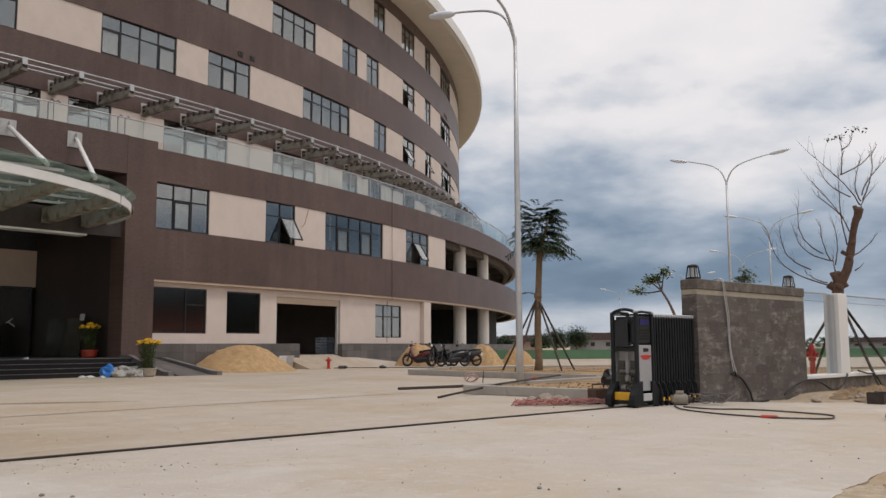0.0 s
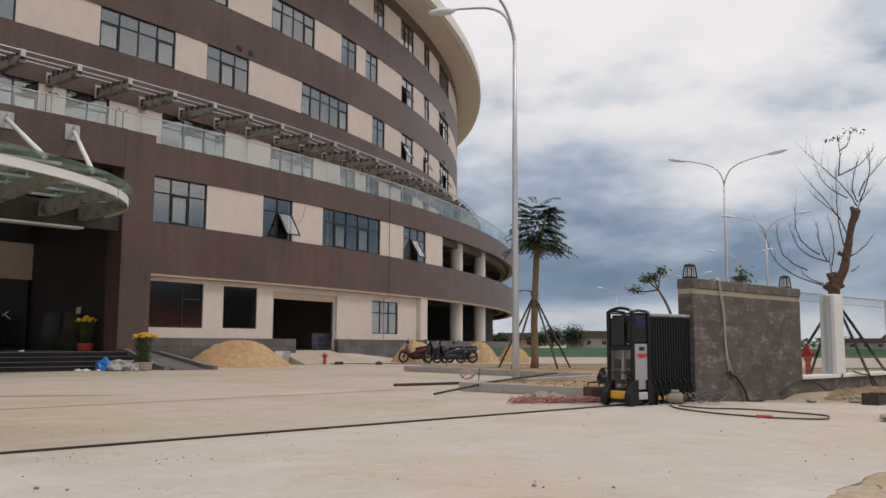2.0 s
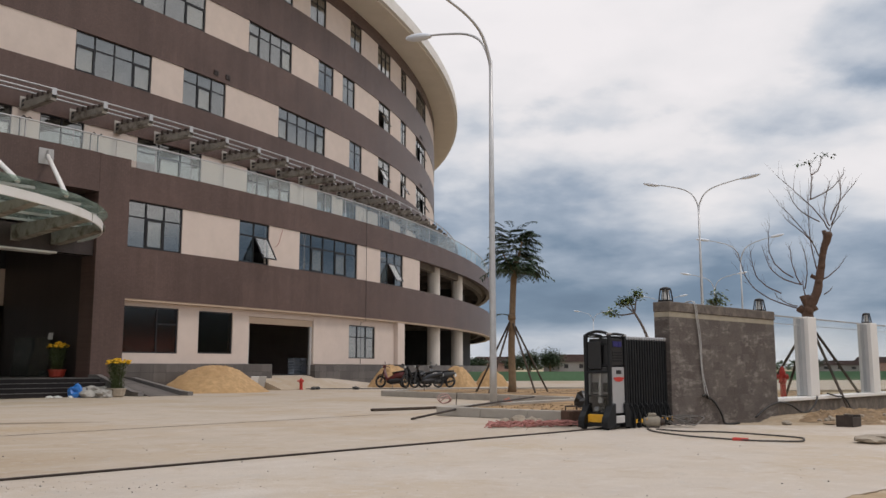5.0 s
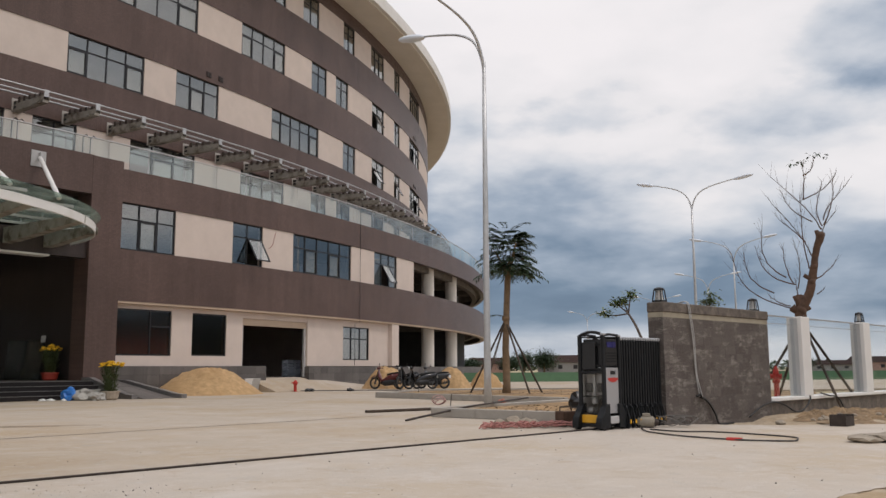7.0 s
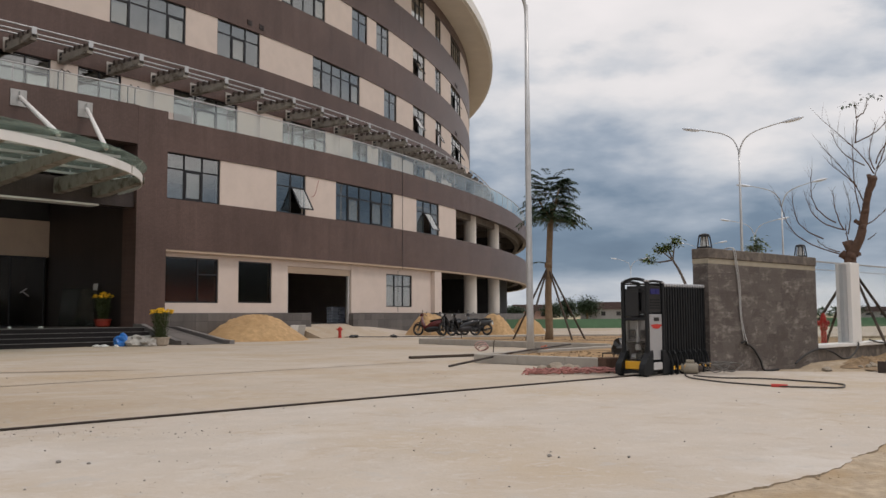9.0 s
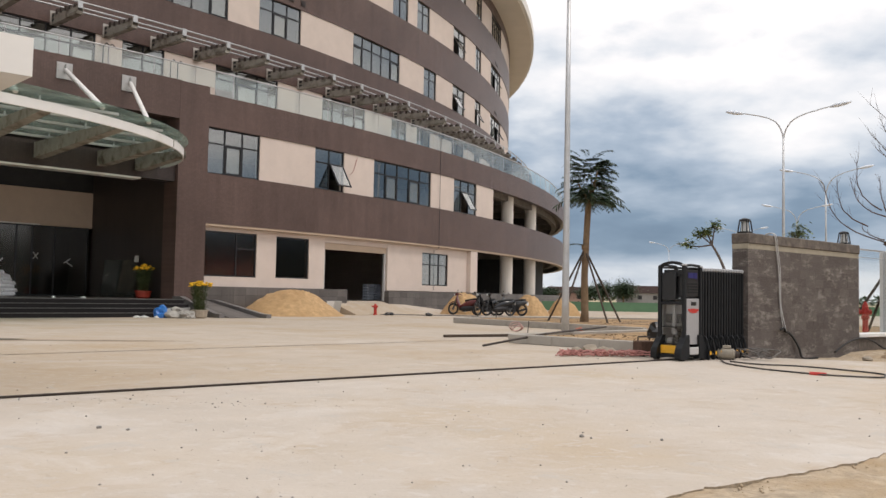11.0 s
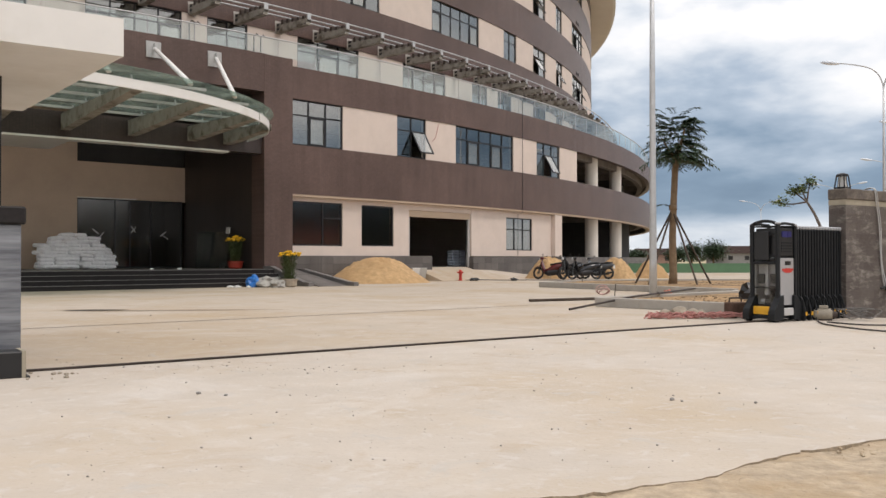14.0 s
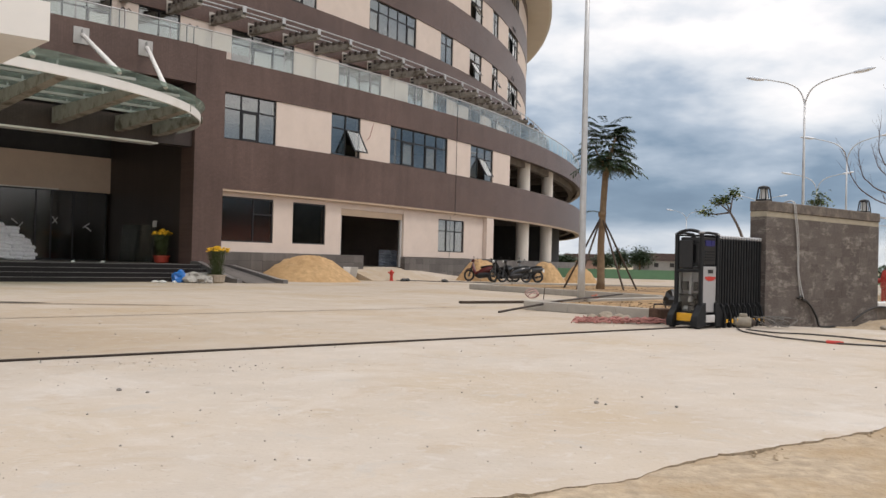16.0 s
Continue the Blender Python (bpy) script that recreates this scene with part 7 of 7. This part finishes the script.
cable([along(WALL0, 3.0, 0.12, 0.02), along(WALL0, 3.6, 0.10, 0.2), along(WALL0, 4.3, 0.06, 0.27), along(WALL0, 4.9, 0.04, 0.18), along(WALL0, 5.3, 0.10, 0.03), along(WALL0, 5.9, 0.06, 0.1), along(WALL0, 6.3, 0.02, 0.33), along(WALL0, 6.45, -0.2, 0.34)], 0.018, RUBBER, "black cable draped over the fence ledge")
cable([along(WALL0, 6.9, 0.02, 0.40), along(WALL0, 7.3, 0.06, 0.33), along(WALL0, 7.7, 0.10, 0.28), along(WALL0, 7.95, 0.14, 0.02)], 0.018, RUBBER, "black cable draped over the fence ledge")
cable([(-4.98, 7.0, 0.16), (-4.84, 7.02, 0.10), (-4.74, 6.92, 0.05), (-4.62, 6.78, 0.02), (-4.50, 6.66, 0.012)], 0.012, HOSE, "bent black cable at the foot of the gate post")
for i in range(14):
    rock(-4.55 + rng.uniform(-0.25, 0.4), 6.8 + rng.uniform(-0.25, 0.2), 0, rng.uniform(0.008, 0.024), 80 + i, "small concrete crumb by the gate post", "rubble", 0.6, None, "crumbs by the gate post")
cable([(-5.0, 40.1, 0.03), (-4.2, 40.5, 0.03), (-3.2, 40.2, 0.03), (-2.0, 40.6, 0.03), (-1.0, 40.3, 0.03), (0.6, 39.5, 0.03)], 0.018, HOSE, "black hose laid across the forecourt", "hose", "hose")
for i, (x, y) in enumerate(((-5.0, 40.0), (-4.85, 40.15), (-3.1, 40.2))):
    bag(x + 0.35, y - 0.2, 0.16, 0.14, BLACKP, "small black sandbag at the hydrant", 20 + i)

coil = bmesh.new()
for k in range(3):
    torus(coil, 0.17 - 0.01 * k, 0.014, pose(0.75 + 0.03 * k, 24.3, 0.15 - 0.03 * k, 42 + 9 * k, 0, 12 * k), 20, 6)
tagged(part("rope_coil", coil, material("pink_white_rope", (0.52, 0.33, 0.30), 0.8, vary=0.5, scale=14), smooth=True), "faded pink and white coil of rope beside the kerb", "rope")
for x, y, h in ((0.27, 32.8, 0.5), (1.03, 23.1, 0.34)):
    bm = bmesh.new()
    tube(bm, [(x, y, 0), (x + 0.03, y, h)], 0.012, 6)
    tagged(part("rebar_stake", bm, TRACKM), "thin rusty steel stake standing at the bed", "stake", "steel stakes")

# leaning panels by the loading door
for i, (ph, mt) in enumerate(((-33.75, WHITE), (-33.45, CONC))):
    q = ring_point(CA, RA + 0.35, ph, 0)
    o = part("board", (lambda b: (box(b, -0.25, 0.25, -0.02, 0.02, 0, 0.62, bevel=0.006), b)[1])(bmesh.new()), mt)
    o.matrix_basis = Matrix.Translation(q) @ pose(0, 0, 0, 0, 0, ph + 90) @ pose(0, 0, 0, 14, 0, 0)
    tagged(o, "pale board leaning against the plinth", "board", "leaning boards")

# oil stain, stones and grit on the slab
bm = bmesh.new()
ctr = bm.verts.new((0, 0, 0))
ring = [bm.verts.new((1.0 * math.cos(a) * (1 + 0.35 * noise.noise((math.cos(a), math.sin(a), 2))), 0.33 * math.sin(a) * (1 + 0.4 * noise.noise((math.cos(a) * 2, math.sin(a) * 2, 4))), 0)) for a in (2 * math.pi * k / 30 for k in range(30))]
for k in range(30):
    bm.faces.new((ctr, ring[k], ring[(k + 1) % 30]))
OIL = material("oily_concrete", (0.055, 0.042, 0.032), 0.6, vary=0.3, scale=4)


def soak(m, size, full=0.95):
    """The stain thins out unevenly towards its rim."""
    nt = m.node_tree
    L = nt.links.new
    tc = nt.nodes.new("ShaderNodeTexCoord")
    mp2 = nt.nodes.new("ShaderNodeMapping")
    mp2.inputs["Scale"].default_value = (1 / size[0], 1 / size[1], 1)
    L(tc.outputs["Object"], mp2.inputs["Vector"])
    ln = nt.nodes.new("ShaderNodeVectorMath")
    ln.operation = "LENGTH"
    L(mp2.outputs[0], ln.inputs[0])
    ns = node(nt, "ShaderNodeTexNoise", Scale=4.0, Detail=7.0, Roughness=0.7)
    L(tc.outputs["Object"], ns.inputs["Vector"])
    ad = nt.nodes.new("ShaderNodeMath")
    ad.operation = "ADD"
    L(ln.outputs["Value"], ad.inputs[0])
    L(ns.outputs["Fac"], ad.inputs[1])
    mr = nt.nodes.new("ShaderNodeMapRange")
    mr.inputs["From Min"].default_value, mr.inputs["From Max"].default_value = 0.95, 1.5
    mr.inputs["To Min"].default_value, mr.inputs["To Max"].default_value = full, 0.0
    L(ad.outputs[0], mr.inputs["Value"])
    L(mr.outputs[0], nt.nodes["Principled BSDF"].inputs["Alpha"])


soak(OIL, (0.75, 0.36))
o = part("oil_stain", bm, OIL)
o.matrix_basis = pose(-9.3, 15.8, 0.004, 0, 0, 12)
tagged(o, "dark oil stain on the concrete", "stain", kind="structure")
bm = bmesh.new()
bmesh.ops.create_circle(bm, cap_ends=True, segments=40, radius=1.0, matrix=Matrix.Diagonal((2.6, 0.42, 1, 1)))
RUSTY = material("rust_washed_concrete", (0.24, 0.17, 0.105), 0.85, vary=0.2, scale=3)
soak(RUSTY, (2.3, 0.34), 0.4)
o = part("rust_stain", bm, RUSTY)
o.matrix_basis = pose(-7.6, 15.95, 0.003, 0, 0, 16)
tagged(o, "long rusty water stain on the concrete", "stain", kind="structure")
PEBBLE = material("grey_pebble", (0.22, 0.20, 0.18), 0.9, vary=0.4, scale=30)
bm = bmesh.new()
r2 = random.Random(11)
for k in range(460):
    d = 4.2 + 12 * r2.random() ** 1.7
    a = radians(r2.uniform(-38, 30))
    x, y = d * math.sin(a), d * math.cos(a)
    if (y - 3.74) < (x - 0.13) * 0.95 and x > -0.5:
        continue
    r = r2.choice((0.002, 0.003, 0.003, 0.004, 0.005, 0.008)) * (0.6 + 0.06 * d)
    bmesh.ops.create_icosphere(bm, subdivisions=1, radius=r, matrix=pose(x, y, r * 0.4, r2.uniform(0, 90), 0, r2.uniform(0, 180)) @ Matrix.Diagonal((1.2, 0.9, 0.65, 1)))
for x, y, r in ((0.67, 6.25, 0.02), (0.73, 6.2, 0.011), (0.70, 6.45, 0.009), (1.22, 6.2, 0.014), (-2.73, 6.05, 0.018), (-2.5, 6.0, 0.014)):
    bmesh.ops.create_icosphere(bm, subdivisions=1, radius=r, matrix=pose(x, y, r * 0.4, 20, 0, 50) @ Matrix.Diagonal((1.2, 0.9, 0.7, 1)))
for k in range(80):
    x, y = -3.2 + r2.gauss(0, 0.75), 7.55 + r2.gauss(0, 0.16)
    r = r2.choice((0.003, 0.004, 0.005, 0.009))
    bmesh.ops.create_icosphere(bm, subdivisions=1, radius=r, matrix=pose(x, y, r * 0.4, r2.uniform(0, 90), 0, r2.uniform(0, 180)) @ Matrix.Diagonal((1.3, 0.9, 0.6, 1)))
tagged(part("grit", bm, PEBBLE), "scattered grey pebbles and grit on the slab", "grit", kind="stuff")

bm = bmesh.new()
for k in range(260):
    t = r2.random()
    i = min(int(t * 9), 8)
    e = [(-0.9, 3.25), (-0.3, 3.58), (0.13, 3.74), (0.56, 4.04), (1.15, 4.72), (1.7, 5.1), (2.45, 5.75), (3.4, 6.9), (5.2, 8.3), (9.5, 11.5)]
    u = r2.random()
    x = e[i][0] + (e[i + 1][0] - e[i][0]) * u + abs(r2.gauss(0, 0.10))
    y = e[i][1] + (e[i + 1][1] - e[i][1]) * u - abs(r2.gauss(0, 0.10))
    r = r2.choice((0.003, 0.004, 0.006, 0.009, 0.014))
    bmesh.ops.create_icosphere(bm, subdivisions=1, radius=r, matrix=pose(x, y, r * 0.3 - 0.018, r2.uniform(0, 90), 0, r2.uniform(0, 180)) @ Matrix.Diagonal((1.3, 0.9, 0.6, 1)))
tagged(part("edge_crumbs", bm, VERGE), "concrete crumbs along the broken slab edge", "grit", kind="stuff")

# stone cladding of the gate wall, block by block
CLAD = piece_material("split_stone_block", (0.078, 0.061, 0.053), (0.115, 0.095, 0.083), stain=(0.28, 0.25, 0.22))
cl = bmesh.new()
box(cl, 0, 1, 0, 1, 0, 1, bevel=0.012)
blocks = []
for k in range(3):
    me = bpy.data.meshes.new("stone_block")
    b2 = cl.copy()
    for v in b2.verts:
        v.co += Vector((0.02, 0.10, 0.02)) * noise.noise(v.co * 3 + Vector((k * 7, 0, 0)))
    b2.to_mesh(me)
    b2.free()
    me.materials.append(CLAD)
    blocks.append(me)
cl.free()
r2 = random.Random(31)
rows = 13
for j in range(rows):
    z0 = -0.17 + 2.06 * j / rows
    hgt = 2.06 / rows - 0.0015
    x = 0.0
    while x < 4.2:
        w = r2.uniform(0.24, 0.46)
        if x + w > 4.08:
            w = 4.25 - x
        o = new("stone", r2.choice(blocks))
        o.parent = wall
        o.matrix_basis = Matrix.Translation((x, -0.026 + r2.uniform(-0.001, 0.001), z0)) @ Matrix.Diagonal((w - 0.002, 0.03, hgt, 1))
        x += w
    y = 0.0
    for w in ((0.17, 0.115) if j % 2 else (0.10, 0.185)):
        o = new("stone", r2.choice(blocks))
        o.parent = wall
        o.matrix_basis = Matrix.Translation((0.002 + r2.uniform(-0.003, 0.002), y, z0)) @ Matrix.Diagonal((0.03, w - 0.005, hgt, 1))
        y += w
